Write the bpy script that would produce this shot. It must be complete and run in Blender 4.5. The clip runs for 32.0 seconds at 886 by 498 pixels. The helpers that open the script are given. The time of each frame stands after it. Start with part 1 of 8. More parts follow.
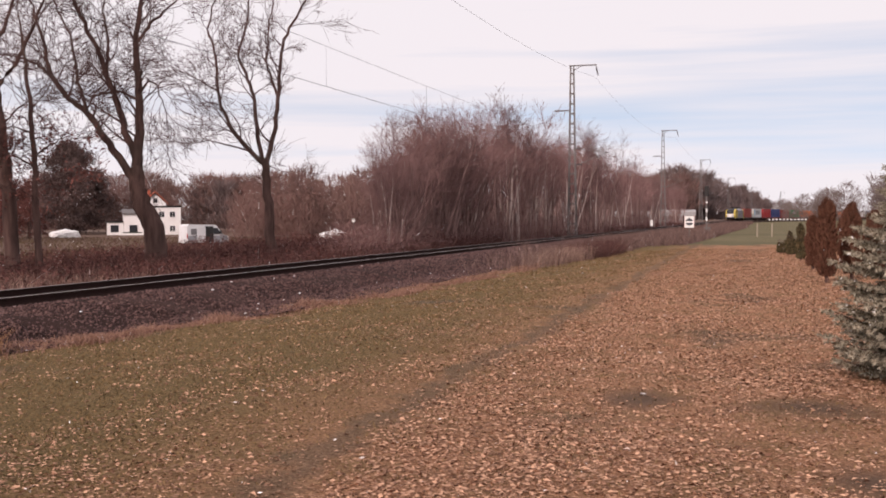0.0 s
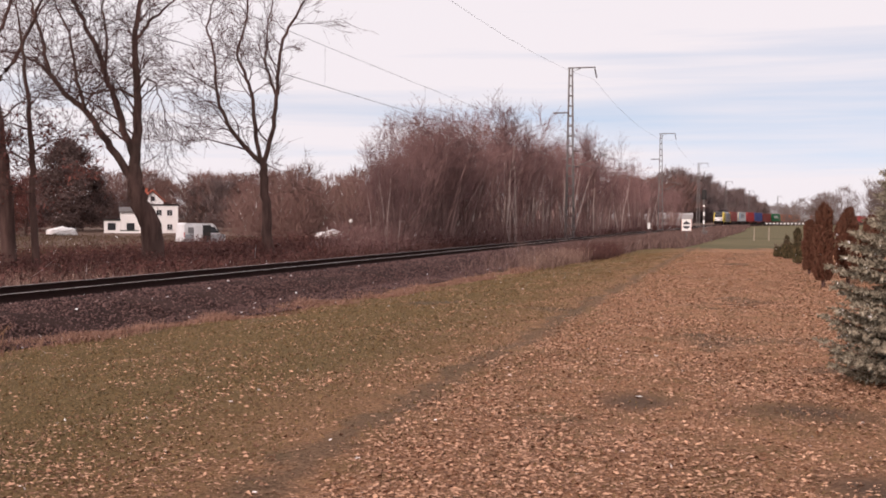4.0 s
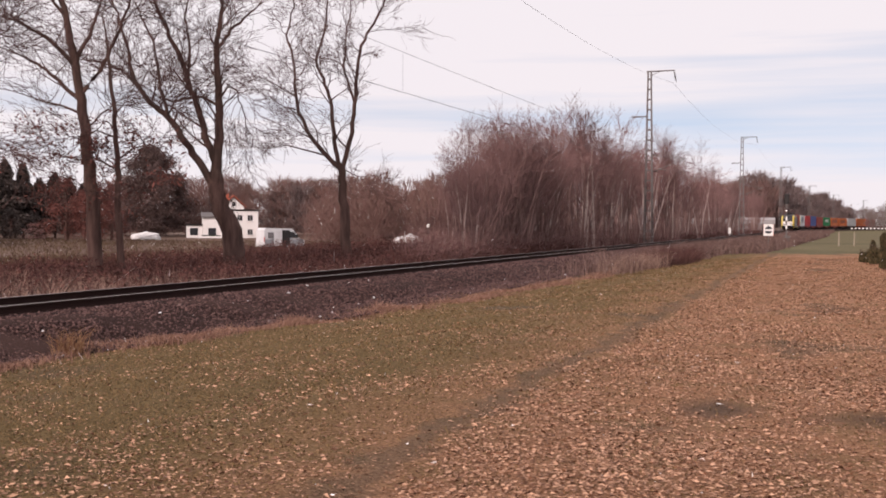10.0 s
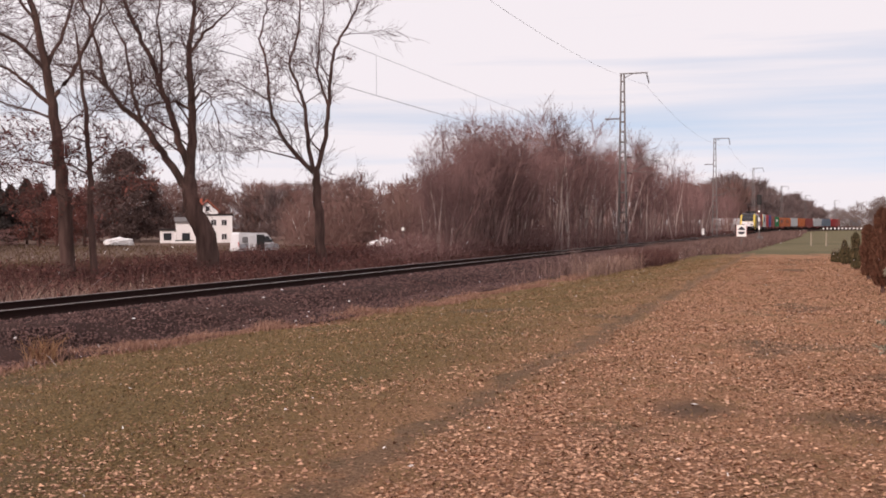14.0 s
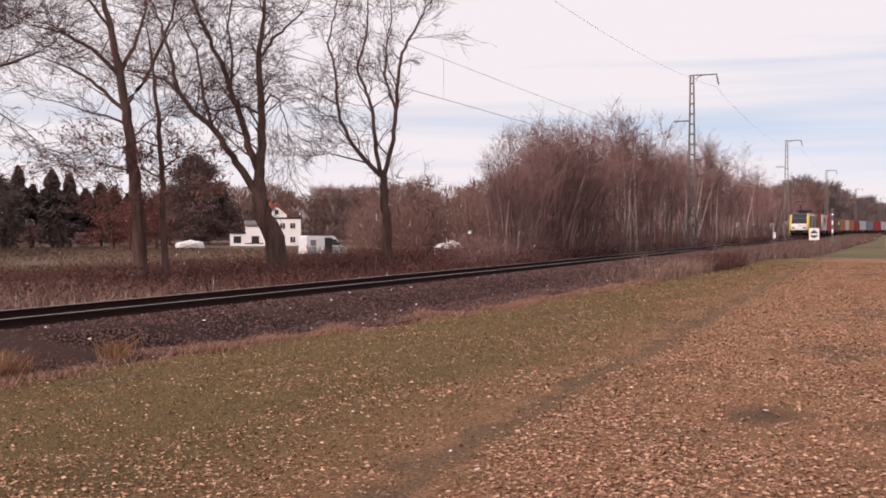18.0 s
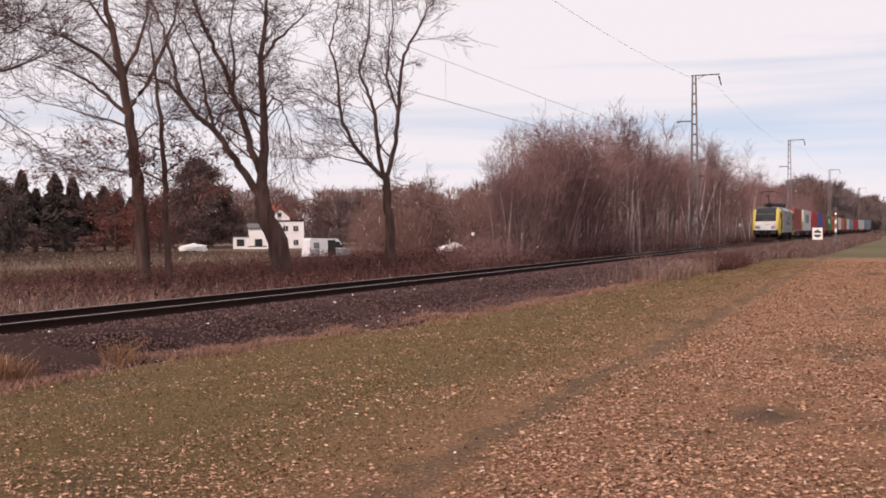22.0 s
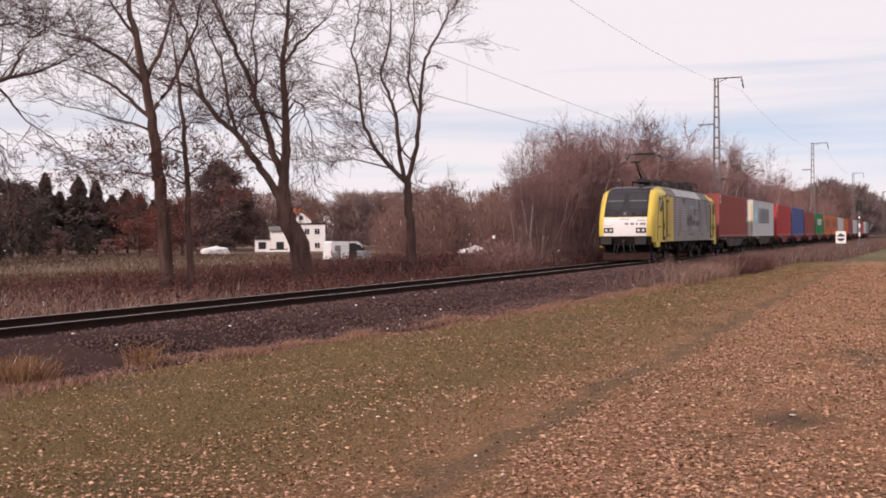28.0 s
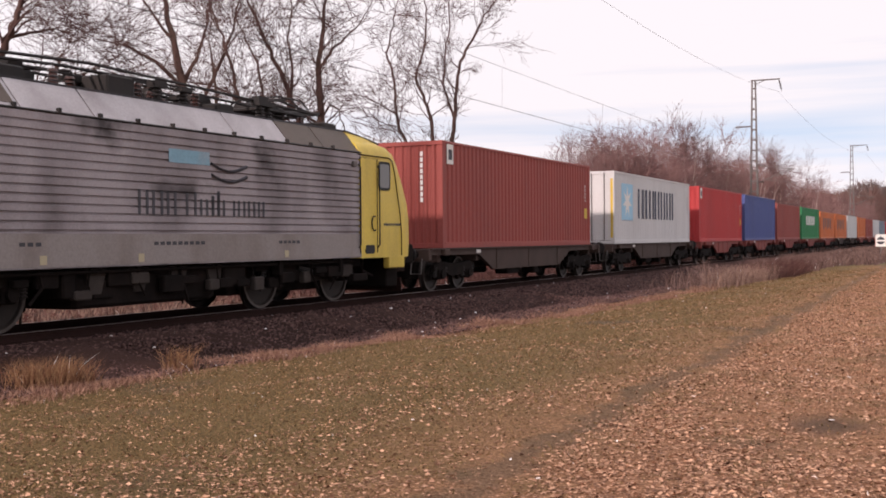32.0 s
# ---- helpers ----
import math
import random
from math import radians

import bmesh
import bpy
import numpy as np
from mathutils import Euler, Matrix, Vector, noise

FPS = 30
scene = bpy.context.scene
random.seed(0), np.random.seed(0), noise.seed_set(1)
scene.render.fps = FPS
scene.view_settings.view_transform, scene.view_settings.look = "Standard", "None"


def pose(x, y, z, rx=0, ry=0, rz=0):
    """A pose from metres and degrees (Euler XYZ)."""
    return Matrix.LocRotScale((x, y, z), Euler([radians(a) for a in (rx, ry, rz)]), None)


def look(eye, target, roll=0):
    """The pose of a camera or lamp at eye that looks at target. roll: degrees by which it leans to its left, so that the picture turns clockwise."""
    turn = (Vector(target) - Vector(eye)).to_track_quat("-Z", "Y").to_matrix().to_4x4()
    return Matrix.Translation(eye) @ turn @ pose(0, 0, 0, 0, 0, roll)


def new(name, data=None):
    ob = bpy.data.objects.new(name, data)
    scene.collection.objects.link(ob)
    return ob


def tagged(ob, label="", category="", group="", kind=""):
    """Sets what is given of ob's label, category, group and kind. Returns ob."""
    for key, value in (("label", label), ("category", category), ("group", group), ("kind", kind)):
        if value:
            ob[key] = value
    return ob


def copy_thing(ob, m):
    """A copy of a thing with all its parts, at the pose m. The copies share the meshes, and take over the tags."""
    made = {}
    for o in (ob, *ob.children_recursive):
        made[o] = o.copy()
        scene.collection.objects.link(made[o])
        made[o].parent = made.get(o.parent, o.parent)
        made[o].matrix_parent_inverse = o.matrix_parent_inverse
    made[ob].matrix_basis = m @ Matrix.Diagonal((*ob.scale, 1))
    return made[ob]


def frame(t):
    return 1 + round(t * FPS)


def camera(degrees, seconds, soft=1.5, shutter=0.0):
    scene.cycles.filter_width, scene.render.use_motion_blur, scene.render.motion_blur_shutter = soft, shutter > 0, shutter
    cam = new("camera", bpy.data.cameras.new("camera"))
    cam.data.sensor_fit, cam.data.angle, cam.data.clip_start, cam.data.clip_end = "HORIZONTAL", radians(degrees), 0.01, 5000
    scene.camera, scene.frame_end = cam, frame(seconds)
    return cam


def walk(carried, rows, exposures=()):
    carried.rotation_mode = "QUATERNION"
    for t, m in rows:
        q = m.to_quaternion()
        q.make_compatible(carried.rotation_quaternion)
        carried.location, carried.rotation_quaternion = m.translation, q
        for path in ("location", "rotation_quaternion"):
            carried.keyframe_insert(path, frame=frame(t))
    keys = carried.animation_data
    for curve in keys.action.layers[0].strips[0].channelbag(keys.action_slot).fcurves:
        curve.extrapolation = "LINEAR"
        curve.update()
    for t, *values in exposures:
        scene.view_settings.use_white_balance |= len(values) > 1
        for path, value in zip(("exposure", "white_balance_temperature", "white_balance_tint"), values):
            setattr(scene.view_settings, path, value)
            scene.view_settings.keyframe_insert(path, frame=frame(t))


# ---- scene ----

# World: x to the right of the line, y along the railway towards the oncoming train, z up; z = 0 is the rail's top.
EYE_Z = 1.41        # camera above the rail's top
TRACK_X = -14.24    # centre line of the railway
BEND_Y, BEND_R = 300.0, 520.0   # beyond BEND_Y the line bends to the right
SLANT = 0.0130                  # the line draws away to the left, per metre


def line_x(s):
    """The railway's middle at s metres along it, and its slope there."""
    if s < 46:
        q = max(0.0, s - 6.0)
        x, k = SLANT * q * q / 80, SLANT * q / 40
    else:
        x, k = SLANT * (s - 26), SLANT
    b = max(0.0, s - BEND_Y)
    return TRACK_X - x + b * b / (2 * BEND_R), b / BEND_R - k


def on_line(s, side=0.0, z=0.0):
    """Pose at s metres along the line and side metres to its right."""
    x, k = line_x(s)
    a = math.atan(k)
    return pose(x + side * math.cos(a), s - side * math.sin(a), z, 0, 0, -math.degrees(a))


def line_point(s, side=0.0, z=0.0):
    return on_line(s, side, z).translation

cam = camera(42.83, 32.0, soft=1.8)
# seconds, yaw, pitch, roll of the hand-held camera, which turns on one spot
PATH = [
    (0.0, 16.775, -1.569, 0.259), (0.5, 16.524, -1.504, 0.032), (1.0, 16.221, -1.833, -0.106), (1.5, 16.262, -1.79, -0.11),
    (2.0, 16.881, -1.863, -0.266), (2.5, 16.781, -1.714, -0.124), (3.0, 16.847, -1.568, -0.227), (3.5, 16.634, -1.553, -0.27),
    (5.5, 17.159, -1.394, -0.169), (6.0, 18.281, -1.563, 0.039), (6.5, 19.488, -1.814, -0.117), (7.0, 19.963, -1.642, -0.144),
    (7.5, 19.781, -1.704, -0.228), (8.0, 20.046, -1.599, -0.105), (8.5, 20.709, -1.631, -0.068), (9.0, 20.891, -1.515, -0.13),
    (9.5, 20.879, -1.395, -0.115), (10.0, 20.552, -1.287, -0.238), (10.5, 20.26, -1.182, -0.233), (11.0, 19.64, -1.24, -0.137),
    (11.5, 19.383, -1.281, -0.054), (12.0, 19.595, -1.203, 0.117), (12.5, 19.547, -1.299, 0.051), (13.0, 19.384, -1.223, 0.112),
    (13.5, 19.308, -1.129, 0.145), (15.5, 19.275, -1.192, 0.357), (16.0, 19.512, -1.262, 0.338), (16.5, 20.303, -1.42, 0.32),
    (17.0, 21.449, -1.488, 0.072), (17.5, 22.128, -1.324, -0), (18.0, 22.666, -0.956, 0.16), (18.5, 22.971, -0.757, 0.348),
    (19.0, 23.054, -0.68, 0.411), (19.5, 22.79, -0.879, 0.383), (20.0, 22.906, -0.784, 0.332), (20.5, 22.951, -0.849, 0.414),
    (21.0, 22.932, -0.846, 0.457), (21.5, 22.85, -0.884, 0.522), (22.0, 22.819, -0.864, 0.52), (22.5, 22.905, -0.707, 0.644),
    (23.0, 22.939, -0.639, 0.864), (23.5, 22.943, -0.587, 0.78), (24.0, 22.987, -0.62, 0.922), (24.5, 23.075, -0.707, 0.904),
    (25.0, 23.28, -0.673, 1.037), (25.5, 23.334, -0.686, 1.108), (27.5, 23.837, -0.52, 0.349), (28.0, 23.885, -0.695, 0.436),
    (28.5, 24.405, -0.804, 0.591), (29.0, 25.233, -0.818, 0.593), (29.5, 25.562, -0.623, 0.537), (30.0, 25.813, -0.512, 0.565),
    (30.5, 25.884, -0.446, 0.599), (31.0, 25.994, -0.336, 0.461), (31.5, 25.774, -0.381, 0.415), (32.0, 25.663, -0.52, 0.444),
]

walk(cam, [(t, pose(0, 0, EYE_Z, 90 + pitch, roll, yaw)) for t, yaw, pitch, roll in PATH],
     [(0.0, 0.03, 6600, 27), (31.2, 0.03, 6600, 27), (32.0, 0.17, 6600, 27)])

# ---- sky and sun: bright thin cloud, a low soft sun behind the camera, a little beyond the line ----
SUN_DIR = Vector((-0.20, -0.86, 0.45)).normalized()


def make_world():
    world = bpy.data.worlds.new("hazy_sky")
    scene.world = world
    world.use_nodes = True
    nt = world.node_tree
    nt.nodes.clear()
    N, L = nt.nodes.new, nt.links.new
    sky = N("ShaderNodeTexSky")
    sky.sky_type = "NISHITA"
    sky.sun_disc = False
    sky.sun_elevation = math.asin(SUN_DIR.z)
    sky.sun_rotation = math.atan2(SUN_DIR.x, SUN_DIR.y)
    sky.air_density, sky.dust_density = 1.0, 0.6
    blue = N("ShaderNodeBackground")
    blue.inputs["Strength"].default_value = 0.15
    hue = N("ShaderNodeMix")
    hue.data_type, hue.blend_type = "RGBA", "MULTIPLY"
    hue.inputs["Factor"].default_value = 1.0
    hue.inputs["B"].default_value = (0.92, 1.06, 0.94, 1)
    L(sky.outputs[0], hue.inputs["A"])
    L(hue.outputs["Result"], blue.inputs[0])
    tc = N("ShaderNodeTexCoord")
    up = N("ShaderNodeMapping")
    up.inputs["Location"].default_value = (0, 0, 0.20)
    up.inputs["Scale"].default_value = (1, 1, 1.0)
    L(tc.outputs["Generated"], up.inputs[0])
    L(up.outputs[0], sky.inputs["Vector"])
    veil = N("ShaderNodeBackground")
    veil.inputs["Color"].default_value = (0.882, 0.912, 0.885, 1)
    veil.inputs["Strength"].default_value = 0.94
    mp = N("ShaderNodeMapping")
    mp.inputs["Scale"].default_value = (0.8, 0.8, 16.0)
    L(tc.outputs["Generated"], mp.inputs[0])
    no = N("ShaderNodeTexNoise")
    no.inputs["Scale"].default_value = 1.7
    no.inputs["Detail"].default_value = 5.0
    no.inputs["Roughness"].default_value = 0.55
    L(mp.outputs[0], no.inputs[0])
    sep = N("ShaderNodeSeparateXYZ")
    L(tc.outputs["Generated"], sep.inputs[0])
    # a clear band low over the horizon, veiled again above and below it
    band = N("ShaderNodeValToRGB")
    e = band.color_ramp.elements
    e[0].position, e[0].color = 0.0, (0.95, 0.95, 0.95, 1)
    e[1].position, e[1].color = 1.0, (1, 1, 1, 1)
    for p, v in ((0.03, 0.86), (0.05, 0.76), (0.075, 0.63), (0.112, 0.61), (0.135, 0.82), (0.17, 1.0)):
        k = e.new(p)
        k.color = (v, v, v, 1)
    L(sep.outputs["Z"], band.inputs[0])
    west = N("ShaderNodeMapRange")
    west.inputs["From Min"].default_value, west.inputs["From Max"].default_value = -0.15, -0.60
    west.inputs["To Min"].default_value, west.inputs["To Max"].default_value = 1.06, 0.84
    L(sep.outputs["X"], west.inputs["Value"])
    add = N("ShaderNodeMath")
    add.operation = "MULTIPLY_ADD"
    L(no.outputs["Fac"], add.inputs[0])
    add.inputs[1].default_value = 2.2
    off = N("ShaderNodeMath")
    off.operation = "SUBTRACT"
    L(band.outputs[0], off.inputs[0])
    L(west.outputs[0], off.inputs[1])
    L(off.outputs[0], add.inputs[2])
    add.use_clamp = True
    mix = N("ShaderNodeMixShader")
    L(add.outputs[0], mix.inputs[0])
    L(blue.outputs[0], mix.inputs[1])
    L(veil.outputs[0], mix.inputs[2])
    out = N("ShaderNodeOutputWorld")
    L(mix.outputs[0], out.inputs[0])
    sun = bpy.data.lights.new("sun", "SUN")
    sun.energy, sun.angle, sun.color = 2.9, radians(3.0), (1.0, 0.90, 0.78)
    ob = new("sun", sun)
    ob.matrix_world = look(SUN_DIR * 50, (0, 0, 0))


make_world()

# ---- materials ----


def base_mat(name, rough=0.8, metal=0.0):
    m = bpy.data.materials.new(name)
    m.use_nodes = True
    b = m.node_tree.nodes["Principled BSDF"]
    b.inputs["Roughness"].default_value = rough
    b.inputs["Metallic"].default_value = metal
    return m, m.node_tree, b


def ramp_node(nt, colors, spread=(0.0, 1.0)):
    r = nt.nodes.new("ShaderNodeValToRGB")
    e = r.color_ramp.elements
    n = len(colors)
    for i, c in enumerate(colors):
        p = spread[0] + (spread[1] - spread[0]) * i / max(1, n - 1)
        k = e[0] if i == 0 else (e[1] if i == n - 1 else e.new(p))
        k.position, k.color = p, (*c, 1)
    return r


def noise_node(nt, scale, detail=4.0, stretch=None, coord="Object"):
    tc = nt.nodes.new("ShaderNodeTexCoord")
    no = nt.nodes.new("ShaderNodeTexNoise")
    no.inputs["Scale"].default_value = scale
    no.inputs["Detail"].default_value = detail
    if stretch:
        mp = nt.nodes.new("ShaderNodeMapping")
        mp.inputs["Scale"].default_value = stretch
        nt.links.new(tc.outputs[coord], mp.inputs[0])
        nt.links.new(mp.outputs[0], no.inputs[0])
    else:
        nt.links.new(tc.outputs[coord], no.inputs[0])
    return no


def mix_node(nt, a, b, fac, mode="MIX"):
    m = nt.nodes.new("ShaderNodeMix")
    m.data_type = "RGBA"
    m.blend_type = mode
    for sock, v in ((m.inputs["Factor"], fac), (m.inputs["A"], a), (m.inputs["B"], b)):
        if hasattr(v, "links"):
            nt.links.new(v, sock)
        elif isinstance(v, (int, float)):
            sock.default_value = v
        else:
            sock.default_value = (*v, 1)
    return m.outputs["Result"]


def bump_on(nt, b, height, strength, dist=0.02):
    k = nt.nodes.new("ShaderNodeBump")
    k.inputs["Strength"].default_value = strength
    k.inputs["Distance"].default_value = dist
    nt.links.new(height, k.inputs["Height"])
    nt.links.new(k.outputs[0], b.inputs["Normal"])


def surface(name, c, dirt=(0.08, 0.07, 0.06), rough=0.7, metal=0.0, big=0.6, fine=14.0, amount=0.35, bump=0.15, stretch=None, vary=0.0, spec=0.3):
    """A plain surface with stains at a large scale and grain at a fine one."""
    m, nt, b = base_mat(name, rough, metal)
    b.inputs["Specular IOR Level"].default_value = spec
    n1 = noise_node(nt, big, 5.0, stretch)
    n2 = noise_node(nt, fine, 3.0)
    r1 = ramp_node(nt, [(0, 0, 0), (1, 1, 1)], (0.42, 0.78))
    nt.links.new(n1.outputs["Fac"], r1.inputs[0])
    sc = nt.nodes.new("ShaderNodeMath")
    sc.operation = "MULTIPLY"
    nt.links.new(r1.outputs[0], sc.inputs[0])
    sc.inputs[1].default_value = amount
    col = mix_node(nt, c, dirt, sc.outputs[0])
    r2 = ramp_node(nt, [(0.80, 0.80, 0.80), (1.12, 1.12, 1.12)], (0.3, 0.7))
    nt.links.new(n2.outputs["Fac"], r2.inputs[0])
    col = mix_node(nt, col, r2.outputs[0], 0.55, "MULTIPLY")
    if vary:
        oi = nt.nodes.new("ShaderNodeObjectInfo")
        r3 = ramp_node(nt, [(1 - vary,) * 3, (1 + vary,) * 3])
        nt.links.new(oi.outputs["Random"], r3.inputs[0])
        col = mix_node(nt, col, r3.outputs[0], 1.0, "MULTIPLY")
    nt.links.new(col, b.inputs["Base Color"])
    if bump:
        bump_on(nt, b, n2.outputs["Fac"], bump)
    return m


def scattered(name, colors, rough=0.85, two_sided_light=0.0):
    """Many small pieces in one mesh, each with a colour of its own."""
    m, nt, b = base_mat(name, rough)
    g = nt.nodes.new("ShaderNodeNewGeometry")
    r = ramp_node(nt, colors)
    nt.links.new(g.outputs["Random Per Island"], r.inputs[0])
    nt.links.new(r.outputs[0], b.inputs["Base Color"])
    b.inputs["Specular IOR Level"].default_value = 0.2
    return m


def bark_mat(name, c, moss=(0.10, 0.10, 0.06), pale=None):
    m, nt, b = base_mat(name, 0.9)
    b.inputs["Specular IOR Level"].default_value = 0.08
    n1 = noise_node(nt, 6.0, 6.0, (1, 1, 0.18))
    n2 = noise_node(nt, 0.5, 3.0)
    r = ramp_node(nt, [tuple(x * 0.55 for x in c), c, tuple(min(1, x * 1.35) for x in c)], (0.3, 0.72))
    nt.links.new(n1.outputs["Fac"], r.inputs[0])
    r2 = ramp_node(nt, [(0, 0, 0), (0.5, 0.5, 0.5)], (0.5, 0.7))
    nt.links.new(n2.outputs["Fac"], r2.inputs[0])
    nt.links.new(mix_node(nt, r.outputs[0], moss, r2.outputs[0]), b.inputs["Base Color"])
    bump_on(nt, b, n1.outputs["Fac"], 0.6, 0.04)
    return m


def lawn_mat():
    """Thin winter turf: moss green towards the line, straw and leaf mould under the trees, a worn wheel rut between."""
    m, nt, b = base_mat("winter_turf", 0.95)
    b.inputs["Specular IOR Level"].default_value = 0.1
    L = nt.links.new
    tc = nt.nodes.new("ShaderNodeTexCoord")
    sep = nt.nodes.new("ShaderNodeSeparateXYZ")
    L(tc.outputs["Object"], sep.inputs[0])
    wob = noise_node(nt, 0.35, 4.0)
    fine = noise_node(nt, 34.0, 6.0)
    fine.inputs["Roughness"].default_value = 0.68
    mid = noise_node(nt, 2.2, 5.0)
    xx = nt.nodes.new("ShaderNodeMath")
    xx.operation = "MULTIPLY_ADD"
    L(wob.outputs["Fac"], xx.inputs[0])
    xx.inputs[1].default_value = 1.6
    lean = nt.nodes.new("ShaderNodeMath")
    lean.operation = "MULTIPLY_ADD"
    L(sep.outputs["Y"], lean.inputs[0])
    lean.inputs[1].default_value = RUT_SLANT
    L(sep.outputs["X"], lean.inputs[2])
    L(lean.outputs[0], xx.inputs[2])
    side = nt.nodes.new("ShaderNodeMapRange")
    side.inputs["From Min"].default_value = -4.0
    side.inputs["From Max"].default_value = -1.3
    L(xx.outputs[0], side.inputs["Value"])
    green = ramp_node(nt, [(0.040, 0.028, 0.010), (0.132, 0.097, 0.032), (0.29, 0.190, 0.090)], (0.36, 0.66))
    L(fine.outputs["Fac"], green.inputs[0])
    straw = ramp_node(nt, [(0.16, 0.072, 0.038), (0.37, 0.175, 0.094), (0.55, 0.300, 0.175)], (0.34, 0.68))
    L(fine.outputs["Fac"], straw.inputs[0])
    col = mix_node(nt, green.outputs[0], straw.outputs[0], side.outputs[0])
    tuft = ramp_node(nt, [(0, 0, 0), (0.45, 0.45, 0.45)], (0.45, 0.65))
    L(mid.outputs["Fac"], tuft.inputs[0])
    col = mix_node(nt, col, (0.17, 0.12, 0.055), tuft.outputs[0])
    # worn rut of bare earth, a little aslant to the line
    d = nt.nodes.new("ShaderNodeMath")
    d.operation = "MULTIPLY_ADD"
    L(mid.outputs["Fac"], d.inputs[0])
    d.inputs[1].default_value = 0.9
    slant = nt.nodes.new("ShaderNodeMath")
    slant.operation = "MULTIPLY_ADD"
    L(sep.outputs["Y"], slant.inputs[0])
    slant.inputs[1].default_value = RUT_SLANT
    L(sep.outputs["X"], slant.inputs[2])
    L(slant.outputs[0], d.inputs[2])
    off = nt.nodes.new("ShaderNodeMath")
    off.operation = "ADD"
    L(d.outputs[0], off.inputs[0])
    off.inputs[1].default_value = RUT_X - 0.45
    away = nt.nodes.new("ShaderNodeMath")
    away.operation = "ABSOLUTE"
    L(off.outputs[0], away.inputs[0])
    cmp_ = nt.nodes.new("ShaderNodeMapRange")
    cmp_.interpolation_type = "SMOOTHSTEP"
    cmp_.inputs["From Min"].default_value = 0.30
    cmp_.inputs["From Max"].default_value = 0.05
    L(away.outputs[0], cmp_.inputs["Value"])
    rut = nt.nodes.new("ShaderNodeMath")
    rut.operation = "MULTIPLY"
    L(cmp_.outputs[0], rut.inputs[0])
    rut.inputs[1].default_value = 0.6
    earth = ramp_node(nt, [(0.075, 0.054, 0.036), (0.17, 0.120, 0.082)], (0.34, 0.66))
    L(fine.outputs["Fac"], earth.inputs[0])
    col = mix_node(nt, col, earth.outputs[0], rut.outputs[0])
    bare = ramp_node(nt, [(0.7, 0.7, 0.7), (0, 0, 0)], (0.30, 0.40))
    L(wob.outputs["Fac"], bare.inputs[0])
    col = mix_node(nt, col, (0.11, 0.085, 0.06), bare.outputs[0])
    # trodden bare patches, and tree shadows painted as dark patches like them
    for px, py, rx, ry in BARE_AND_SHADE:
        mp = nt.nodes.new("ShaderNodeMapping")
        mp.inputs["Location"].default_value = (-px / rx, -py / ry, 0)
        mp.inputs["Scale"].default_value = (1 / rx, 1 / ry, 0)
        L(tc.outputs["Object"], mp.inputs[0])
        ln = nt.nodes.new("ShaderNodeVectorMath")
        ln.operation = "LENGTH"
        L(mp.outputs[0], ln.inputs[0])
        ad = nt.nodes.new("ShaderNodeMath")
        ad.operation = "ADD"
        L(ln.outputs["Value"], ad.inputs[0])
        L(mid.outputs["Fac"], ad.inputs[1])
        rg = ramp_node(nt, [(0.85, 0.85, 0.85), (0, 0, 0)], (0.0, 1.0))
        sb = nt.nodes.new("ShaderNodeMath")
        sb.operation = "SUBTRACT"
        L(ad.outputs[0], sb.inputs[0])
        sb.inputs[1].default_value = 0.75
        L(sb.outputs[0], rg.inputs[0])
        col = mix_node(nt, col, (0.105, 0.071, 0.051), rg.outputs[0])
    L(col, b.inputs["Base Color"])
    bump_on(nt, b, fine.outputs["Fac"], 1.0, 0.04)
    return m


# the rut keeps RUT_X to the left at the eye and draws away by RUT_SLANT per metre
RUT_X, RUT_SLANT = 2.93, 0.030
# bare patches and painted shadow patches of the lawn: centre and half widths
BARE_AND_SHADE = ((-1.25, 10.5, 0.45, 0.55), (0.25, 10.0, 0.75, 0.5), (-1.05, 21.8, 0.6, 0.22), (0.0, 22.0, 0.45, 0.2), (-1.6, 44.0, 0.7, 1.0), (-1.2, 57.0, 0.9, 1.2), (0.75, 13.3, 0.6, 0.55), (0.62, 7.5, 0.42, 0.55), (-0.83, 23.2, 0.8, 0.25))


def field_mat(name, lo, mid_c, hi, scale=0.5):
    m, nt, b = base_mat(name, 0.95)
    b.inputs["Specular IOR Level"].default_value = 0.1
    n1, n2 = noise_node(nt, scale * 0.12, 5.0), noise_node(nt, scale * 8, 5.0)
    s = nt.nodes.new("ShaderNodeMath")
    s.operation = "ADD"
    nt.links.new(n1.outputs["Fac"], s.inputs[0])
    nt.links.new(n2.outputs["Fac"], s.inputs[1])
    h = nt.nodes.new("ShaderNodeMath")
    h.operation = "MULTIPLY"
    nt.links.new(s.outputs[0], h.inputs[0])
    h.inputs[1].default_value = 0.5
    r = ramp_node(nt, [lo, mid_c, hi], (0.33, 0.67))
    nt.links.new(h.outputs[0], r.inputs[0])
    nt.links.new(r.outputs[0], b.inputs["Base Color"])
    bump_on(nt, b, n2.outputs["Fac"], 0.5, 0.05)
    return m


def plain(name, c, rough=0.6, metal=0.0, glow=0.0):
    m, nt, b = base_mat(name, rough, metal)
    b.inputs["Base Color"].default_value = (*c, 1)
    if glow:
        b.inputs["Emission Color"].default_value = (*c, 1)
        b.inputs["Emission Strength"].default_value = glow
    return m


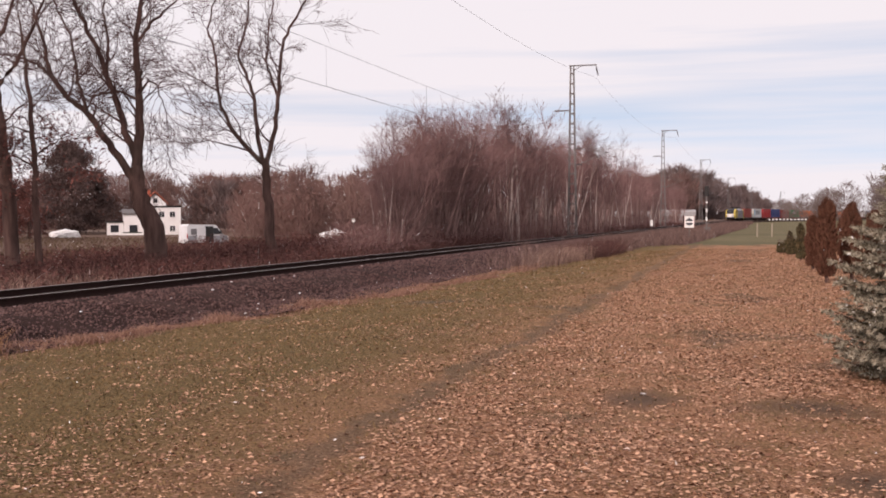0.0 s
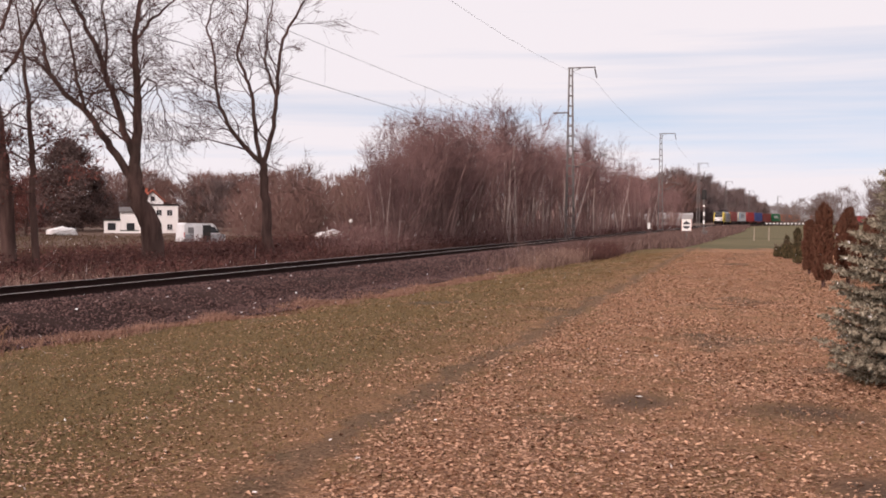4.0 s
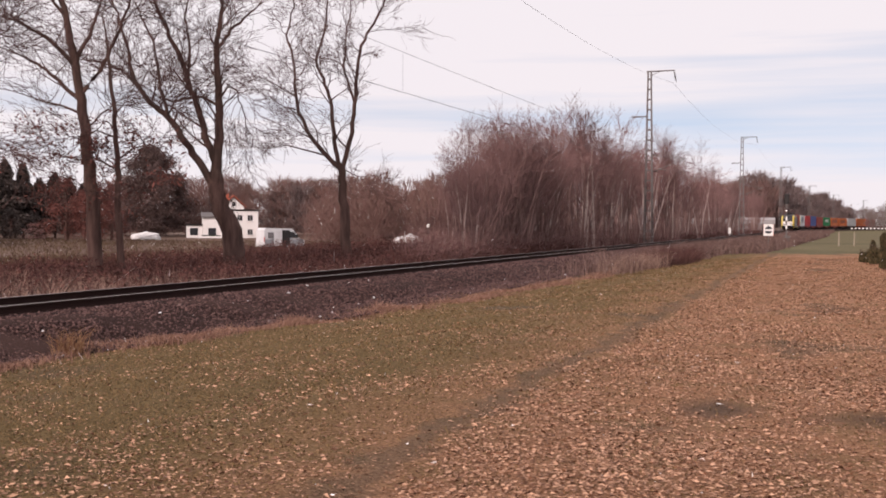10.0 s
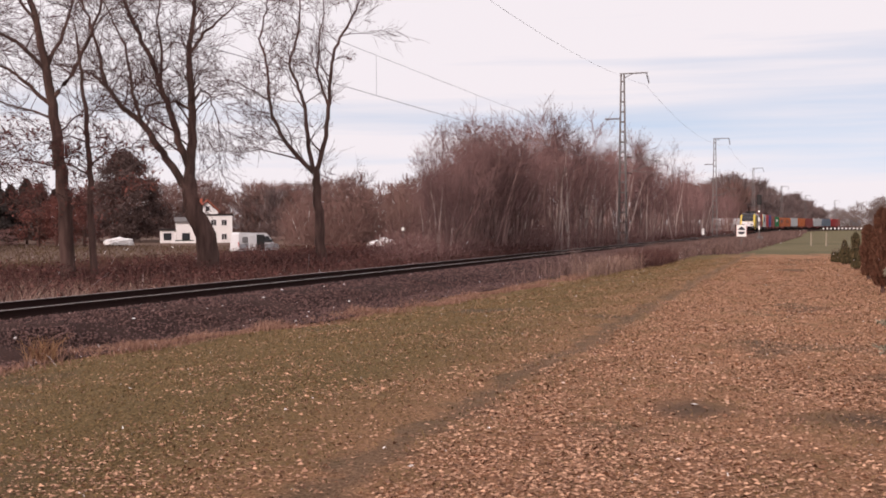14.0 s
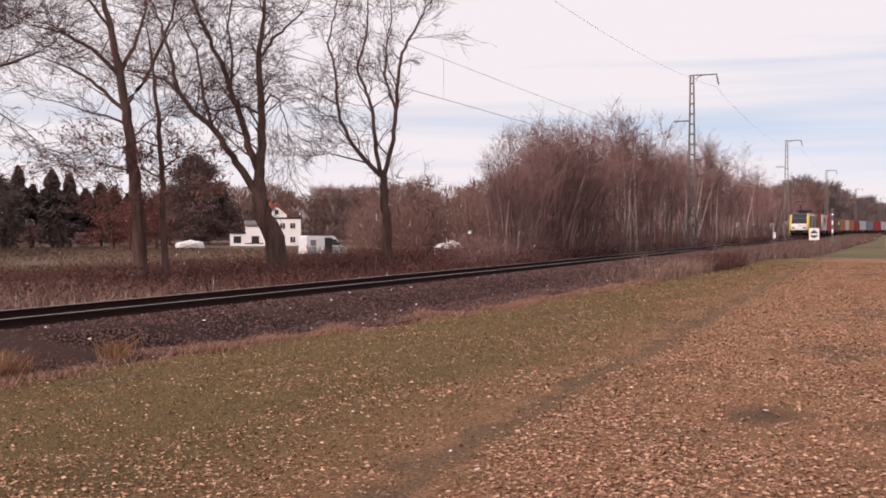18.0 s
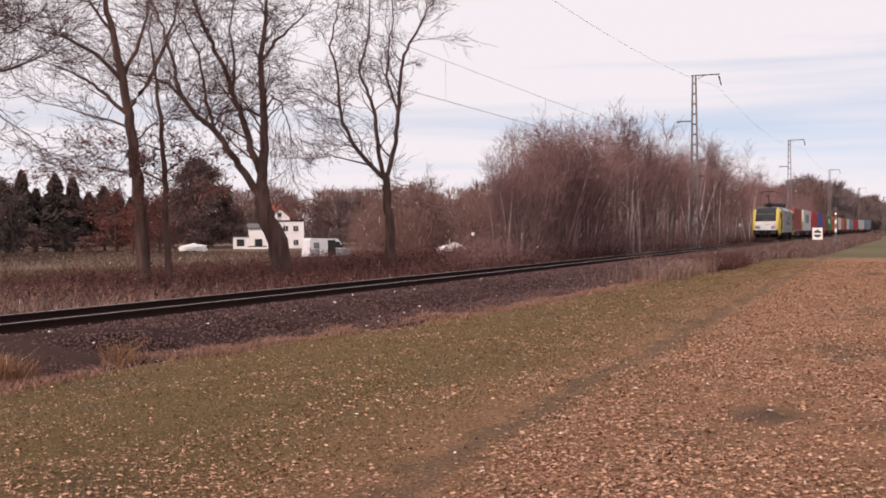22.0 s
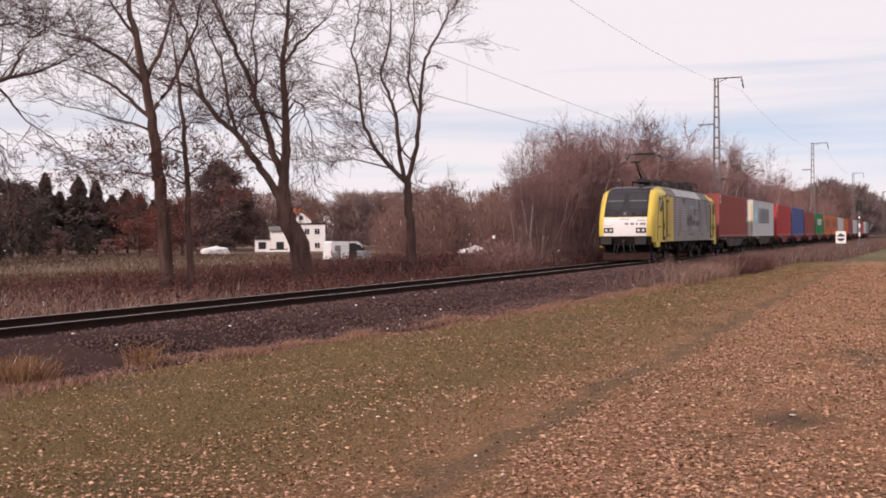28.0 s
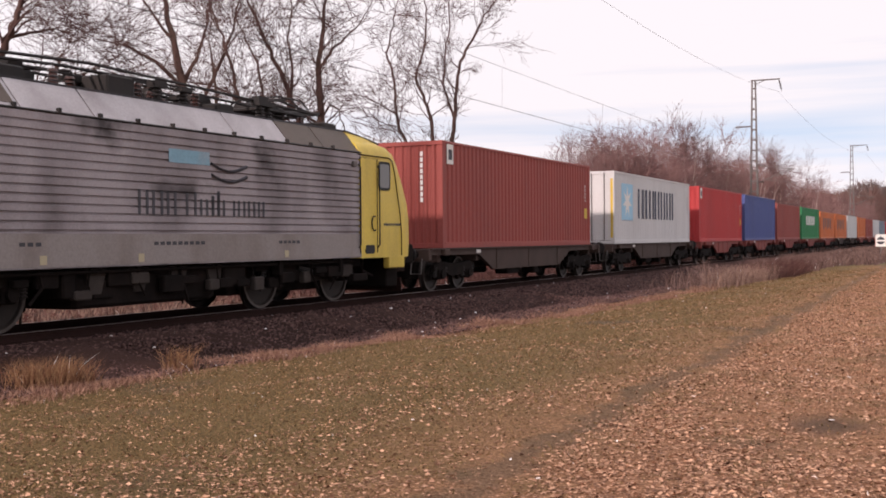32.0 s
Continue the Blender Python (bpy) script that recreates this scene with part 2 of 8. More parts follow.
M_LAWN = lawn_mat()
M_BED = field_mat("brush_soil", (0.035, 0.020, 0.018), (0.065, 0.040, 0.034), (0.11, 0.07, 0.055), 1.2)
M_MEADOW = field_mat("meadow", (0.098, 0.083, 0.041), (0.135, 0.112, 0.058), (0.175, 0.143, 0.080), 0.6)
M_FIELD = field_mat("fallow_field", (0.09, 0.055, 0.042), (0.135, 0.088, 0.066), (0.19, 0.128, 0.098), 0.5)
M_BALLAST_BED = field_mat("ballast_bed", (0.017, 0.008, 0.007), (0.040, 0.021, 0.017), (0.073, 0.039, 0.032), 4.0)
M_STONES = scattered("ballast_stones", [(0.020, 0.009, 0.009), (0.042, 0.020, 0.017), (0.068, 0.033, 0.028), (0.098, 0.050, 0.043), (0.169, 0.096, 0.086)])
M_RAILSIDE = surface("rusty_rail", (0.030, 0.016, 0.014), (0.016, 0.010, 0.009), 0.85, 0.0, 2.0, 30.0, spec=0.05)
M_RAILTOP = surface("worn_rail_head", (0.42, 0.37, 0.35), (0.24, 0.19, 0.17), 0.45, 0.35, 1.0, 20.0, 0.3, 0.0)
M_SLEEPER = surface("tarred_sleeper", (0.030, 0.021, 0.018), (0.016, 0.013, 0.012), 0.9, 0.0, 1.5, 18.0, 0.5, 0.4, vary=0.25, spec=0.08)
M_LEAVES = scattered("fallen_leaves", [(0.105, 0.044, 0.025), (0.231, 0.095, 0.049), (0.356, 0.147, 0.076), (0.461, 0.199, 0.105), (0.524, 0.243, 0.136), (0.587, 0.293, 0.170), (0.692, 0.405, 0.263)])
M_GRASS = scattered("turf_blades", [(0.062, 0.043, 0.015), (0.106, 0.074, 0.025), (0.168, 0.112, 0.042), (0.291, 0.178, 0.085)])
M_DRYGRASS = scattered("dry_grass", [(0.156, 0.072, 0.050), (0.239, 0.119, 0.084), (0.313, 0.168, 0.118), (0.405, 0.239, 0.172)])
M_BRAMBLE = scattered("bramble_stems", [(0.042, 0.018, 0.016), (0.069, 0.029, 0.027), (0.102, 0.044, 0.039), (0.150, 0.070, 0.059)])
M_MEADOWGRASS = scattered("rough_yellow_grass", [(0.10, 0.075, 0.025), (0.16, 0.12, 0.04), (0.24, 0.18, 0.065)])
M_FIELDWEED = scattered("dead_field_weeds", [(0.075, 0.036, 0.028), (0.115, 0.060, 0.043), (0.15, 0.085, 0.055), (0.12, 0.085, 0.045)])
M_RUSTGRASS = scattered("rusty_grass", [(0.14, 0.055, 0.032), (0.21, 0.090, 0.050), (0.27, 0.135, 0.072), (0.34, 0.20, 0.105)])
M_BRAMBLELEAF = scattered("bramble_leaves", [(0.047, 0.015, 0.014), (0.076, 0.026, 0.023), (0.111, 0.041, 0.035), (0.162, 0.066, 0.054)])
M_OAKLEAF = scattered("russet_leaves", [(0.093, 0.032, 0.028), (0.148, 0.052, 0.042), (0.209, 0.080, 0.063)])
M_BARK = bark_mat("oak_bark", (0.104, 0.062, 0.053), (0.078, 0.063, 0.047))
M_TWIG = surface("twig_bark", (0.105, 0.062, 0.055), (0.062, 0.036, 0.032), 0.9, 0, 2.0, 20, 0.4, 0.0, spec=0.08)
M_THICKET = surface("thicket_bark", (0.249, 0.146, 0.137), (0.122, 0.068, 0.066), 0.9, 0, 0.5, 9, 0.5, 0.0, vary=0.4, spec=0.08)
M_STEM = surface("thicket_stems", (0.256, 0.161, 0.144), (0.134, 0.081, 0.073), 0.9, 0, 0.8, 9, 0.5, 0.0, vary=0.3, spec=0.08)
M_BIRCH = surface("pale_bark", (0.48, 0.375, 0.335), (0.17, 0.12, 0.107), 0.85, 0, 1.4, 9, 0.6, 0.0, spec=0.1)
M_PINE = scattered("pine_needles", [(0.065, 0.040, 0.038), (0.114, 0.074, 0.068), (0.176, 0.120, 0.107)])
M_NEEDLE = scattered("spruce_needles", [(0.077, 0.062, 0.037), (0.154, 0.130, 0.084), (0.269, 0.229, 0.162), (0.448, 0.397, 0.302)])
M_CONIFER = scattered("dark_conifer", [(0.044, 0.033, 0.031), (0.078, 0.060, 0.054), (0.122, 0.097, 0.085)])
M_THUJA = scattered("bronze_thuja", [(0.095, 0.036, 0.022), (0.15, 0.058, 0.034), (0.21, 0.088, 0.052), (0.12, 0.056, 0.034)])
M_FARWOOD = scattered("far_twigs", [(0.18, 0.092, 0.082), (0.255, 0.140, 0.122), (0.33, 0.198, 0.17), (0.19, 0.122, 0.10)])
M_SCRUB = scattered("maroon_scrub_twigs", [(0.13, 0.060, 0.058), (0.19, 0.092, 0.086), (0.25, 0.135, 0.122), (0.31, 0.185, 0.165)])
M_UNDERWOOD = scattered("undergrowth_twigs", [(0.109, 0.052, 0.050), (0.160, 0.082, 0.074), (0.218, 0.122, 0.109), (0.282, 0.167, 0.149)])
# distance haze is put into the twig and crown colours of these two
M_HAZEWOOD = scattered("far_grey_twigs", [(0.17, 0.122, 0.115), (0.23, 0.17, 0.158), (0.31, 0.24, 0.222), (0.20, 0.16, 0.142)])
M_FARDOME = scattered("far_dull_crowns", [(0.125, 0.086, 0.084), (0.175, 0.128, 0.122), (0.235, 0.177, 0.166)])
M_TRACKWEED = scattered("pinkish_weeds", [(0.078, 0.041, 0.037), (0.115, 0.064, 0.056), (0.16, 0.096, 0.082), (0.24, 0.155, 0.13)])
M_STEEL = surface("galvanised_steel", (0.17, 0.155, 0.15), (0.09, 0.06, 0.05), 0.6, 0.3, 1.5, 20, 0.5, 0.0)
M_DARKSTEEL = surface("dark_steel", (0.024, 0.022, 0.022), (0.05, 0.036, 0.03), 0.6, 0.3, 2.0, 20, 0.4, 0.1)
M_WIRE = plain("copper_wire", (0.05, 0.05, 0.055), 0.5, 0.5)
M_INSUL = plain("brown_porcelain", (0.05, 0.022, 0.018), 0.25)

# ---- mesh helpers ----


class Geo:
    """Collects vertices and faces of one part."""

    def __init__(self):
        self.v, self.f = [], []

    def add(self, vs, fs):
        k = len(self.v)
        self.v.extend(tuple(p) for p in vs)
        self.f.extend(tuple(i + k for i in q) for q in fs)
        return self

    def box(self, x0, x1, y0, y1, z0, z1, ch=0.0):
        """A block; ch cuts its upright and level edges."""
        if ch <= 0:
            vs = [(x, y, z) for x in (x0, x1) for y in (y0, y1) for z in (z0, z1)]
            fs = [(0, 1, 3, 2), (4, 6, 7, 5), (0, 4, 5, 1), (2, 3, 7, 6), (0, 2, 6, 4), (1, 5, 7, 3)]
            return self.add(vs, fs)
        ring = lambda a, b, c, d: [(a + ch, c), (b - ch, c), (b, c + ch), (b, d - ch), (b - ch, d), (a + ch, d), (a, d - ch), (a, c + ch)]
        inner = lambda: ring(x0 + ch, x1 - ch, y0 + ch, y1 - ch)
        rows = [[(p, q, z0) for p, q in inner()], [(p, q, z0 + ch) for p, q in ring(x0, x1, y0, y1)],
                [(p, q, z1 - ch) for p, q in ring(x0, x1, y0, y1)], [(p, q, z1) for p, q in inner()]]
        return self.loft(rows, True)

    def loft(self, rows, caps=True, closed=True):
        n = len(rows[0])
        vs = [p for r in rows for p in r]
        fs = []
        for i in range(len(rows) - 1):
            for j in range(n if closed else n - 1):
                a, b = i * n + j, i * n + (j + 1) % n
                fs.append((a, b, b + n, a + n))
        if caps:
            fs.append(tuple(range(n - 1, -1, -1)))
            fs.append(tuple(range((len(rows) - 1) * n, len(rows) * n)))
        return self.add(vs, fs)

    def tube(self, pts, radii, n=6, caps=True):
        rows = []
        pts = [Vector(p) for p in pts]
        for i, p in enumerate(pts):
            d = (pts[min(i + 1, len(pts) - 1)] - pts[max(i - 1, 0)])
            d = d.normalized() if d.length > 1e-9 else Vector((0, 0, 1))
            u = d.cross(Vector((0.31, 0.95, 0.05)) if abs(d.z) > 0.9 or abs(d.y) < 0.7 else Vector((0.95, 0.2, 0.3))).normalized()
            w = d.cross(u)
            r = radii if isinstance(radii, (int, float)) else radii[i]
            rows.append([p + (u * math.cos(a) + w * math.sin(a)) * r for a in (2 * math.pi * k / n for k in range(n))])
        return self.loft(rows, caps)

    def disc(self, c, axis, r0, r1, length, n=20):
        c, axis = Vector(c), Vector(axis).normalized()
        return self.tube([c - axis * length / 2, c + axis * length / 2], [r0, r1], n)

    def rect(self, a, b, c, d):
        return self.add([a, b, c, d], [(0, 1, 2, 3)])

    def mesh(self, name, material, smooth=False):
        me = bpy.data.meshes.new(name)
        me.from_pydata(self.v, [], self.f)
        me.update()
        for m in (material if isinstance(material, (list, tuple)) else [material]):
            me.materials.append(m)
        if smooth:
            me.polygons.foreach_set("use_smooth", [True] * len(me.polygons))
        return me


def array_mesh(name, verts, faces, material):
    """A mesh from numpy arrays of vertices and of equal-sided faces."""
    me = bpy.data.meshes.new(name)
    nv, nf, k = len(verts), len(faces), faces.shape[1]
    me.vertices.add(nv)
    me.vertices.foreach_set("co", np.ascontiguousarray(verts, dtype=np.float32).ravel())
    me.loops.add(nf * k)
    me.loops.foreach_set("vertex_index", np.ascontiguousarray(faces, dtype=np.int32).ravel())
    me.polygons.add(nf)
    me.polygons.foreach_set("loop_start", np.arange(0, nf * k, k, dtype=np.int32))
    me.update(calc_edges=True)
    me.materials.append(material)
    return me


def part(name, g, material, parent, label="", smooth=False):
    ob = new(name, g.mesh(name, material, smooth) if isinstance(g, Geo) else g)
    ob.parent = parent
    if label:
        tagged(ob, label)
    return ob


def thing(name, label, category, at=(0, 0, 0), turn=0.0, group="", kind=""):
    ob = new(name)
    ob.matrix_basis = pose(*at, 0, 0, turn)
    return tagged(ob, label, category, group, kind)


def smoothstep(a, b, x):
    t = np.clip((np.asarray(x, dtype=float) - a) / (b - a), 0, 1)
    return t * t * (3 - 2 * t)


def ground_z(x, y):
    """Height of the ground: a lawn that falls a little to the line, a low field beyond it."""
    x, y = np.asarray(x, dtype=float), np.asarray(y, dtype=float)
    z = -0.25 - 0.27 * smoothstep(-4.0, -10.0, x)
    z = z - 0.88 * smoothstep(-27, -50, x)
    z = z - 0.15 * smoothstep(60, 90, y) * smoothstep(-9, -4, x)
    near = smoothstep(160, 60, np.hypot(x, y))
    return z + near * 0.035 * np.sin(x * 1.3 + 0.4 * y) * np.cos(y * 0.9 - 0.3 * x) + near * 0.02 * np.sin(2.9 * x - 1.1 * y)


def verge_x(y):
    """Edge of the lawn towards the ballast, which it leaves more room further on."""
    return -10.72 + 1.55 * smoothstep(10, 32, y) - 0.35 * smoothstep(32, 60, y)


def rng_of(seed):
    return np.random.default_rng(seed)


# ---- ground ----


def build_ground():
    xs = np.concatenate([-np.geomspace(3000, 62, 26), np.arange(-60, -20, 1.6), np.arange(-20, 6, 0.4), np.geomspace(6.5, 3000, 30)])
    ys = np.concatenate([-np.geomspace(3000, 9, 20), np.arange(-8, 4, 2.0), np.arange(4, 70, 0.5), np.arange(70, 150, 2.5), np.geomspace(151, 3500, 34)])
    X, Y = np.meshgrid(xs, ys)
    v = np.stack([X.ravel(), Y.ravel(), ground_z(X, Y).ravel()], -1)
    nx, ny = len(xs), len(ys)
    i = (np.arange(ny - 1)[:, None] * nx + np.arange(nx - 1)[None, :]).ravel()
    f = np.stack([i, i + 1, i + 1 + nx, i + nx], -1)
    me = array_mesh("ground", v, f, M_LAWN)
    for m in (M_BED, M_MEADOW, M_FIELD):
        me.materials.append(m)
    cx, cy = v[f].mean(1)[:, 0], v[f].mean(1)[:, 1]
    slot = np.zeros(len(f), dtype=np.int32)
    edge = 71 + 2.5 * np.sin(cx * 0.7)
    slot[(cy > edge) & (cx > -12)] = 2
    slot[cx < verge_x(cy) - 0.25] = 1
    slot[cx < -33 + 2 * np.sin(cy * 0.21)] = 3
    slot[(cx > 40) | (cy < -40)] = 2
    me.polygons.foreach_set("material_index", slot)
    me.polygons.foreach_set("use_smooth", [True] * len(f))
    tagged(new("ground", me), "flat winter lawn and fields running to the horizon", "ground", kind="structure")


build_ground()


# ---- railway track ----
RAIL_Y0, RAIL_Y1 = -30.0, 640.0
BENDS = tuple(BEND_Y + 14.0 * k for k in range(20))
STRAIGHT = (RAIL_Y0, 0, 6, 14, 22, 30, 38, 46, 60, 100, 200)


def build_track():
    track = thing("railway_track", "single straight railway track with rusty rails on dark ballast", "railway track", kind="structure")
    bed = Geo()
    prof = [(-3.60, -0.64), (-2.10, -0.24), (-1.45, -0.165), (-0.95, -0.165), (-0.6, -0.20), (0.6, -0.20), (0.95, -0.165), (1.45, -0.165), (2.10, -0.24), (3.60, -0.64)]
    ys = list(np.arange(RAIL_Y0, 120, 1.0)) + list(np.geomspace(121, RAIL_Y1, 40))
    r = random.Random(5)
    bed.loft([[line_point(y, x + r.uniform(-0.06, 0.06), z + r.uniform(-0.02, 0.02)) for x, z in prof] for y in ys], False, False)
    part("ballast_bed", bed, M_BALLAST_BED, track, "dark grey-brown bed of crushed stone", True)
    for side in (-1, 1):
        x = side * 0.7535
        rail = Geo()
        sec = [(-0.07, -0.159), (0.07, -0.159), (0.07, -0.147), (0.012, -0.125), (0.009, -0.045), (0.035, -0.035), (0.035, -0.006), (0.027, -0.001),
               (-0.027, -0.001), (-0.035, -0.006), (-0.035, -0.035), (-0.009, -0.045), (-0.012, -0.125), (-0.07, -0.147)]
        rail.loft([[line_point(y, x + a, b) for a, b in sec] for y in STRAIGHT + BENDS])
        ro = part("rail", rail, M_RAILSIDE, track, "rusty steel rail")
        top = Geo()
        top.loft([[line_point(y, x + a, b) for a, b in ((-0.029, -0.0015), (0.029, -0.0015), (0.026, 0.001), (-0.026, 0.001))] for y in STRAIGHT + BENDS])
        part("running_surface", top, M_RAILTOP, ro, "bright worn running surface of the rail")
    # sleepers: the nearest as parts, the rest in one piece
    s = Geo()
    s.box(-1.30, 1.30, -0.13, 0.13, -0.33, -0.155, 0.02)
    me = s.mesh("sleeper", M_SLEEPER)
    rr = random.Random(9)
    far = Geo()
    n = 0
    for k in range(582):
        y = 4.0 + 0.62 * k
        if n < 290:
            ob = new("sleeper", me)
            ob.parent = track
            ob.matrix_basis = on_line(y, rr.uniform(-0.03, 0.03), rr.uniform(-0.012, 0.006)) @ Matrix.Rotation(radians(rr.uniform(-0.8, 0.8)), 4, "Z")
            n += 1
        else:
            far.box(line_x(y)[0] - 1.3, line_x(y)[0] + 1.3, y - 0.13, y + 0.13, -0.33, -0.155)
    tagged(part("far_sleepers", far, M_SLEEPER, track, "dark sleepers far down the line"), kind="stuff")
    return track


TRACK = build_track()


def scatter_pieces(name, label, category, P, size, material, parent, seed, shape="stone", lift=0.3):
    """Many small pieces at the places P, joined in one mesh."""
    r = rng_of(seed)
    n = len(P)
    if shape == "stone":
        base = np.array([(1, 0, 0), (-1, 0, 0), (0, 1, 0), (0, -1, 0), (0, 0, 1), (0, 0, -1)], float)
        tri = np.array([(0, 2, 4), (2, 1, 4), (1, 3, 4), (3, 0, 4), (2, 0, 5), (1, 2, 5), (3, 1, 5), (0, 3, 5)])
        V = base[None] * (1 + 0.35 * r.uniform(-1, 1, (n, 6, 1))) + 0.28 * r.uniform(-1, 1, (n, 6, 3))
        V *= np.array([1.0, 0.85, 0.65])
    elif shape == "leaf":
        base = np.array([(-1, -0.1, 0.14), (-0.35, -0.42, 0.0), (0.45, -0.36, 0.02), (1, 0.05, 0.3), (0.4, 0.4, 0.16), (-0.4, 0.38, 0.12)], float)
        tri = np.array([(0, 1, 5), (1, 2, 4), (1, 4, 5), (2, 3, 4)])
        V = base[None] + 0.13 * r.uniform(-1, 1, (n, 6, 3))
        V[:, :, 2] *= r.uniform(0.2, 1.3, (n, 1))
    elif shape == "fold":
        # a small dry leaf, folded along its rib
        base = np.array([(-1, 0, 0.1), (0.1, -0.5, 0.35), (1, 0, 0.15), (-0.1, 0.5, 0.35)], float)
        tri = np.array([(0, 1, 2), (0, 2, 3)])
        V = base[None] + 0.26 * r.uniform(-1, 1, (n, 4, 3))
        V[:, :, 2] *= r.uniform(-0.4, 1.6, (n, 1))
        V[:, :, 2] += 0.35
    elif shape == "flake":
        base = np.array([(-1, 0, 0), (0, -0.55, 0.1), (1, 0, 0.25), (0, 0.55, 0.1)], float)
        tri = np.array([(0, 1, 2), (0, 2, 3)])
        V = base[None] + 0.2 * r.uniform(-1, 1, (n, 4, 3))
    a, b = r.uniform(0, 2 * np.pi, n), r.normal(0, 0.35 if shape != "flake" else 0.9, n)
    ca, sa, cb, sb = np.cos(a), np.sin(a), np.cos(b), np.sin(b)
    x, y, z = V[:, :, 0], V[:, :, 1], V[:, :, 2]
    y, z = y * cb[:, None] - z * sb[:, None], y * sb[:, None] + z * cb[:, None]
    x, y = x * ca[:, None] - y * sa[:, None], x * sa[:, None] + y * ca[:, None]
    V = np.stack([x, y, z], -1) * np.asarray(size).reshape(-1, 1, 1) + P[:, None, :]
    V[:, :, 2] += (np.asarray(size) * lift).reshape(-1, 1)
    k = base.shape[0]
    F = tri[None] + (np.arange(n) * k)[:, None, None]
    ob = new(name, array_mesh(name, V.reshape(-1, 3), F.reshape(-1, 3), material))
    if parent:
        ob.parent = parent
        tagged(ob, label, kind="stuff")
    else:
        tagged(ob, label, category, kind="stuff")
    return ob


def blades(name, label, category, P, height, width, lean, material, seed, bend=0.35):
    """Thin upright blades or stems at the places P: two triangles and a tip each."""
    r = rng_of(seed)
    n = len(P)
    a = r.uniform(0, 2 * np.pi, n)
    h = np.asarray(height) * r.uniform(0.55, 1.25, n)
    w = np.asarray(width) * r.uniform(0.7, 1.3, n)
    u = np.stack([np.cos(a), np.sin(a), np.zeros(n)], -1) * w[:, None]
    b = r.uniform(0, 2 * np.pi, n)
    l = np.stack([np.cos(b), np.sin(b), np.zeros(n)], -1) * (r.uniform(0, 1, n) * lean * h)[:, None]
    up = np.stack([np.zeros(n), np.zeros(n), h], -1)
    V = np.stack([P - u, P + u, P + u * 0.7 + up * 0.55 + l * bend, P - u * 0.7 + up * 0.55 + l * bend, P + up + l], 1)
    F4 = np.array([(0, 1, 2), (0, 2, 3), (3, 2, 4)])
    F = F4[None] + (np.arange(n) * 5)[:, None, None]
    ob = new(name, array_mesh(name, V.reshape(-1, 3), F.reshape(-1, 3), material))
    return tagged(ob, label, category, kind="stuff")


def field_points(n, x0, x1, y0, y1, seed, density=None, power=1.0):
    """Places on the ground, denser near the camera for power above 1; density(x, y) between 0 and 1 thins them out."""
    r = rng_of(seed)
    x = r.uniform(x0, x1, n)
    y = y0 + (y1 - y0) * r.uniform(0, 1, n) ** power
    if density is not None:
        keep = r.uniform(0, 1, n) < density(x, y)
        x, y = x[keep], y[keep]
    return np.stack([x, y, ground_z(x, y)], -1)


def bed_z(x):
    """Top of the ballast at a distance from the track's centre."""
    d = np.abs(np.asarray(x) - TRACK_X)
    return np.where(d < 1.45, -0.175, np.where(d < 2.10, -0.175 - (d - 1.45) * 0.115, np.maximum(-0.25 - (d - 2.10) * 0.26, -0.515)))


def patchy(x, y, s=0.5, ph=0.0):
    return 0.5 + 0.25 * np.sin(x * s * 2.1 + 1.7 * np.sin(y * s * 0.7 + ph)) + 0.25 * np.sin(y * s * 1.3 + 1.3 * np.sin(x * s * 1.1 + ph * 2))


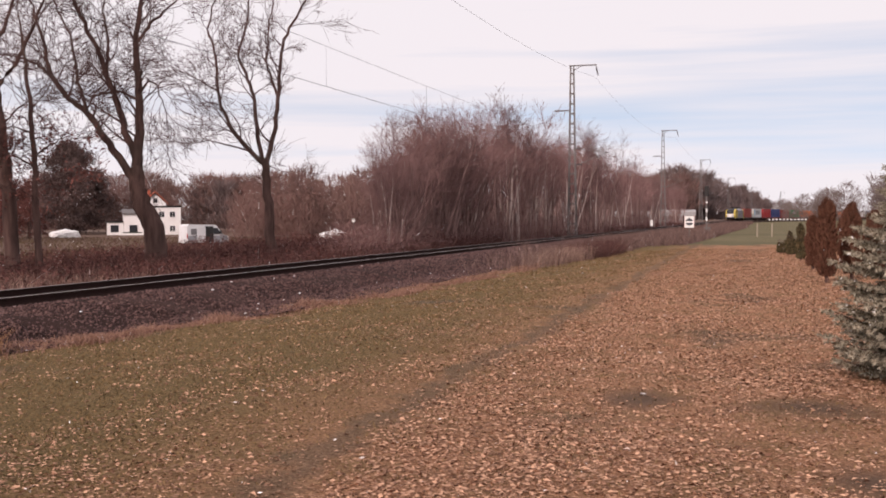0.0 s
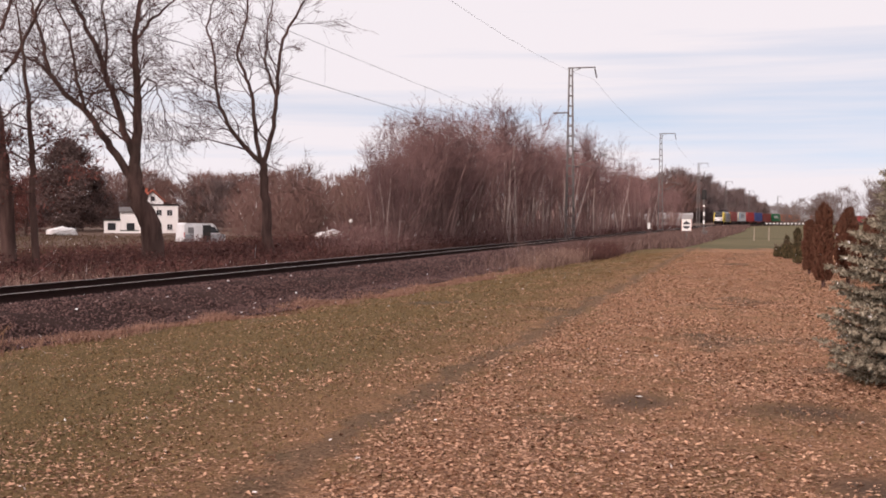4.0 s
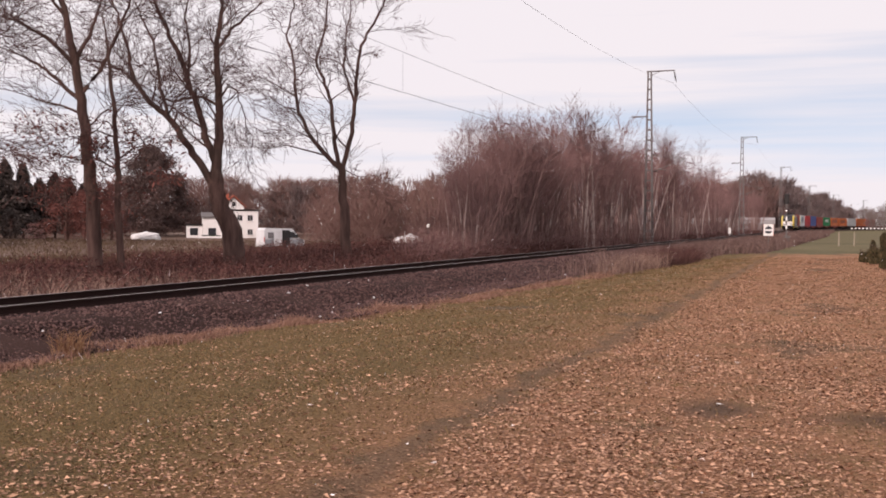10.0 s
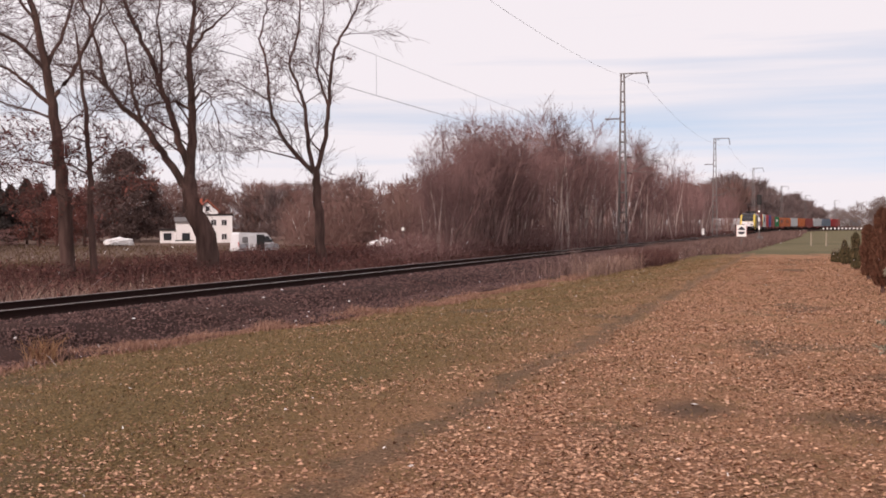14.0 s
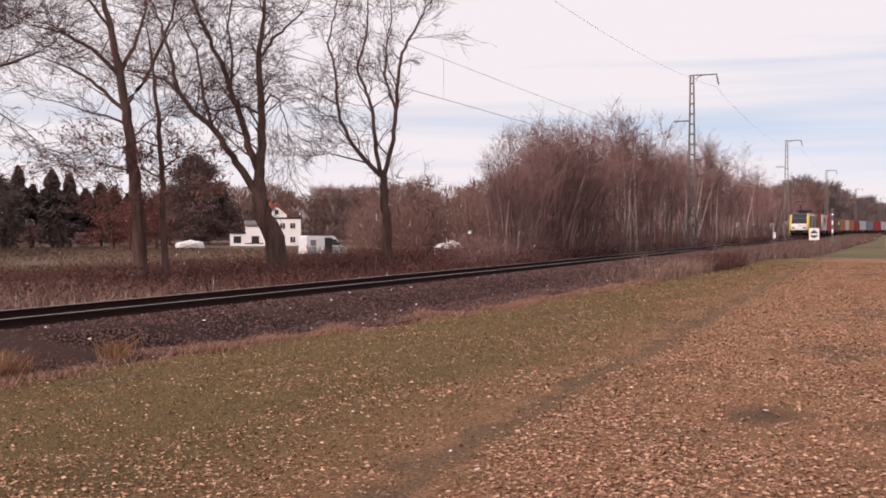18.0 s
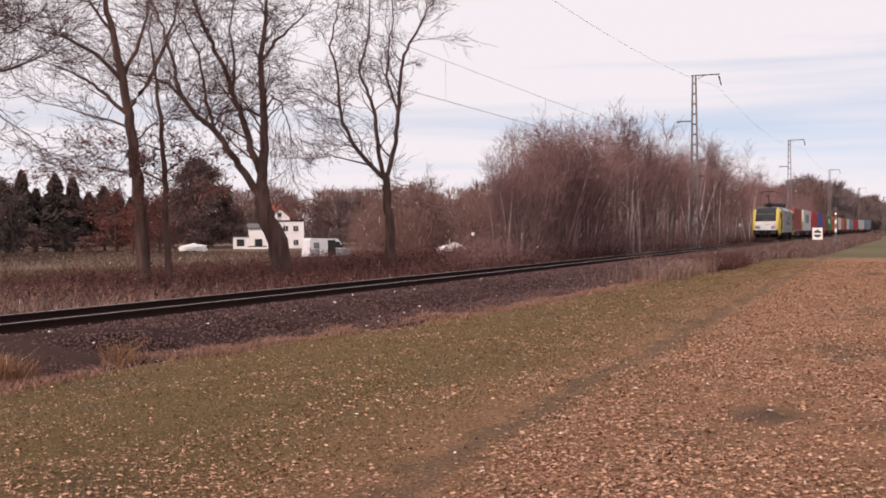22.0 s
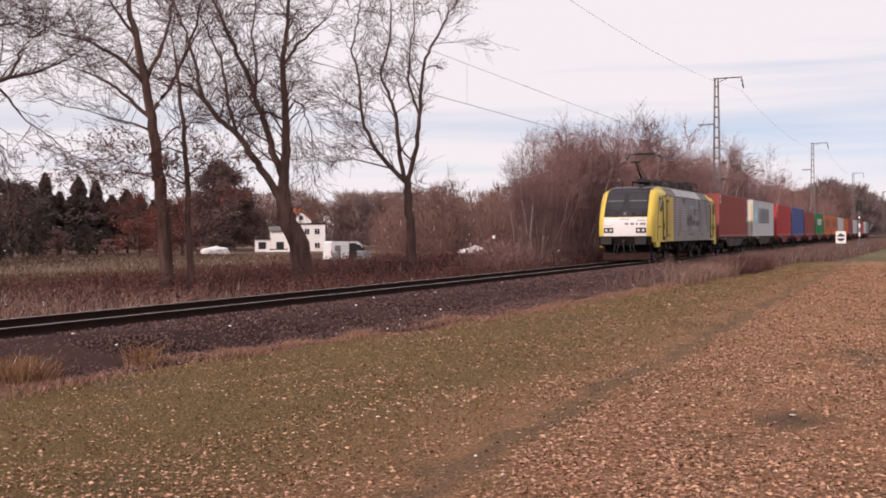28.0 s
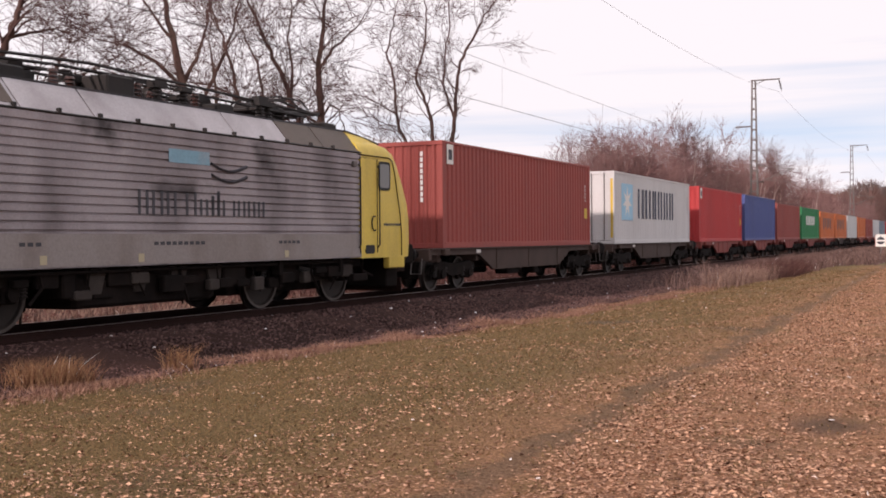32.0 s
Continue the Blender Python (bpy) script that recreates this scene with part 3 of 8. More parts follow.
def build_ground_cover():
    r = rng_of(3)
    # crushed stone
    n = 62000
    y = 6.5 + 75 * r.uniform(0, 1, n) ** 1.45
    x = TRACK_X + np.where(r.uniform(0, 1, n) < 0.86, r.uniform(0.86, 4.5, n), r.uniform(-3.0, 0.6, n))
    P = np.stack([x, y, bed_z(x)], -1)
    P[:, 0] -= np.where(y < 46, SLANT * np.maximum(0, y - 6) ** 2 / 80, SLANT * (y - 26))
    inside = (np.abs(x - TRACK_X) < 1.3)
    P[inside, 2] += 0.01
    low = np.abs(x - TRACK_X) > 2.6
    P[low, 2] = np.maximum(P[low, 2], ground_z(P[low, 0], P[low, 1]) + 0.004)
    P = P[P[:, 0] < verge_x(P[:, 1]) + 0.1]
    n, y = len(P), P[:, 1]
    scatter_pieces("ballast_stones", "loose grey-brown crushed stones on the track bed", "", P, r.uniform(0.016, 0.037, n) * (0.85 + y / 80), M_STONES, TRACK, 4)
    # fallen leaves
    away = lambda x, y: x + RUT_X + RUT_SLANT * y
    rut = lambda x, y: 0.25 + 0.75 * smoothstep(0.05, 0.34, np.abs(away(x, y) + 0.13 * np.sin(y * 0.8) + 0.06 * np.sin(y * 2.7)))
    dens = lambda x, y: np.clip(0.16 + 0.84 * smoothstep(-0.10, 0.45, away(x, y)) + 0.22 * smoothstep(-3.6, -0.6, away(x, y)) * smoothstep(45, 10, y), 0, 1) * (0.30 + 0.70 * patchy(x, y, 0.9)) * (0.55 + 0.45 * patchy(x, y, 3.1, 2.0)) * rut(x, y)
    P = field_points(1150000, -10.5, 3.6, 4.6, 60, 11, dens, 1.75)
    P = P[P[:, 0] < 0.1 * P[:, 1] + 0.4]
    keep = np.ones(len(P), bool)
    # fewer leaves on the bare and the painted shadow patches
    for px, py, rx, ry in BARE_AND_SHADE:
        keep &= (np.hypot((P[:, 0] - px) / rx, (P[:, 1] - py) / ry) > 0.75) | (rng_of(int(py * 10)).uniform(0, 1, len(P)) < 0.25)
    P = P[keep]
    r = rng_of(12)
    scatter_pieces("fallen_leaves", "dry brown fallen oak leaves strewn over the lawn", "leaves", P, (0.007 + 0.019 * r.uniform(0, 1, len(P)) ** 1.8) * (0.95 + P[:, 1] / 130), M_LEAVES, None, 13, "fold", 0.10)
    # turf
    dens = lambda x, y: np.clip(0.25 + 0.75 * smoothstep(-2.0, -5.0, x), 0, 1) * (0.4 + 0.6 * patchy(x, y, 1.4, 1.0))
    P = field_points(165000, -10.8, 3.6, 4.6, 60, 21, lambda x, y: dens(x, y) * rut(x, y), 1.8)
    P = P[P[:, 0] < 0.1 * P[:, 1] + 0.4]
    blades("lawn_grass", "short mossy winter grass of the lawn", "grass", P, 0.019 * (1 + P[:, 1] / 60), 0.0045 * (1 + P[:, 1] / 22), 2.2, M_GRASS, 22)
    # dry grass along the foot of the ballast
    dens = lambda x, y: np.clip(1.2 - np.abs(x - verge_x(y) + 0.12 * np.sin(y * 0.9) + 0.08 * np.sin(y * 2.3)) / 0.45, 0, 1) * np.clip(2.0 * patchy(x, y, 1.3, 2.0) - 0.3, 0.15, 1)
    P = field_points(230000, -11.4, -8.2, 7, 75, 31, dens, 1.5)
    blades("dry_grass_verge", "strip of dry straw-coloured grass along the foot of the ballast", "grass", P, 0.05 + 0.15 * patchy(P[:, 0], P[:, 1], 2.3, 1.0) ** 2, 0.0032 * (1 + P[:, 1] / 30), 1.6, M_DRYGRASS, 32)


build_ground_cover()

# ---- trees ----
M_WEED = scattered("pale_weeds", [(0.13, 0.070, 0.058), (0.20, 0.115, 0.093), (0.28, 0.17, 0.135), (0.37, 0.245, 0.19)])



class Sticks:
    """Tapered branches gathered as arrays: thick ones with many sides, twigs with three."""

    def __init__(self):
        self.v, self.f = [], []
        self.n = 0

    def limb(self, pts, rad, sides):
        k = self.n
        m = len(pts)
        if sides == 2:
            P = np.asarray(pts, float)
            u = np.cross(P[-1] - P[0], np.array([0.37 + 0.3 * math.sin(k), 0.8, 0.2 * math.cos(k)]))
            u = u / (np.linalg.norm(u) + 1e-9)
            q = u[None] * np.asarray(rad, float)[:, None]
            self.v.append(np.stack([P - q, P + q], 1).reshape(-1, 3))
            i = np.arange(m - 1) * 2 + k
            self.f.append(np.stack([i, i + 1, i + 3, i + 2], -1))
            self.n += 2 * m
            return
        ang = np.arange(sides) * 2 * np.pi / sides
        P = np.asarray(pts, float)
        D = np.gradient(P, axis=0)
        D /= np.linalg.norm(D, axis=1, keepdims=True) + 1e-9
        ref = np.where(np.abs(D[:, 2:3]) > 0.8, np.array([[1.0, 0.1, 0.0]]), np.array([[0.0, 0.0, 1.0]]))
        U = np.cross(D, ref)
        U /= np.linalg.norm(U, axis=1, keepdims=True) + 1e-9
        W = np.cross(D, U)
        R = np.asarray(rad, float)[:, None, None]
        V = P[:, None, :] + R * (U[:, None, :] * np.cos(ang)[None, :, None] + W[:, None, :] * np.sin(ang)[None, :, None])
        self.v.append(V.reshape(-1, 3))
        i = np.arange(m - 1)[:, None] * sides
        j = np.arange(sides)[None, :]
        a, b = i + j, i + (j + 1) % sides
        self.f.append((np.stack([a, b, b + sides, a + sides], -1).reshape(-1, 4)) + k)
        self.n += m * sides

    def mesh(self, name, material):
        return array_mesh(name, np.concatenate(self.v), np.concatenate(self.f), material)


def sprout(S, r, p, d, rad, length, level, top, spread=0.75, lift=0.12, kids=4, tips=None, thin=0.006, droop=0.0, flat=9, wild=0.16, ratio=(0.42, 0.70)):
    """A branch with its side branches and twigs."""
    segs = 6 if level <= 1 else (4 if level == 2 else (3 if level == 3 else 2))
    pts, rads = [p.copy()], [rad]
    d = d / (np.linalg.norm(d) + 1e-9)
    step = length / segs
    dirs = [d.copy()]
    for i in range(segs):
        d = d + r.normal(0, wild, 3) + np.array([0, 0, lift - droop * level])
        d /= np.linalg.norm(d)
        p = p + d * step
        pts.append(p.copy())
        rads.append(max(thin * 0.6, rad * (1 - 0.78 * (i + 1) / segs)))
        dirs.append(d.copy())
    S.limb(pts, rads, 2 if level >= flat else 7 if rad > 0.09 else (5 if rad > 0.03 else 3))
    if level >= top:
        if tips is not None:
            tips.append((pts[-1], dirs[-1]))
            tips.append((pts[len(pts) // 2], dirs[-1]))
        return
    n = kids + int(r.integers(0, 2))
    for k in range(n):
        t = 0.28 + 0.70 * (k + r.uniform(0, 0.9)) / n
        i = min(segs - 1, int(t * segs))
        f = t * segs - i
        q = pts[i] * (1 - f) + pts[i + 1] * f
        a = r.normal(0, 1, 3)
        a -= dirs[i] * a.dot(dirs[i])
        a /= np.linalg.norm(a) + 1e-9
        nd = dirs[i] * (1 - 0.3 * spread) + a * spread
        rr = max(thin, (rads[i] * (1 - f) + rads[i + 1] * f) * 0.58)
        sprout(S, r, q, nd, rr, length * r.uniform(*ratio), level + 1, top, spread, lift, max(2, kids - 1), tips, thin, droop, flat, wild, ratio)


def foliage(tips, r, per, size, spread, flat=0.5):
    """Small leaf cards round the tips of twigs, as arrays."""
    T = np.array([t for t, _ in tips])
    n = len(T) * per
    C = np.repeat(T, per, 0) + r.normal(0, spread, (n, 3))
    A = r.normal(0, 1, (n, 3))
    A /= np.linalg.norm(A, axis=1, keepdims=True)
    B = np.cross(A, r.normal(0, 1, (n, 3)))
    B /= np.linalg.norm(B, axis=1, keepdims=True) + 1e-9
    s = size * r.uniform(0.6, 1.4, (n, 1))
    V = np.stack([C - A * s, C - B * s * flat, C + A * s, C + B * s * flat], 1)
    return V.reshape(-1, 3), np.arange(n * 4).reshape(-1, 4)


def big_tree(label, at, facing, trunk, limbs, seed, kids=4, twig=1.0, levels=4, dead_leaves=0):
    """A bare tree: trunk and main limbs by their bends in the plane that faces the lawn, the rest grown from them."""
    r = rng_of(seed)
    tree = thing("bare_tree", label, "tree", at)
    fx, fy = math.cos(facing), math.sin(facing)
    W = lambda a, z, dpt=0.0: np.array([a * fx - dpt * fy, a * fy + dpt * fx, z])
    T = Sticks()

    def bend(poly, r0, r1, depth):
        pts, rad = [], []
        P = [np.array(q, float) for q in poly]
        for i in range(len(P) - 1):
            for k in range(4):
                t = k / 4
                q = P[i] * (1 - t) + P[i + 1] * t
                pts.append(q)
        pts.append(P[-1])
        m = len(pts)
        out = []
        for i, q in enumerate(pts):
            t = i / (m - 1)
            out.append(W(q[0] + (0 if i == 0 else r.normal(0, 0.03)), q[1], depth * t ** 1.1 + r.normal(0, 0.02)))
            rad.append(r0 + (r1 - r0) * t)
        return out, rad

    pts, rad = bend(trunk["pts"], trunk["r0"], trunk["r1"], 0.0)
    pts[0][2] -= 1.0
    rad[0] *= 1.35
    T.limb(pts, rad, 12)
    part("trunk", T.mesh("trunk", M_BARK), None, tree, "thick bark-covered trunk")
    tips = []
    C = Sticks()
    for poly, r0, r1, depth, *hang in limbs:
        L_ = Sticks()
        pts, rad = bend(poly, r0, r1, depth)
        L_.limb(pts, rad, 8)
        part("limb", L_.mesh("limb", M_BARK), None, tree)
        m = len(pts)
        fall = hang[0] if hang else 0.0
        for i in range(3, m):
            for _ in range(1 if r.uniform() < (0.40 if i < m // 3 else 0.72) else 0):
                d = pts[i] - pts[i - 1]
                d /= np.linalg.norm(d)
                a = r.normal(0, 1, 3)
                a[2] = abs(a[2]) * 0.4 - fall
                a /= np.linalg.norm(a)
                ln = twig * r.uniform(0.9, 3.1) * (1.15 - 0.40 * i / m)
                sprout(C, r, pts[i], d * 0.55 + a * 0.85, max(0.017, min(0.05, rad[i] * 0.42)), ln, 1, levels, 0.62, 0.055 - 0.16 * fall, kids, tips, 0.0105, 0.0, 3, 0.17, (0.46, 0.82))
        sprout(C, r, pts[-1], pts[-1] - pts[-2], rad[-1], twig * 2.2, 1, levels, 0.55, 0.06 - 0.16 * fall, kids + 1, tips, 0.0105, 0.0, 3, 0.16, (0.46, 0.82))
    part("crown", C.mesh("crown", M_TWIG), None, tree, "bare winter twigs")
    if dead_leaves:
        low = [t for t in tips if t[0][2] < dead_leaves]
        if low:
            v, f = foliage(low[::3], r, 2, 0.06, 0.10)
            part("withered_leaves", array_mesh("withered_leaves", v, f, M_OAKLEAF), None, tree, "withered brown leaves still on the twigs")
    return tree


def build_near_trees():
    big_tree("big bare forked tree behind the railway", (-24.2, 40.0, -0.5), 0.545,
             dict(pts=[(0.2, 0), (0.0, 1.6), (-0.4, 2.5), (-0.6, 3.2), (-0.65, 4.0)], r0=0.46, r1=0.27),
             [([(-0.65, 3.4), (-1.5, 4.7), (-2.1, 5.6), (-2.5, 6.2), (-3.2, 6.7), (-3.8, 7.6), (-4.1, 8.9), (-4.5, 10.3), (-5.0, 11.6)], 0.17, 0.03, 0.6),
              ([(-0.6, 4.3), (-1.0, 5.4), (-1.3, 6.5), (-1.6, 7.4), (-2.0, 8.4), (-2.4, 9.3), (-2.8, 10.3), (-3.3, 11.4)], 0.16, 0.05, -0.8),
              ([(-0.62, 3.8), (-0.5, 4.8), (-0.5, 6.0), (-0.5, 7.3), (-0.6, 9.0), (-0.4, 10.3), (-0.3, 11.9)], 0.24, 0.06, 0.4),
              ([(-2.5, 6.2), (-2.8, 7.3), (-2.9, 8.5), (-3.2, 9.5), (-3.7, 10.5), (-4.2, 11.6)], 0.08, 0.025, 1.2),
              ([(-0.6, 6.7), (-1.2, 7.0), (-1.9, 6.9), (-2.4, 6.8), (-3.0, 7.1)], 0.06, 0.02, 0.5),
              ([(-0.45, 6.9), (-0.1, 7.5), (0.2, 7.3), (0.5, 6.5), (0.6, 5.7)], 0.05, 0.015, 0.3, 0.9),
              ([(-0.5, 9.0), (0.0, 9.7), (0.6, 10.2), (1.2, 10.7)], 0.08, 0.025, -0.9),
              ([(-1.7, 7.6), (-1.6, 8.9), (-1.8, 10.1), (-1.6, 11.5)], 0.07, 0.025, -0.5),
              ([(-3.5, 7.2), (-4.3, 8.0), (-5.1, 8.3), (-5.9, 8.4)], 0.06, 0.02, 0.4)], 101, 4, 0.9)
    big_tree("slender bare tree with a forked crown behind the railway", (-23.9, 50.0, -0.5), 0.446,
             dict(pts=[(0.1, 0), (0.0, 2.3), (-0.1, 3.8), (-0.15, 4.8)], r0=0.26, r1=0.17),
             [([(-0.15, 4.5), (-1.0, 5.3), (-1.7, 6.2), (-2.2, 7.3), (-2.4, 8.7), (-2.5, 10.0), (-2.8, 11.1), (-2.5, 12.5), (-2.3, 13.7)], 0.12, 0.025, 0.7),
              ([(-0.2, 4.6), (-0.5, 5.9), (-0.6, 7.6), (-0.9, 8.6), (-1.4, 9.7), (-1.0, 11.1), (-0.8, 12.5), (-0.9, 13.8)], 0.12, 0.025, -0.6),
              ([(-0.1, 4.6), (0.3, 5.9), (0.5, 7.7), (0.6, 9.2), (0.8, 10.6), (1.4, 11.7), (2.0, 12.8), (2.8, 13.9)], 0.13, 0.03, 0.3),
              ([(0.45, 7.9), (0.0, 9.2), (0.0, 10.6), (0.3, 12.2), (0.3, 13.8)], 0.07, 0.02, -0.5),
              ([(-0.9, 5.2), (-2.0, 5.5), (-2.8, 5.7), (-3.6, 5.6)], 0.045, 0.012, 0.3),
              ([(-2.3, 8.0), (-3.0, 8.4), (-3.7, 8.9)], 0.04, 0.012, 0.3),
              ([(-2.2, 7.4), (-2.8, 7.5), (-3.3, 7.7)], 0.035, 0.012, -0.4),
              ([(-0.1, 4.6), (0.4, 4.3), (0.9, 4.1)], 0.03, 0.01, 0.1)], 102, 4, 0.72)
    big_tree("tall bare oak with a straight trunk beside the forked tree", (-26.3, 34.0, -0.5), 0.657,
             dict(pts=[(0.1, 0), (0.0, 2.5), (-0.2, 4.0), (-0.3, 5.2), (-0.5, 6.7), (-0.7, 8.1), (-1.0, 9.4), (-1.2, 10.6), (-1.3, 11.9)], r0=0.27, r1=0.06),
             [([(-0.45, 6.3), (-1.2, 7.0), (-1.8, 7.5), (-2.5, 7.9), (-3.3, 8.2)], 0.08, 0.02, 0.5),
              ([(-0.6, 7.5), (-1.6, 8.5), (-2.6, 9.0), (-3.6, 9.2)], 0.09, 0.02, -0.6),
              ([(-0.45, 6.5), (0.4, 7.7), (0.8, 8.6), (1.2, 9.7), (1.5, 11.1)], 0.09, 0.025, -0.8),
              ([(-0.6, 7.7), (0.0, 9.0), (0.3, 10.1), (0.4, 11.3)], 0.08, 0.02, 0.7),
              ([(-0.9, 9.2), (-1.7, 10.2), (-2.2, 11.0)], 0.07, 0.02, -1.0),
              ([(-0.35, 5.8), (-1.0, 6.1), (-1.8, 6.3), (-2.6, 6.6)], 0.05, 0.015, 0.9),
              ([(-0.3, 5.2), (0.3, 5.9), (0.8, 6.2), (1.3, 6.2)], 0.04, 0.012, 0.4),
              ([(-1.3, 11.6), (-1.4, 12.6), (-1.2, 13.6)], 0.06, 0.02, 0.0)], 103, 4, 0.92)
    big_tree("thin young oak that keeps its withered leaves", (-24.6, 33.3, -0.5), 0.645,
             dict(pts=[(0.0, 0), (-0.1, 2.5), (-0.1, 3.9), (-0.2, 5.1), (-0.3, 6.5), (-0.4, 7.5), (-0.5, 8.7)], r0=0.13, r1=0.035),
             [([(-0.1, 3.7), (-0.7, 4.1), (-1.5, 4.1), (-2.3, 4.3)], 0.04, 0.012, 0.4),
              ([(-0.1, 4.1), (0.4, 4.5), (0.8, 4.6)], 0.035, 0.012, -0.4),
              ([(-0.2, 4.9), (-0.8, 5.1), (-1.5, 4.8)], 0.035, 0.012, -0.5),
              ([(-0.2, 5.7), (0.2, 6.2), (0.5, 6.7)], 0.03, 0.012, 0.3),
              ([(-0.1, 2.7), (-0.7, 3.0), (-1.2, 3.0)], 0.03, 0.012, 0.3),
              ([(-0.1, 2.9), (0.3, 3.2), (0.6, 3.1)], 0.03, 0.012, -0.3),
              ([(-0.5, 8.5), (-0.6, 9.3), (-0.4, 10.0)], 0.03, 0.012, 0.0)], 104, 4, 0.62, 4, 5.6)
    big_tree("broad bare oak with overhanging twigs beside the line", (-27.6, 24.1, -0.5), 0.84,
             dict(pts=[(0.8, 0), (0.85, 2.1), (0.9, 3.6), (1.1, 5.0), (1.0, 6.4), (1.05, 7.3)], r0=0.36, r1=0.17),
             [([(1.1, 5.4), (1.6, 6.1), (2.1, 6.6), (2.6, 6.8), (3.3, 7.0), (4.2, 7.4)], 0.11, 0.025, 0.3),
              ([(1.05, 7.1), (1.4, 8.0), (1.7, 8.8), (2.0, 9.7), (2.1, 10.8)], 0.14, 0.04, -0.4),
              ([(1.8, 6.4), (2.0, 5.6), (2.2, 5.0), (2.4, 4.6)], 0.04, 0.012, 0.5, 0.8),
              ([(2.2, 6.6), (2.6, 6.1), (3.1, 5.5), (3.7, 5.1)], 0.045, 0.012, 0.2, 0.6),
              ([(2.6, 6.8), (2.9, 7.5), (3.2, 8.0), (3.8, 8.4)], 0.05, 0.015, -0.3),
              ([(1.45, 8.1), (2.1, 8.3), (2.8, 8.5), (3.4, 8.3)], 0.06, 0.015, 0.4),
              ([(1.0, 6.6), (-0.2, 7.8), (-1.0, 9.4)], 0.11, 0.03, 0.2),
              ([(0.95, 4.4), (-0.2, 5.2), (-1.4, 5.6)], 0.08, 0.02, 0.3)], 105, 4, 0.82)


build_near_trees()


def shrub_template(name, label, category, seed, height, stems, lean, material, pale, levels=3, kids=4, group="trees of the thicket"):
    """A many-stemmed thicket tree with ascending branches; some stems pale."""
    r = rng_of(seed)
    t = thing(name, label, category, (0, 0, 0), 0, group)
    tw = Sticks()
    for k in range(stems):
        a = 2 * np.pi * (k + r.uniform(0, 0.8)) / stems
        b = np.array([math.cos(a), math.sin(a), 0]) * r.uniform(0.05, 0.5)
        h = height * r.uniform(0.72, 1.0)
        out = lean * r.uniform(0.25, 1.1)
        d = np.array([math.cos(a) * out, math.sin(a) * out, 1.0])
        d /= np.linalg.norm(d)
        pts, rad, dirs, p = [b - np.array([0, 0, 0.3])], [0.0135 * h ** 0.9], [], b.copy()
        for i in range(8):
            d = d + r.normal(0, 0.075, 3) + np.array([0, 0, 0.035])
            d /= np.linalg.norm(d)
            p = p + d * h * 0.80 / 8
            pts.append(p.copy())
            dirs.append(d.copy())
            rad.append(rad[0] * (1 - 0.88 * (i + 1) / 8))
        S = Sticks()
        S.limb(pts, rad, 6)
        part("trunk", S.mesh("trunk", M_BIRCH if k < pale else M_STEM), None, t, "pale smooth stem" if k < pale else "")
        for i in range(3, 9):
            for _ in range(1 if i < 5 else (2 if i < 7 else 3)):
                q = r.normal(0, 1, 3)
                q[2] = abs(q[2]) * 0.5
                q /= np.linalg.norm(q)
                sprout(tw, r, pts[i], dirs[i - 1] * 0.75 + q * 0.75, max(0.013, rad[i] * 0.5), h * r.uniform(0.12, 0.30) * (1.25 - i * 0.07), 1, levels, 0.60, 0.06, kids, None, 0.0095, 0.0, 2, 0.14)
    part("crown", tw.mesh("crown", material), None, t, "dense bare twigs")
    return t


def off_track(P):
    """Only the places that lie well to the left of the rails."""
    y = P[:, 1]
    return P[P[:, 0] < TRACK_X - 3.3 - SLANT * np.maximum(0, y - 26)]


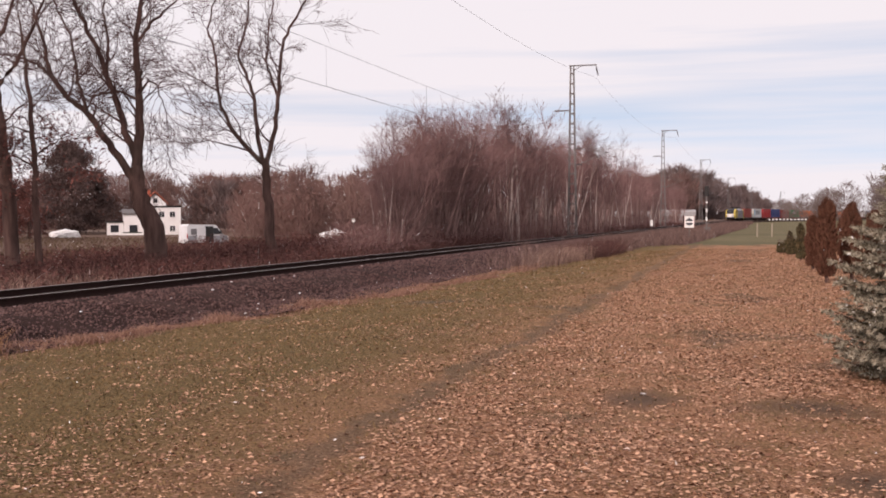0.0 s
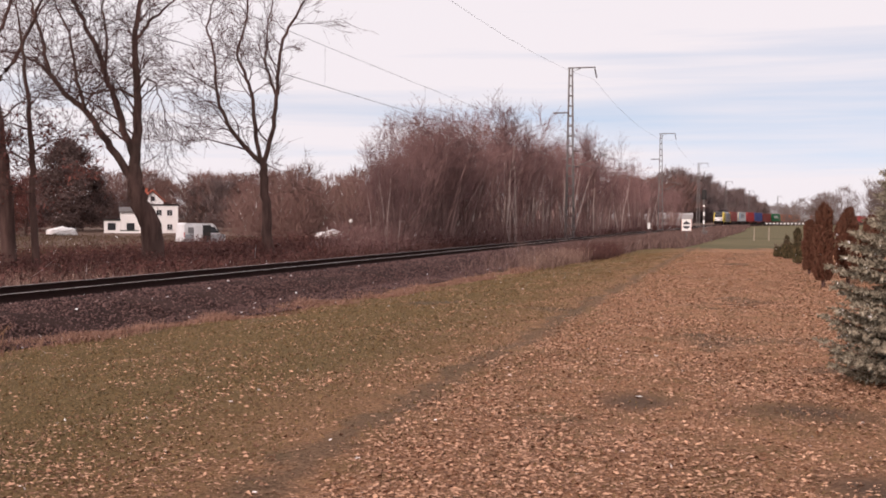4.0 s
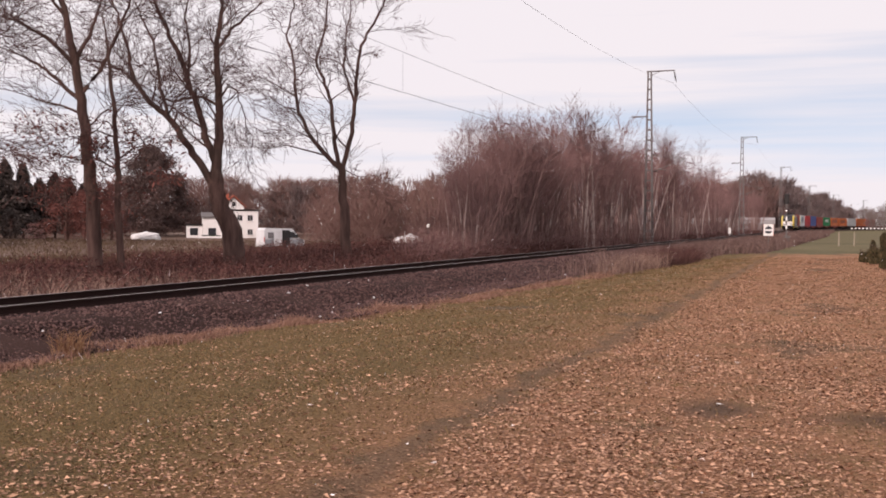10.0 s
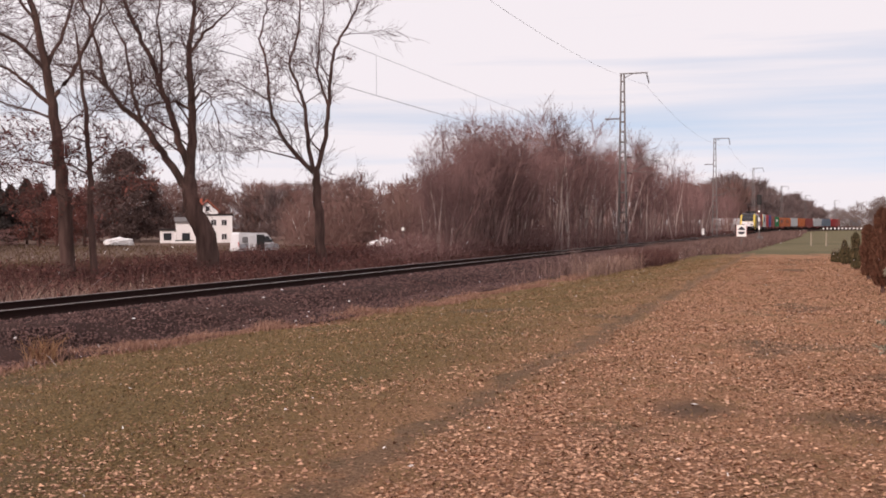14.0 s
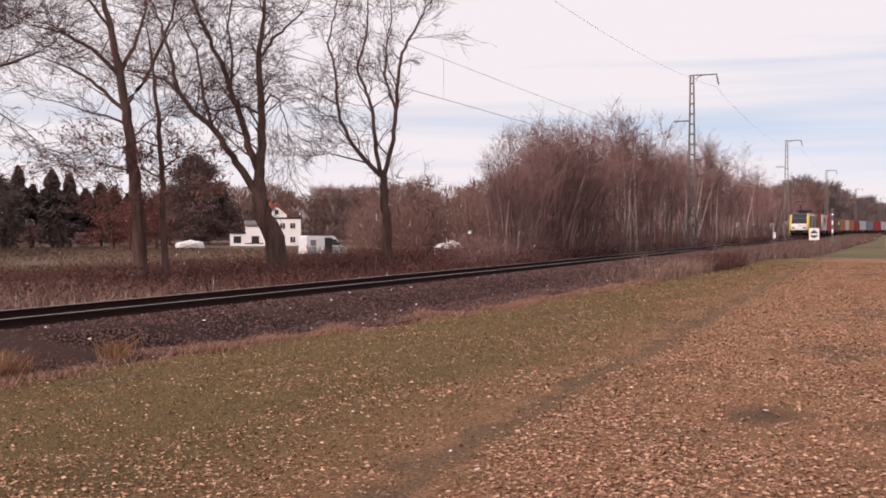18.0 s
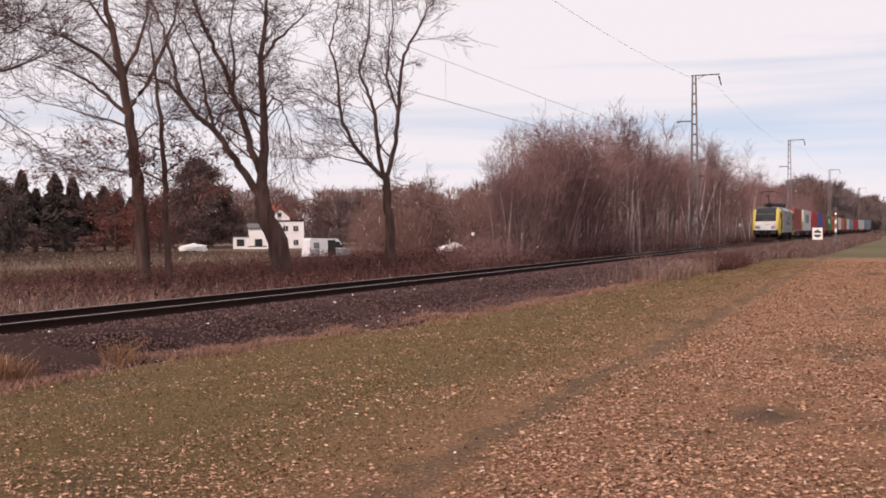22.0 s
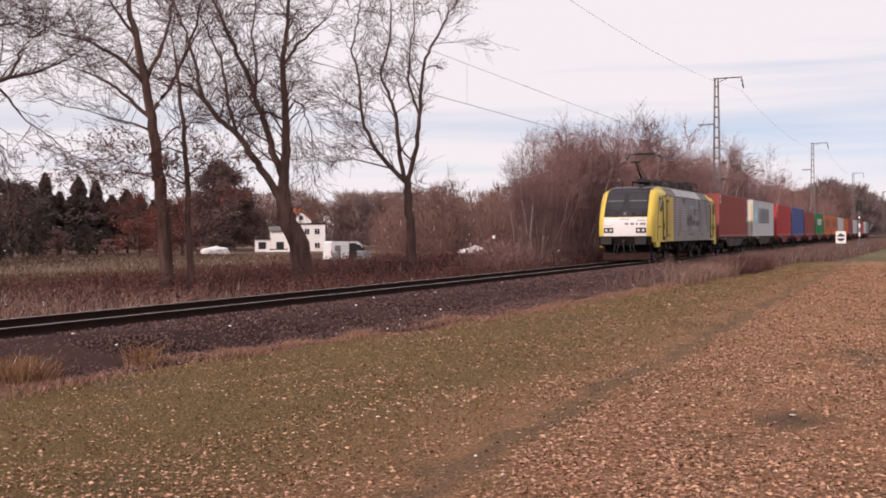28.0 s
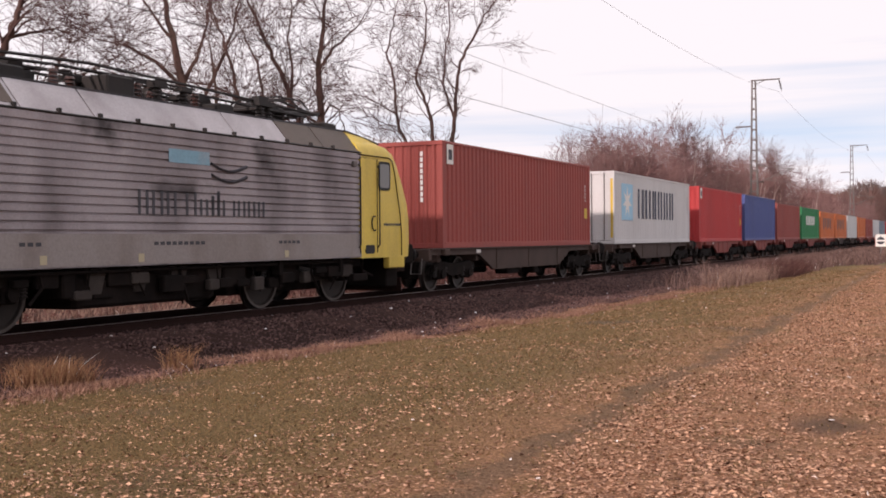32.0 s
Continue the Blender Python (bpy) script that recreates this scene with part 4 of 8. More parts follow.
def build_thicket():
    r = random.Random(77)
    fans = [shrub_template("thicket_tree", "bare many-stemmed spreading thicket tree beside the railway", "tree", 200 + k, 9.6, (9, 8, 8)[k], (0.62, 0.48, 0.40)[k], M_THICKET, (0, 1, 0)[k]) for k in range(3)]
    upright = [shrub_template("thicket_tree", "bare slender thicket trees with pale stems beside the railway", "tree", 210 + k, 9.6, (5, 4, 5, 4)[k], (0.22, 0.14, 0.26, 0.10)[k], M_THICKET, (3, 4, 1, 2)[k]) for k in range(4)]
    fresh = {o.name for o in fans + upright}
    # outline of the wood as seen from the lawn: degrees left of the line, height of its top over the eye per metre of distance
    rim = ((4.9, 0.030), (5.9, 0.044), (7.2, 0.060), (8.0, 0.070), (9.1, 0.081), (10.1, 0.090), (11.8, 0.096), (13.5, 0.113), (14.9, 0.110), (16.2, 0.105), (17.2, 0.100), (18.6, 0.096), (19.6, 0.084), (20.5, 0.067), (21.4, 0.047), (22.4, 0.041), (25.0, 0.028))
    places = []
    while len(places) < 108:
        deg = r.uniform(4.9, 20.2)
        front = 19.2 / (math.sin(radians(deg)) - SLANT * math.cos(radians(deg)))
        dist = front + (r.uniform(0, 1) ** 1.3) * (34 if deg < 12 else 24)
        x, y = -dist * math.sin(radians(deg)), dist * math.cos(radians(deg))
        if y < 262 and all((x - a) ** 2 + (y - b) ** 2 > 1.3 for a, b, _ in places):
            for (a, p), (b, q) in zip(rim, rim[1:]):
                if a <= deg <= b:
                    places.append((x, y, (EYE_Z + 0.5 + dist * (p + (q - p) * (deg - a) / (b - a))) * (1.0 if dist < front + 7 else 0.80)))
    for k, (x, y, h) in enumerate(places):
        q = h / 9.3 * r.uniform(0.80, 1.05)
        m = pose(x, y, float(ground_z(x, y)), 0, 0, r.uniform(0, 360))
        broad = r.random() < (0.70 if 14.5 < math.degrees(math.atan2(-x, y)) < 19.0 else 0.28)
        kinds = fans if broad else (upright[2:] if y > 120 else upright)
        src = kinds[k % len(kinds)]
        if src.name in fresh:
            fresh.discard(src.name)
            o = src
            o.matrix_basis = m
        else:
            o = copy_thing(src, m)
        o.scale = (q, q, q)
    rr = rng_of(90)
    joined("undergrowth", "dense brown undergrowth below the thicket", [(bare_crown_arrays(rr, rr.uniform(1.4, 3.6), rr.uniform(1.4, 2.2), 270), (x + rr.normal(0, 1), y + rr.normal(0, 1.5), float(ground_z(x, y)))) for x, y, _ in places], M_UNDERWOOD, "undergrowth")
    lots = []
    for k in range(110):
        a = rr.uniform(5.5, 22.5)
        d = 18.6 / (math.sin(radians(a)) - SLANT * math.cos(radians(a))) * rr.uniform(0.97, 1.06)
        h = rr.uniform(0.9, 2.0)
        lots.append((bare_crown_arrays(rr, h, rr.uniform(1.1, 1.9), 210), at_angle(a, d)))
    joined("scrub", "low maroon scrub along the front of the thicket", lots, M_SCRUB, "scrub")
    # low brushwood between the line and the trees
    dens = lambda x, y: np.clip(0.25 + 0.75 * patchy(x, y, 0.6), 0, 1) * (0.22 + 0.78 * smoothstep(22, 36, y - 0.25 * (x + 25)))
    P = np.concatenate([field_points(30000, -32.5, -17.7, 14, 75, 41, dens, 1.25), field_points(9000, -32, -17.7, 75, 260, 42, dens)])
    P = off_track(P)
    blades("brushwood", "reddish brown bramble and dead weeds beyond the track", "brushwood", P, 0.82 * (0.65 + 0.35 * smoothstep(30, 55, P[:, 1])), 0.010 * (1 + P[:, 1] / 80), 1.6, M_BRAMBLE, 43, 0.6)
    P = np.concatenate([field_points(120000, -33, -17.7, 14, 78, 44, dens, 1.25), field_points(26000, -32, -17.7, 75, 260, 45, dens)])
    P = off_track(P)
    rr = rng_of(46)
    P[:, 2] += (0.45 + 0.75 * patchy(P[:, 0], P[:, 1], 0.9, 4.0)) * (0.6 + 0.4 * smoothstep(30, 55, P[:, 1])) * rr.uniform(0, 1, len(P)) ** 1.1
    scatter_pieces("bramble_leaves", "withered reddish leaves of the brambles", "leaves", P, rr.uniform(0.018, 0.048, len(P)) * (0.9 + P[:, 1] / 90), M_BRAMBLELEAF, None, 47, "flake", 0.0)
    dens = lambda x, y: np.clip(0.2 + patchy(x, y, 0.7, 3.0), 0, 1) * (0.25 + 0.75 * smoothstep(40, 24, y))
    P = field_points(42000, -31, -17.6, 8, 60, 48, dens, 1.1)
    blades("withered_grass", "withered brown grass on the far side of the track", "grass", P, 0.26, 0.007 * (1 + P[:, 1] / 60), 1.2, M_WEED, 49)
    # low dead weeds on the field
    dens = lambda x, y: np.clip(0.35 + 0.8 * patchy(x, y, 0.3, 2.0), 0, 1) * (0.45 + 0.55 * smoothstep(-70, -44, x))
    P = off_track(np.concatenate([field_points(34000, -62, -31.5, 20, 85, 150, dens), field_points(60000, -125, -34, 45, 150, 152, dens)]))
    blades("field_weeds", "low reddish brown dead weeds on the field", "weeds", P, 0.34, 0.012 * (1 + np.hypot(P[:, 0], P[:, 1]) / 70), 1.4, M_FIELDWEED, 151, 0.5)
    # rough yellow-green grass beyond the brambles
    dens = lambda x, y: np.clip(1.2 - np.abs(x + 35.0 + 0.66 * (y - 33.0)) / 1.6, 0, 1) * np.clip(0.3 + patchy(x, y, 0.5, 1.0), 0, 1)
    P = field_points(16000, -52, -32, 26, 56, 148, dens)
    blades("rough_grass", "strip of rough yellow-green grass on the field", "grass", P, 0.22, 0.014, 1.2, M_MEADOWGRASS, 149)
    # weeds on the near side of the line
    dens = lambda x, y: np.clip(1.15 - np.abs(x + 9.6) / 1.6, 0, 1) * smoothstep(37, 52, y)
    P = np.concatenate([field_points(9000, -11.4, -8.2, 38, 75, 51, dens), field_points(24000, -12.5, -5.8, 72, 200, 52), field_points(9000, -13.5, -7.5, 200, 300, 252)])
    blades("trackside_weeds", "tall dead reddish weeds on the near side of the track", "weeds", P, 0.30 + 0.65 * patchy(P[:, 0], P[:, 1], 0.8, 5.0), 0.010 * (1 + P[:, 1] / 90), 1.3, M_TRACKWEED, 53)
    P = np.repeat(P, 2, 0)
    rr = rng_of(58)
    P = P + rr.normal(0, 0.2, P.shape) * np.array([1, 1, 0])
    P[:, 2] += (0.25 + 0.6 * patchy(P[:, 0], P[:, 1], 0.8, 5.0)) * rr.uniform(0, 1, len(P)) ** 1.2
    scatter_pieces("weed_leaves", "withered reddish leaves among the trackside weeds", "leaves", P, rr.uniform(0.025, 0.05, len(P)) * (0.8 + P[:, 1] / 220), M_TRACKWEED, None, 59, "flake", 0.0)
    dens = lambda x, y: np.clip(1.2 - np.hypot((x + 9.0) / 0.9, (y - 48) / 6.0), 0, 1)
    P = field_points(20000, -11, -6.8, 40, 56, 54, dens)
    blades("tall_dry_grass", "clump of tall pale dry grass beside the ballast", "grass", P, 0.62, 0.007, 0.9, M_WEED, 55)
    dens = lambda x, y: np.clip(1.25 - np.hypot((x + 8.75) / 0.9, (y - 55) / 6.0), 0, 1)
    P = field_points(22000, -11, -6.8, 47, 63, 254, dens)
    blades("bramble_clump", "dark reddish bramble clump beside the ballast", "brambles", P, 0.75, 0.009, 1.5, M_BRAMBLE, 255, 0.6)
    dens = lambda x, y: np.clip(1.25 - np.minimum(np.hypot((x + 11.2) / 0.50, (y - 11.2) / 0.60), np.hypot((x + 10.8) / 0.2, (y - 13.4) / 0.25)), 0, 1)
    P = field_points(20000, -12, -10, 9.5, 14.5, 56, dens)
    blades("tall_dry_grass", "clump of tall rusty dry grass beside the ballast", "grass", P, 0.36, 0.0045, 1.3, M_RUSTGRASS, 57)



def conifer_arrays(r, h, w, n, size):
    """Sprays of a dark conifer as arrays."""
    t = r.uniform(0.06, 1, n) ** 0.75
    z = h * t
    rad = w * (1 - t) ** 0.8 * (0.55 + 0.45 * np.abs(np.sin(z * 5.3 / max(1, h) * 3))) * np.sqrt(r.uniform(0.15, 1, n))
    a = r.uniform(0, 2 * np.pi, n)
    C = np.stack([rad * np.cos(a), rad * np.sin(a), z - 0.12 * rad], -1)
    A = np.stack([np.cos(a), np.sin(a), -0.25 + 0.3 * r.normal(0, 1, n)], -1) + r.normal(0, 0.35, (n, 3))
    B = np.cross(A, r.normal(0, 1, (n, 3)))
    B /= np.linalg.norm(B, axis=1, keepdims=True) + 1e-9
    s = size * r.uniform(0.6, 1.4, (n, 1))
    V = np.stack([C - A * s, C - B * s * 0.4, C + A * s, C + B * s * 0.4], 1)
    return V.reshape(-1, 3), np.arange(n * 4).reshape(-1, 4)


def bare_crown_arrays(r, h, w, n):
    """A far bare crown: many thin slanting sticks that fill an uneven dome."""
    n = int(n * 1.7)
    z0 = h * r.uniform(0.05, 0.86, n)
    t = z0 / h
    lob = 0.72 + 0.28 * np.sin(3.1 * t * 6 + r.uniform(0, 6))
    rad = w * np.sqrt(r.uniform(0.0, 1, n)) * np.sqrt(np.clip(1.02 - (2 * np.abs(t - 0.42)) ** 2, 0.05, 1)) * lob
    a = r.uniform(0, 2 * np.pi, n)
    C = np.stack([rad * np.cos(a), rad * np.sin(a), z0], -1)
    ln = h * r.uniform(0.05, 0.15, n)
    D = np.stack([0.45 * np.cos(a), 0.45 * np.sin(a), np.ones(n)], -1) + r.normal(0, 0.42, (n, 3))
    D /= np.linalg.norm(D, axis=1, keepdims=True)
    B = np.cross(D, r.normal(0, 1, (n, 3)))
    B /= np.linalg.norm(B, axis=1, keepdims=True) + 1e-9
    wd = h * 0.0040 * r.uniform(0.5, 1.7, (n, 1))
    E = C + D * ln[:, None]
    V = np.stack([C - B * wd, C + B * wd, E + B * wd * 0.3, E - B * wd * 0.3], 1)
    return V.reshape(-1, 3), np.arange(n * 4).reshape(-1, 4)


def joined(name, label, lots, material, category="woods"):
    vs, fs, k = [], [], 0
    for (v, f), (x, y, z) in lots:
        vs.append(v + np.array([x, y, z]))
        fs.append(f + k)
        k += len(v)
    return tagged(new(name, array_mesh(name, np.concatenate(vs), np.concatenate(fs), material)), label, category, kind="stuff")


def at_angle(deg, dist):
    """A place on the ground at degrees to the left of the line's direction, as seen from the lawn."""
    x, y = -dist * math.sin(radians(deg)), dist * math.cos(radians(deg))
    return x, y, float(ground_z(x, y))


def build_far_woods():
    r = rng_of(300)
    bare, dull, grey = [], [], []
    # behind the field
    for k in range(180):
        deg = r.uniform(15, 54)
        dist = r.uniform(240, 275) if 26.5 < deg < 46 else r.uniform(195, 265)
        h = r.uniform(9.5, 14.5) * (0.8 if deg > 37 else 1.0)
        bare.append((bare_crown_arrays(r, h, h * 0.42, 470), at_angle(deg, dist)))
    for k in range(34):
        deg, dist = r.uniform(19.5, 27.0), r.uniform(150, 185)
        bare.append((bare_crown_arrays(r, r.uniform(6.5, 9.5) * (0.85 if deg > 24 else 1.0), 3.2, 520), at_angle(deg, dist)))
    for k in range(48):
        deg, h = r.uniform(7.0, 16.0), r.uniform(7.0, 10.5)
        bare.append((bare_crown_arrays(r, h, h * 0.5, 420), at_angle(deg, r.uniform(285, 320))))
    for deg, dist, h in ((31.9, 244, 9.5), (33.2, 244, 9.0), (27.8, 240, 12.0), (28.9, 244, 10.5), (24.6, 250, 10.0), (36.4, 230, 9.0)):
        dull.append((bare_crown_arrays(r, h, h * 0.36, 1500), at_angle(deg, dist)))
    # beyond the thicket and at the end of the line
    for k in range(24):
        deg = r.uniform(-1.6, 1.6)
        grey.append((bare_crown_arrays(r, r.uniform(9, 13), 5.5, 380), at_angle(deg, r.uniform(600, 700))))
    for k in range(75):
        deg = r.uniform(0.9, 7.5)
        dist = r.uniform(330, 430) if deg > 4.0 else r.uniform(530, 610)
        h = (8 + 1.35 * deg) * (1.0 if deg > 4.0 else 1.3) * r.uniform(0.8, 1.15)
        bare.append((bare_crown_arrays(r, h, h * 0.45, 620), at_angle(deg, dist)))
    for deg, dist, h in ((5.1, 350, 19), (4.5, 360, 17), (3.8, 370, 18), (3.3, 390, 16), (5.9, 340, 15), (2.5, 420, 14), (2.0, 440, 15), (1.4, 470, 13), (0.8, 500, 10)):
        dull.append((bare_crown_arrays(r, h, h * 0.40, 2200), at_angle(deg, dist)))
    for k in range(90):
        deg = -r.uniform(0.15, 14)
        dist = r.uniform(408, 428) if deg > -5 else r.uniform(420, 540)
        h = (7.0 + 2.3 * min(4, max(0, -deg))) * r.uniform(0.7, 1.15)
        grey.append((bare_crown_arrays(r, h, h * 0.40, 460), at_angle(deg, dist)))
    # round the rest of the place
    for k in range(60):
        deg = r.uniform(70, 330)
        bare.append((bare_crown_arrays(r, r.uniform(8, 12), 4.0, 160), at_angle(deg, r.uniform(150, 260))))
    joined("far_woods", "reddish brown bare woods behind the fields", bare, M_FARWOOD)
    # these two carry the haze of distance in their colour
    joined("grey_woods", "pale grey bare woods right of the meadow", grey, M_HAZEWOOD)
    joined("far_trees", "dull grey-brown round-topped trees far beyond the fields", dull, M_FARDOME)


build_thicket()
build_far_woods()

# ---- overhead line ----
MAST_X = TRACK_X - 3.2
MASTS_Y = (12.0, 102.0, 194.8, 307.0, 372.0, 410.0, 450.0)
MAST_SIZE = (1.0, 1.057, 1.126, 1.16, 0.95, 0.80, 0.72)
FEED_X, FEED_Z = -1.1, 12.45


def build_mast():
    mast = thing("catenary_mast", "grey steel lattice mast with a top arm beside the railway", "mast", (0, 0, 0), 0, "masts of the overhead line")
    z0, z1, H = -0.55, 14.45, 15.0
    half = lambda z: 0.40 - 0.23 * (z - z0) / H
    for sx in (-1, 1):
        for sy in (-1, 1):
            g = Geo()
            rows = []
            for z in (z0 - 0.4, 4.0, 9.0, z1):
                h = half(z)
                x, y = sx * h, sy * h
                rows.append([(x, y, z), (x - sx * 0.085, y, z), (x - sx * 0.085, y - sy * 0.014, z), (x - sx * 0.014, y - sy * 0.014, z), (x - sx * 0.014, y - sy * 0.085, z), (x, y - sy * 0.085, z)])
            g.loft(rows)
            part("leg", g, M_STEEL, mast)
    for k in range(17):
        z = z0 + 0.55 + k * 0.86
        h = half(z) + 0.006
        g = Geo()
        for a, b, c, d in ((-h, h, -h, -h + 0.012), (-h, h, h - 0.012, h), (-h, -h + 0.012, -h, h), (h - 0.012, h, -h, h)):
            g.box(a, b, c, d, z - 0.05, z + 0.05)
        part("rung", g, M_STEEL, mast)
    g = Geo().box(-0.55, 0.55, -0.55, 0.55, z0 - 0.5, z0 + 0.25, 0.04)
    part("footing", g, surface_concrete(), mast, "weathered concrete footing")
    g = Geo().tube([(-0.25, 0, z1 - 0.02), (2.12, 0, z1 - 0.02)], 0.055, 6)
    g.tube([(0.2, 0, z1 - 0.35), (0.9, 0, z1 - 0.04)], 0.03, 5)
    part("top_arm", g, M_STEEL, mast)
    g = Geo()
    p0, p1 = Vector((2.05, 0, z1 - 0.08)), Vector((2.25, 0, z1 - 1.0))
    g.tube([p0, p1], 0.025, 6)
    for k in range(7):
        q = p0.lerp(p1, 0.15 + 0.11 * k)
        g.disc(q, p1 - p0, 0.085, 0.05, 0.06, 10)
    part("insulator", g, M_INSUL, mast, "brown porcelain insulator string")
    g = Geo().tube([(-0.2, 0, 10.6), (-1.35, 0, 10.6)], 0.06, 6).box(-1.5, -1.15, -0.12, 0.12, 10.52, 10.64)
    part("side_bracket", g, M_STEEL, mast)
    g = Geo().tube([(0.28, 0, 7.35), (2.55, 0, 7.0), (3.2, 0, 6.95)], 0.035, 6).tube([(0.3, 0, 5.9), (3.0, 0, 6.95)], 0.035, 6).tube([(0.9, 0, 6.1), (3.5, 0, 5.85)], 0.022, 5).tube([(3.45, 0, 5.85), (3.2, 0, 5.57)], 0.015, 4)
    can = part("cantilever", g, M_STEEL, mast, "hinged cantilever holding the wires")
    for z in (7.33, 5.95):
        g = Geo()
        for k in range(5):
            g.disc((0.42 + 0.09 * k, 0, z - 0.01 * k), (1, 0, 0), 0.075, 0.045, 0.05, 10)
        part("insulator", g, M_INSUL, can)
    return mast


def surface_concrete():
    m = bpy.data.materials.get("concrete")
    return m or surface("concrete", (0.40, 0.37, 0.34), (0.16, 0.14, 0.12), 0.9, 0, 1.5, 25, 0.5, 0.3)


def wire(name, label, x, ys, height, sag, r, parts=26, sizes=None):
    w = thing(name, label, "wire")
    for j, (a, b) in enumerate(zip(ys, ys[1:])):
        p, q = (0.0, 0.0) if sizes is None else ((height - EYE_Z) * (sizes[j] - 1), (height - EYE_Z) * (sizes[j + 1] - 1))
        pts = [line_point(a + (b - a) * k / parts, x, height + p + (q - p) * k / parts - sag * 4 * (k / parts) * (1 - k / parts)) for k in range(parts + 1)]
        part("span", Geo().tube(pts, r, 4, False), M_WIRE, w)
    return w


def build_overhead_line():
    m = build_mast()
    for k, y in enumerate(MASTS_Y):
        if k == 0:
            m.matrix_basis = on_line(y, -3.2)
        else:
            q = MAST_SIZE[k]
            copy_thing(m, on_line(y, -3.2, EYE_Z * (1 - q)) @ Matrix.Scale(q, 4))
    ys = (-70.0,) + MASTS_Y
    wire("feeder_wire", "thin dark feeder wire hanging from the mast arms", FEED_X, ys, FEED_Z + 0.95, 1.55, 0.009, 26, (1.0,) + MAST_SIZE)
    wire("messenger_wire", "dark carrying wire of the overhead line", 0.0, ys, 7.30, 0.32, 0.008)
    contact = wire("contact_wire", "dark contact wire above the track", 0.0, ys, 5.76, 0.03, 0.010)
    for a, b in zip(ys, ys[1:]):
        for k in range(1, 8):
            t = k / 8
            y = a + (b - a) * t
            part("dropper", Geo().tube([line_point(y, 0, 5.75), line_point(y, 0, 7.30 - 0.32 * 4 * t * (1 - t))], 0.004, 3, False), M_WIRE, contact)


build_overhead_line()

# ---- train ----
NOSE_WAY = (1.29155e-06, -0.00013631, 0.0052362, -0.0809073, 0.157385, -5.06307, 355.111)


def train_nose(t):
    """Place of the locomotive's nose along the line: it gathers speed from 5 to about 12 m/s."""
    s, q = 0.0, min(t, 30.9)
    for c in NOSE_WAY:
        s = s * q + c
    return s - 12.3 * (t - q)


def paint(name, c, dirt=(0.09, 0.07, 0.06), amount=0.4, rough=0.45, stretch=(1, 1, 0.25)):
    return surface(name, c, dirt, rough, 0.0, 1.1, 26.0, amount, 0.05, stretch, 0.0, 0.2)


M_YELLOW = paint("loco_yellow", (0.70, 0.52, 0.095), (0.26, 0.17, 0.06), 0.7)
M_SILVER = paint("loco_silver", (0.349, 0.312, 0.328), (0.063, 0.047, 0.052), 0.95, 0.5, (1.164, 0.651, 0.266))


def smear(m, spots, c=(0.035, 0.028, 0.03)):
    """Soft soot smears on a vehicle's side: place along it, height, half widths."""
    nt = m.node_tree
    b = nt.nodes["Principled BSDF"]
    col = b.inputs["Base Color"].links[0].from_socket
    tc = nt.nodes.new("ShaderNodeTexCoord")
    no = noise_node(nt, 2.6, 5.0)
    for y, z, ry, rz in spots:
        mp = nt.nodes.new("ShaderNodeMapping")
        mp.inputs["Location"].default_value = (0, -y / ry, -z / rz)
        mp.inputs["Scale"].default_value = (0, 1 / ry, 1 / rz)
        nt.links.new(tc.outputs["Object"], mp.inputs[0])
        ln = nt.nodes.new("ShaderNodeVectorMath")
        ln.operation = "LENGTH"
        nt.links.new(mp.outputs[0], ln.inputs[0])
        ad = nt.nodes.new("ShaderNodeMath")
        ad.operation = "ADD"
        nt.links.new(ln.outputs["Value"], ad.inputs[0])
        nt.links.new(no.outputs["Fac"], ad.inputs[1])
        rg = ramp_node(nt, [(0.92, 0.92, 0.92), (0, 0, 0)], (0.5, 1.5))
        nt.links.new(ad.outputs[0], rg.inputs[0])
        col = mix_node(nt, col, c, rg.outputs[0])
    nt.links.new(col, b.inputs["Base Color"])


smear(M_SILVER, ((7.75, 3.35, 1.5, 1.0), (12.2, 3.1, 0.9, 1.3), (9.6, 2.3, 1.9, 0.45), (10.0, 1.2, 7.0, 0.5)))
M_SILVERLOW = paint("loco_grey_skirt", (0.27, 0.24, 0.232), (0.13, 0.09, 0.07), 0.7, 0.55)
M_ROOFSILVER = paint("loco_roof_silver", (0.45, 0.43, 0.45), (0.16, 0.13, 0.13), 0.5, 0.5)
M_WHITE = paint("loco_white", (0.74, 0.71, 0.70), (0.35, 0.3, 0.26), 0.3)
M_BLACKPAINT = paint("loco_dark_grey", (0.030, 0.027, 0.031), (0.06, 0.05, 0.05), 0.3, 0.4)
# grime, with the shade below the vehicles put into its near-black colour
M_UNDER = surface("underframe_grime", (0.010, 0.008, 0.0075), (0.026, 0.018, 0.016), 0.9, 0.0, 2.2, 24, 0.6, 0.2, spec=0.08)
M_WHEEL = surface("wheel_steel", (0.026, 0.021, 0.019), (0.04, 0.03, 0.026), 0.6, 0.4, 3, 20, 0.5, 0.1)
M_TREAD = surface("wheel_rim", (0.09, 0.078, 0.072), (0.08, 0.06, 0.05), 0.5, 0.5, 3, 20, 0.4, 0.0)
M_SIDEGLASS = plain("grey_side_glass", (0.20, 0.195, 0.20), 0.15)
M_GLASS = plain("dark_glass", (0.028, 0.029, 0.033), 0.12)
M_LOUVRE = surface("brown_louvre", (0.10, 0.075, 0.06), (0.05, 0.04, 0.035), 0.5, 0.1, 2, 40, 0.4, 0.2)
M_LAMP = plain("headlamp_glass", (0.60, 0.58, 0.55), 0.2, 0.0, 0.05)
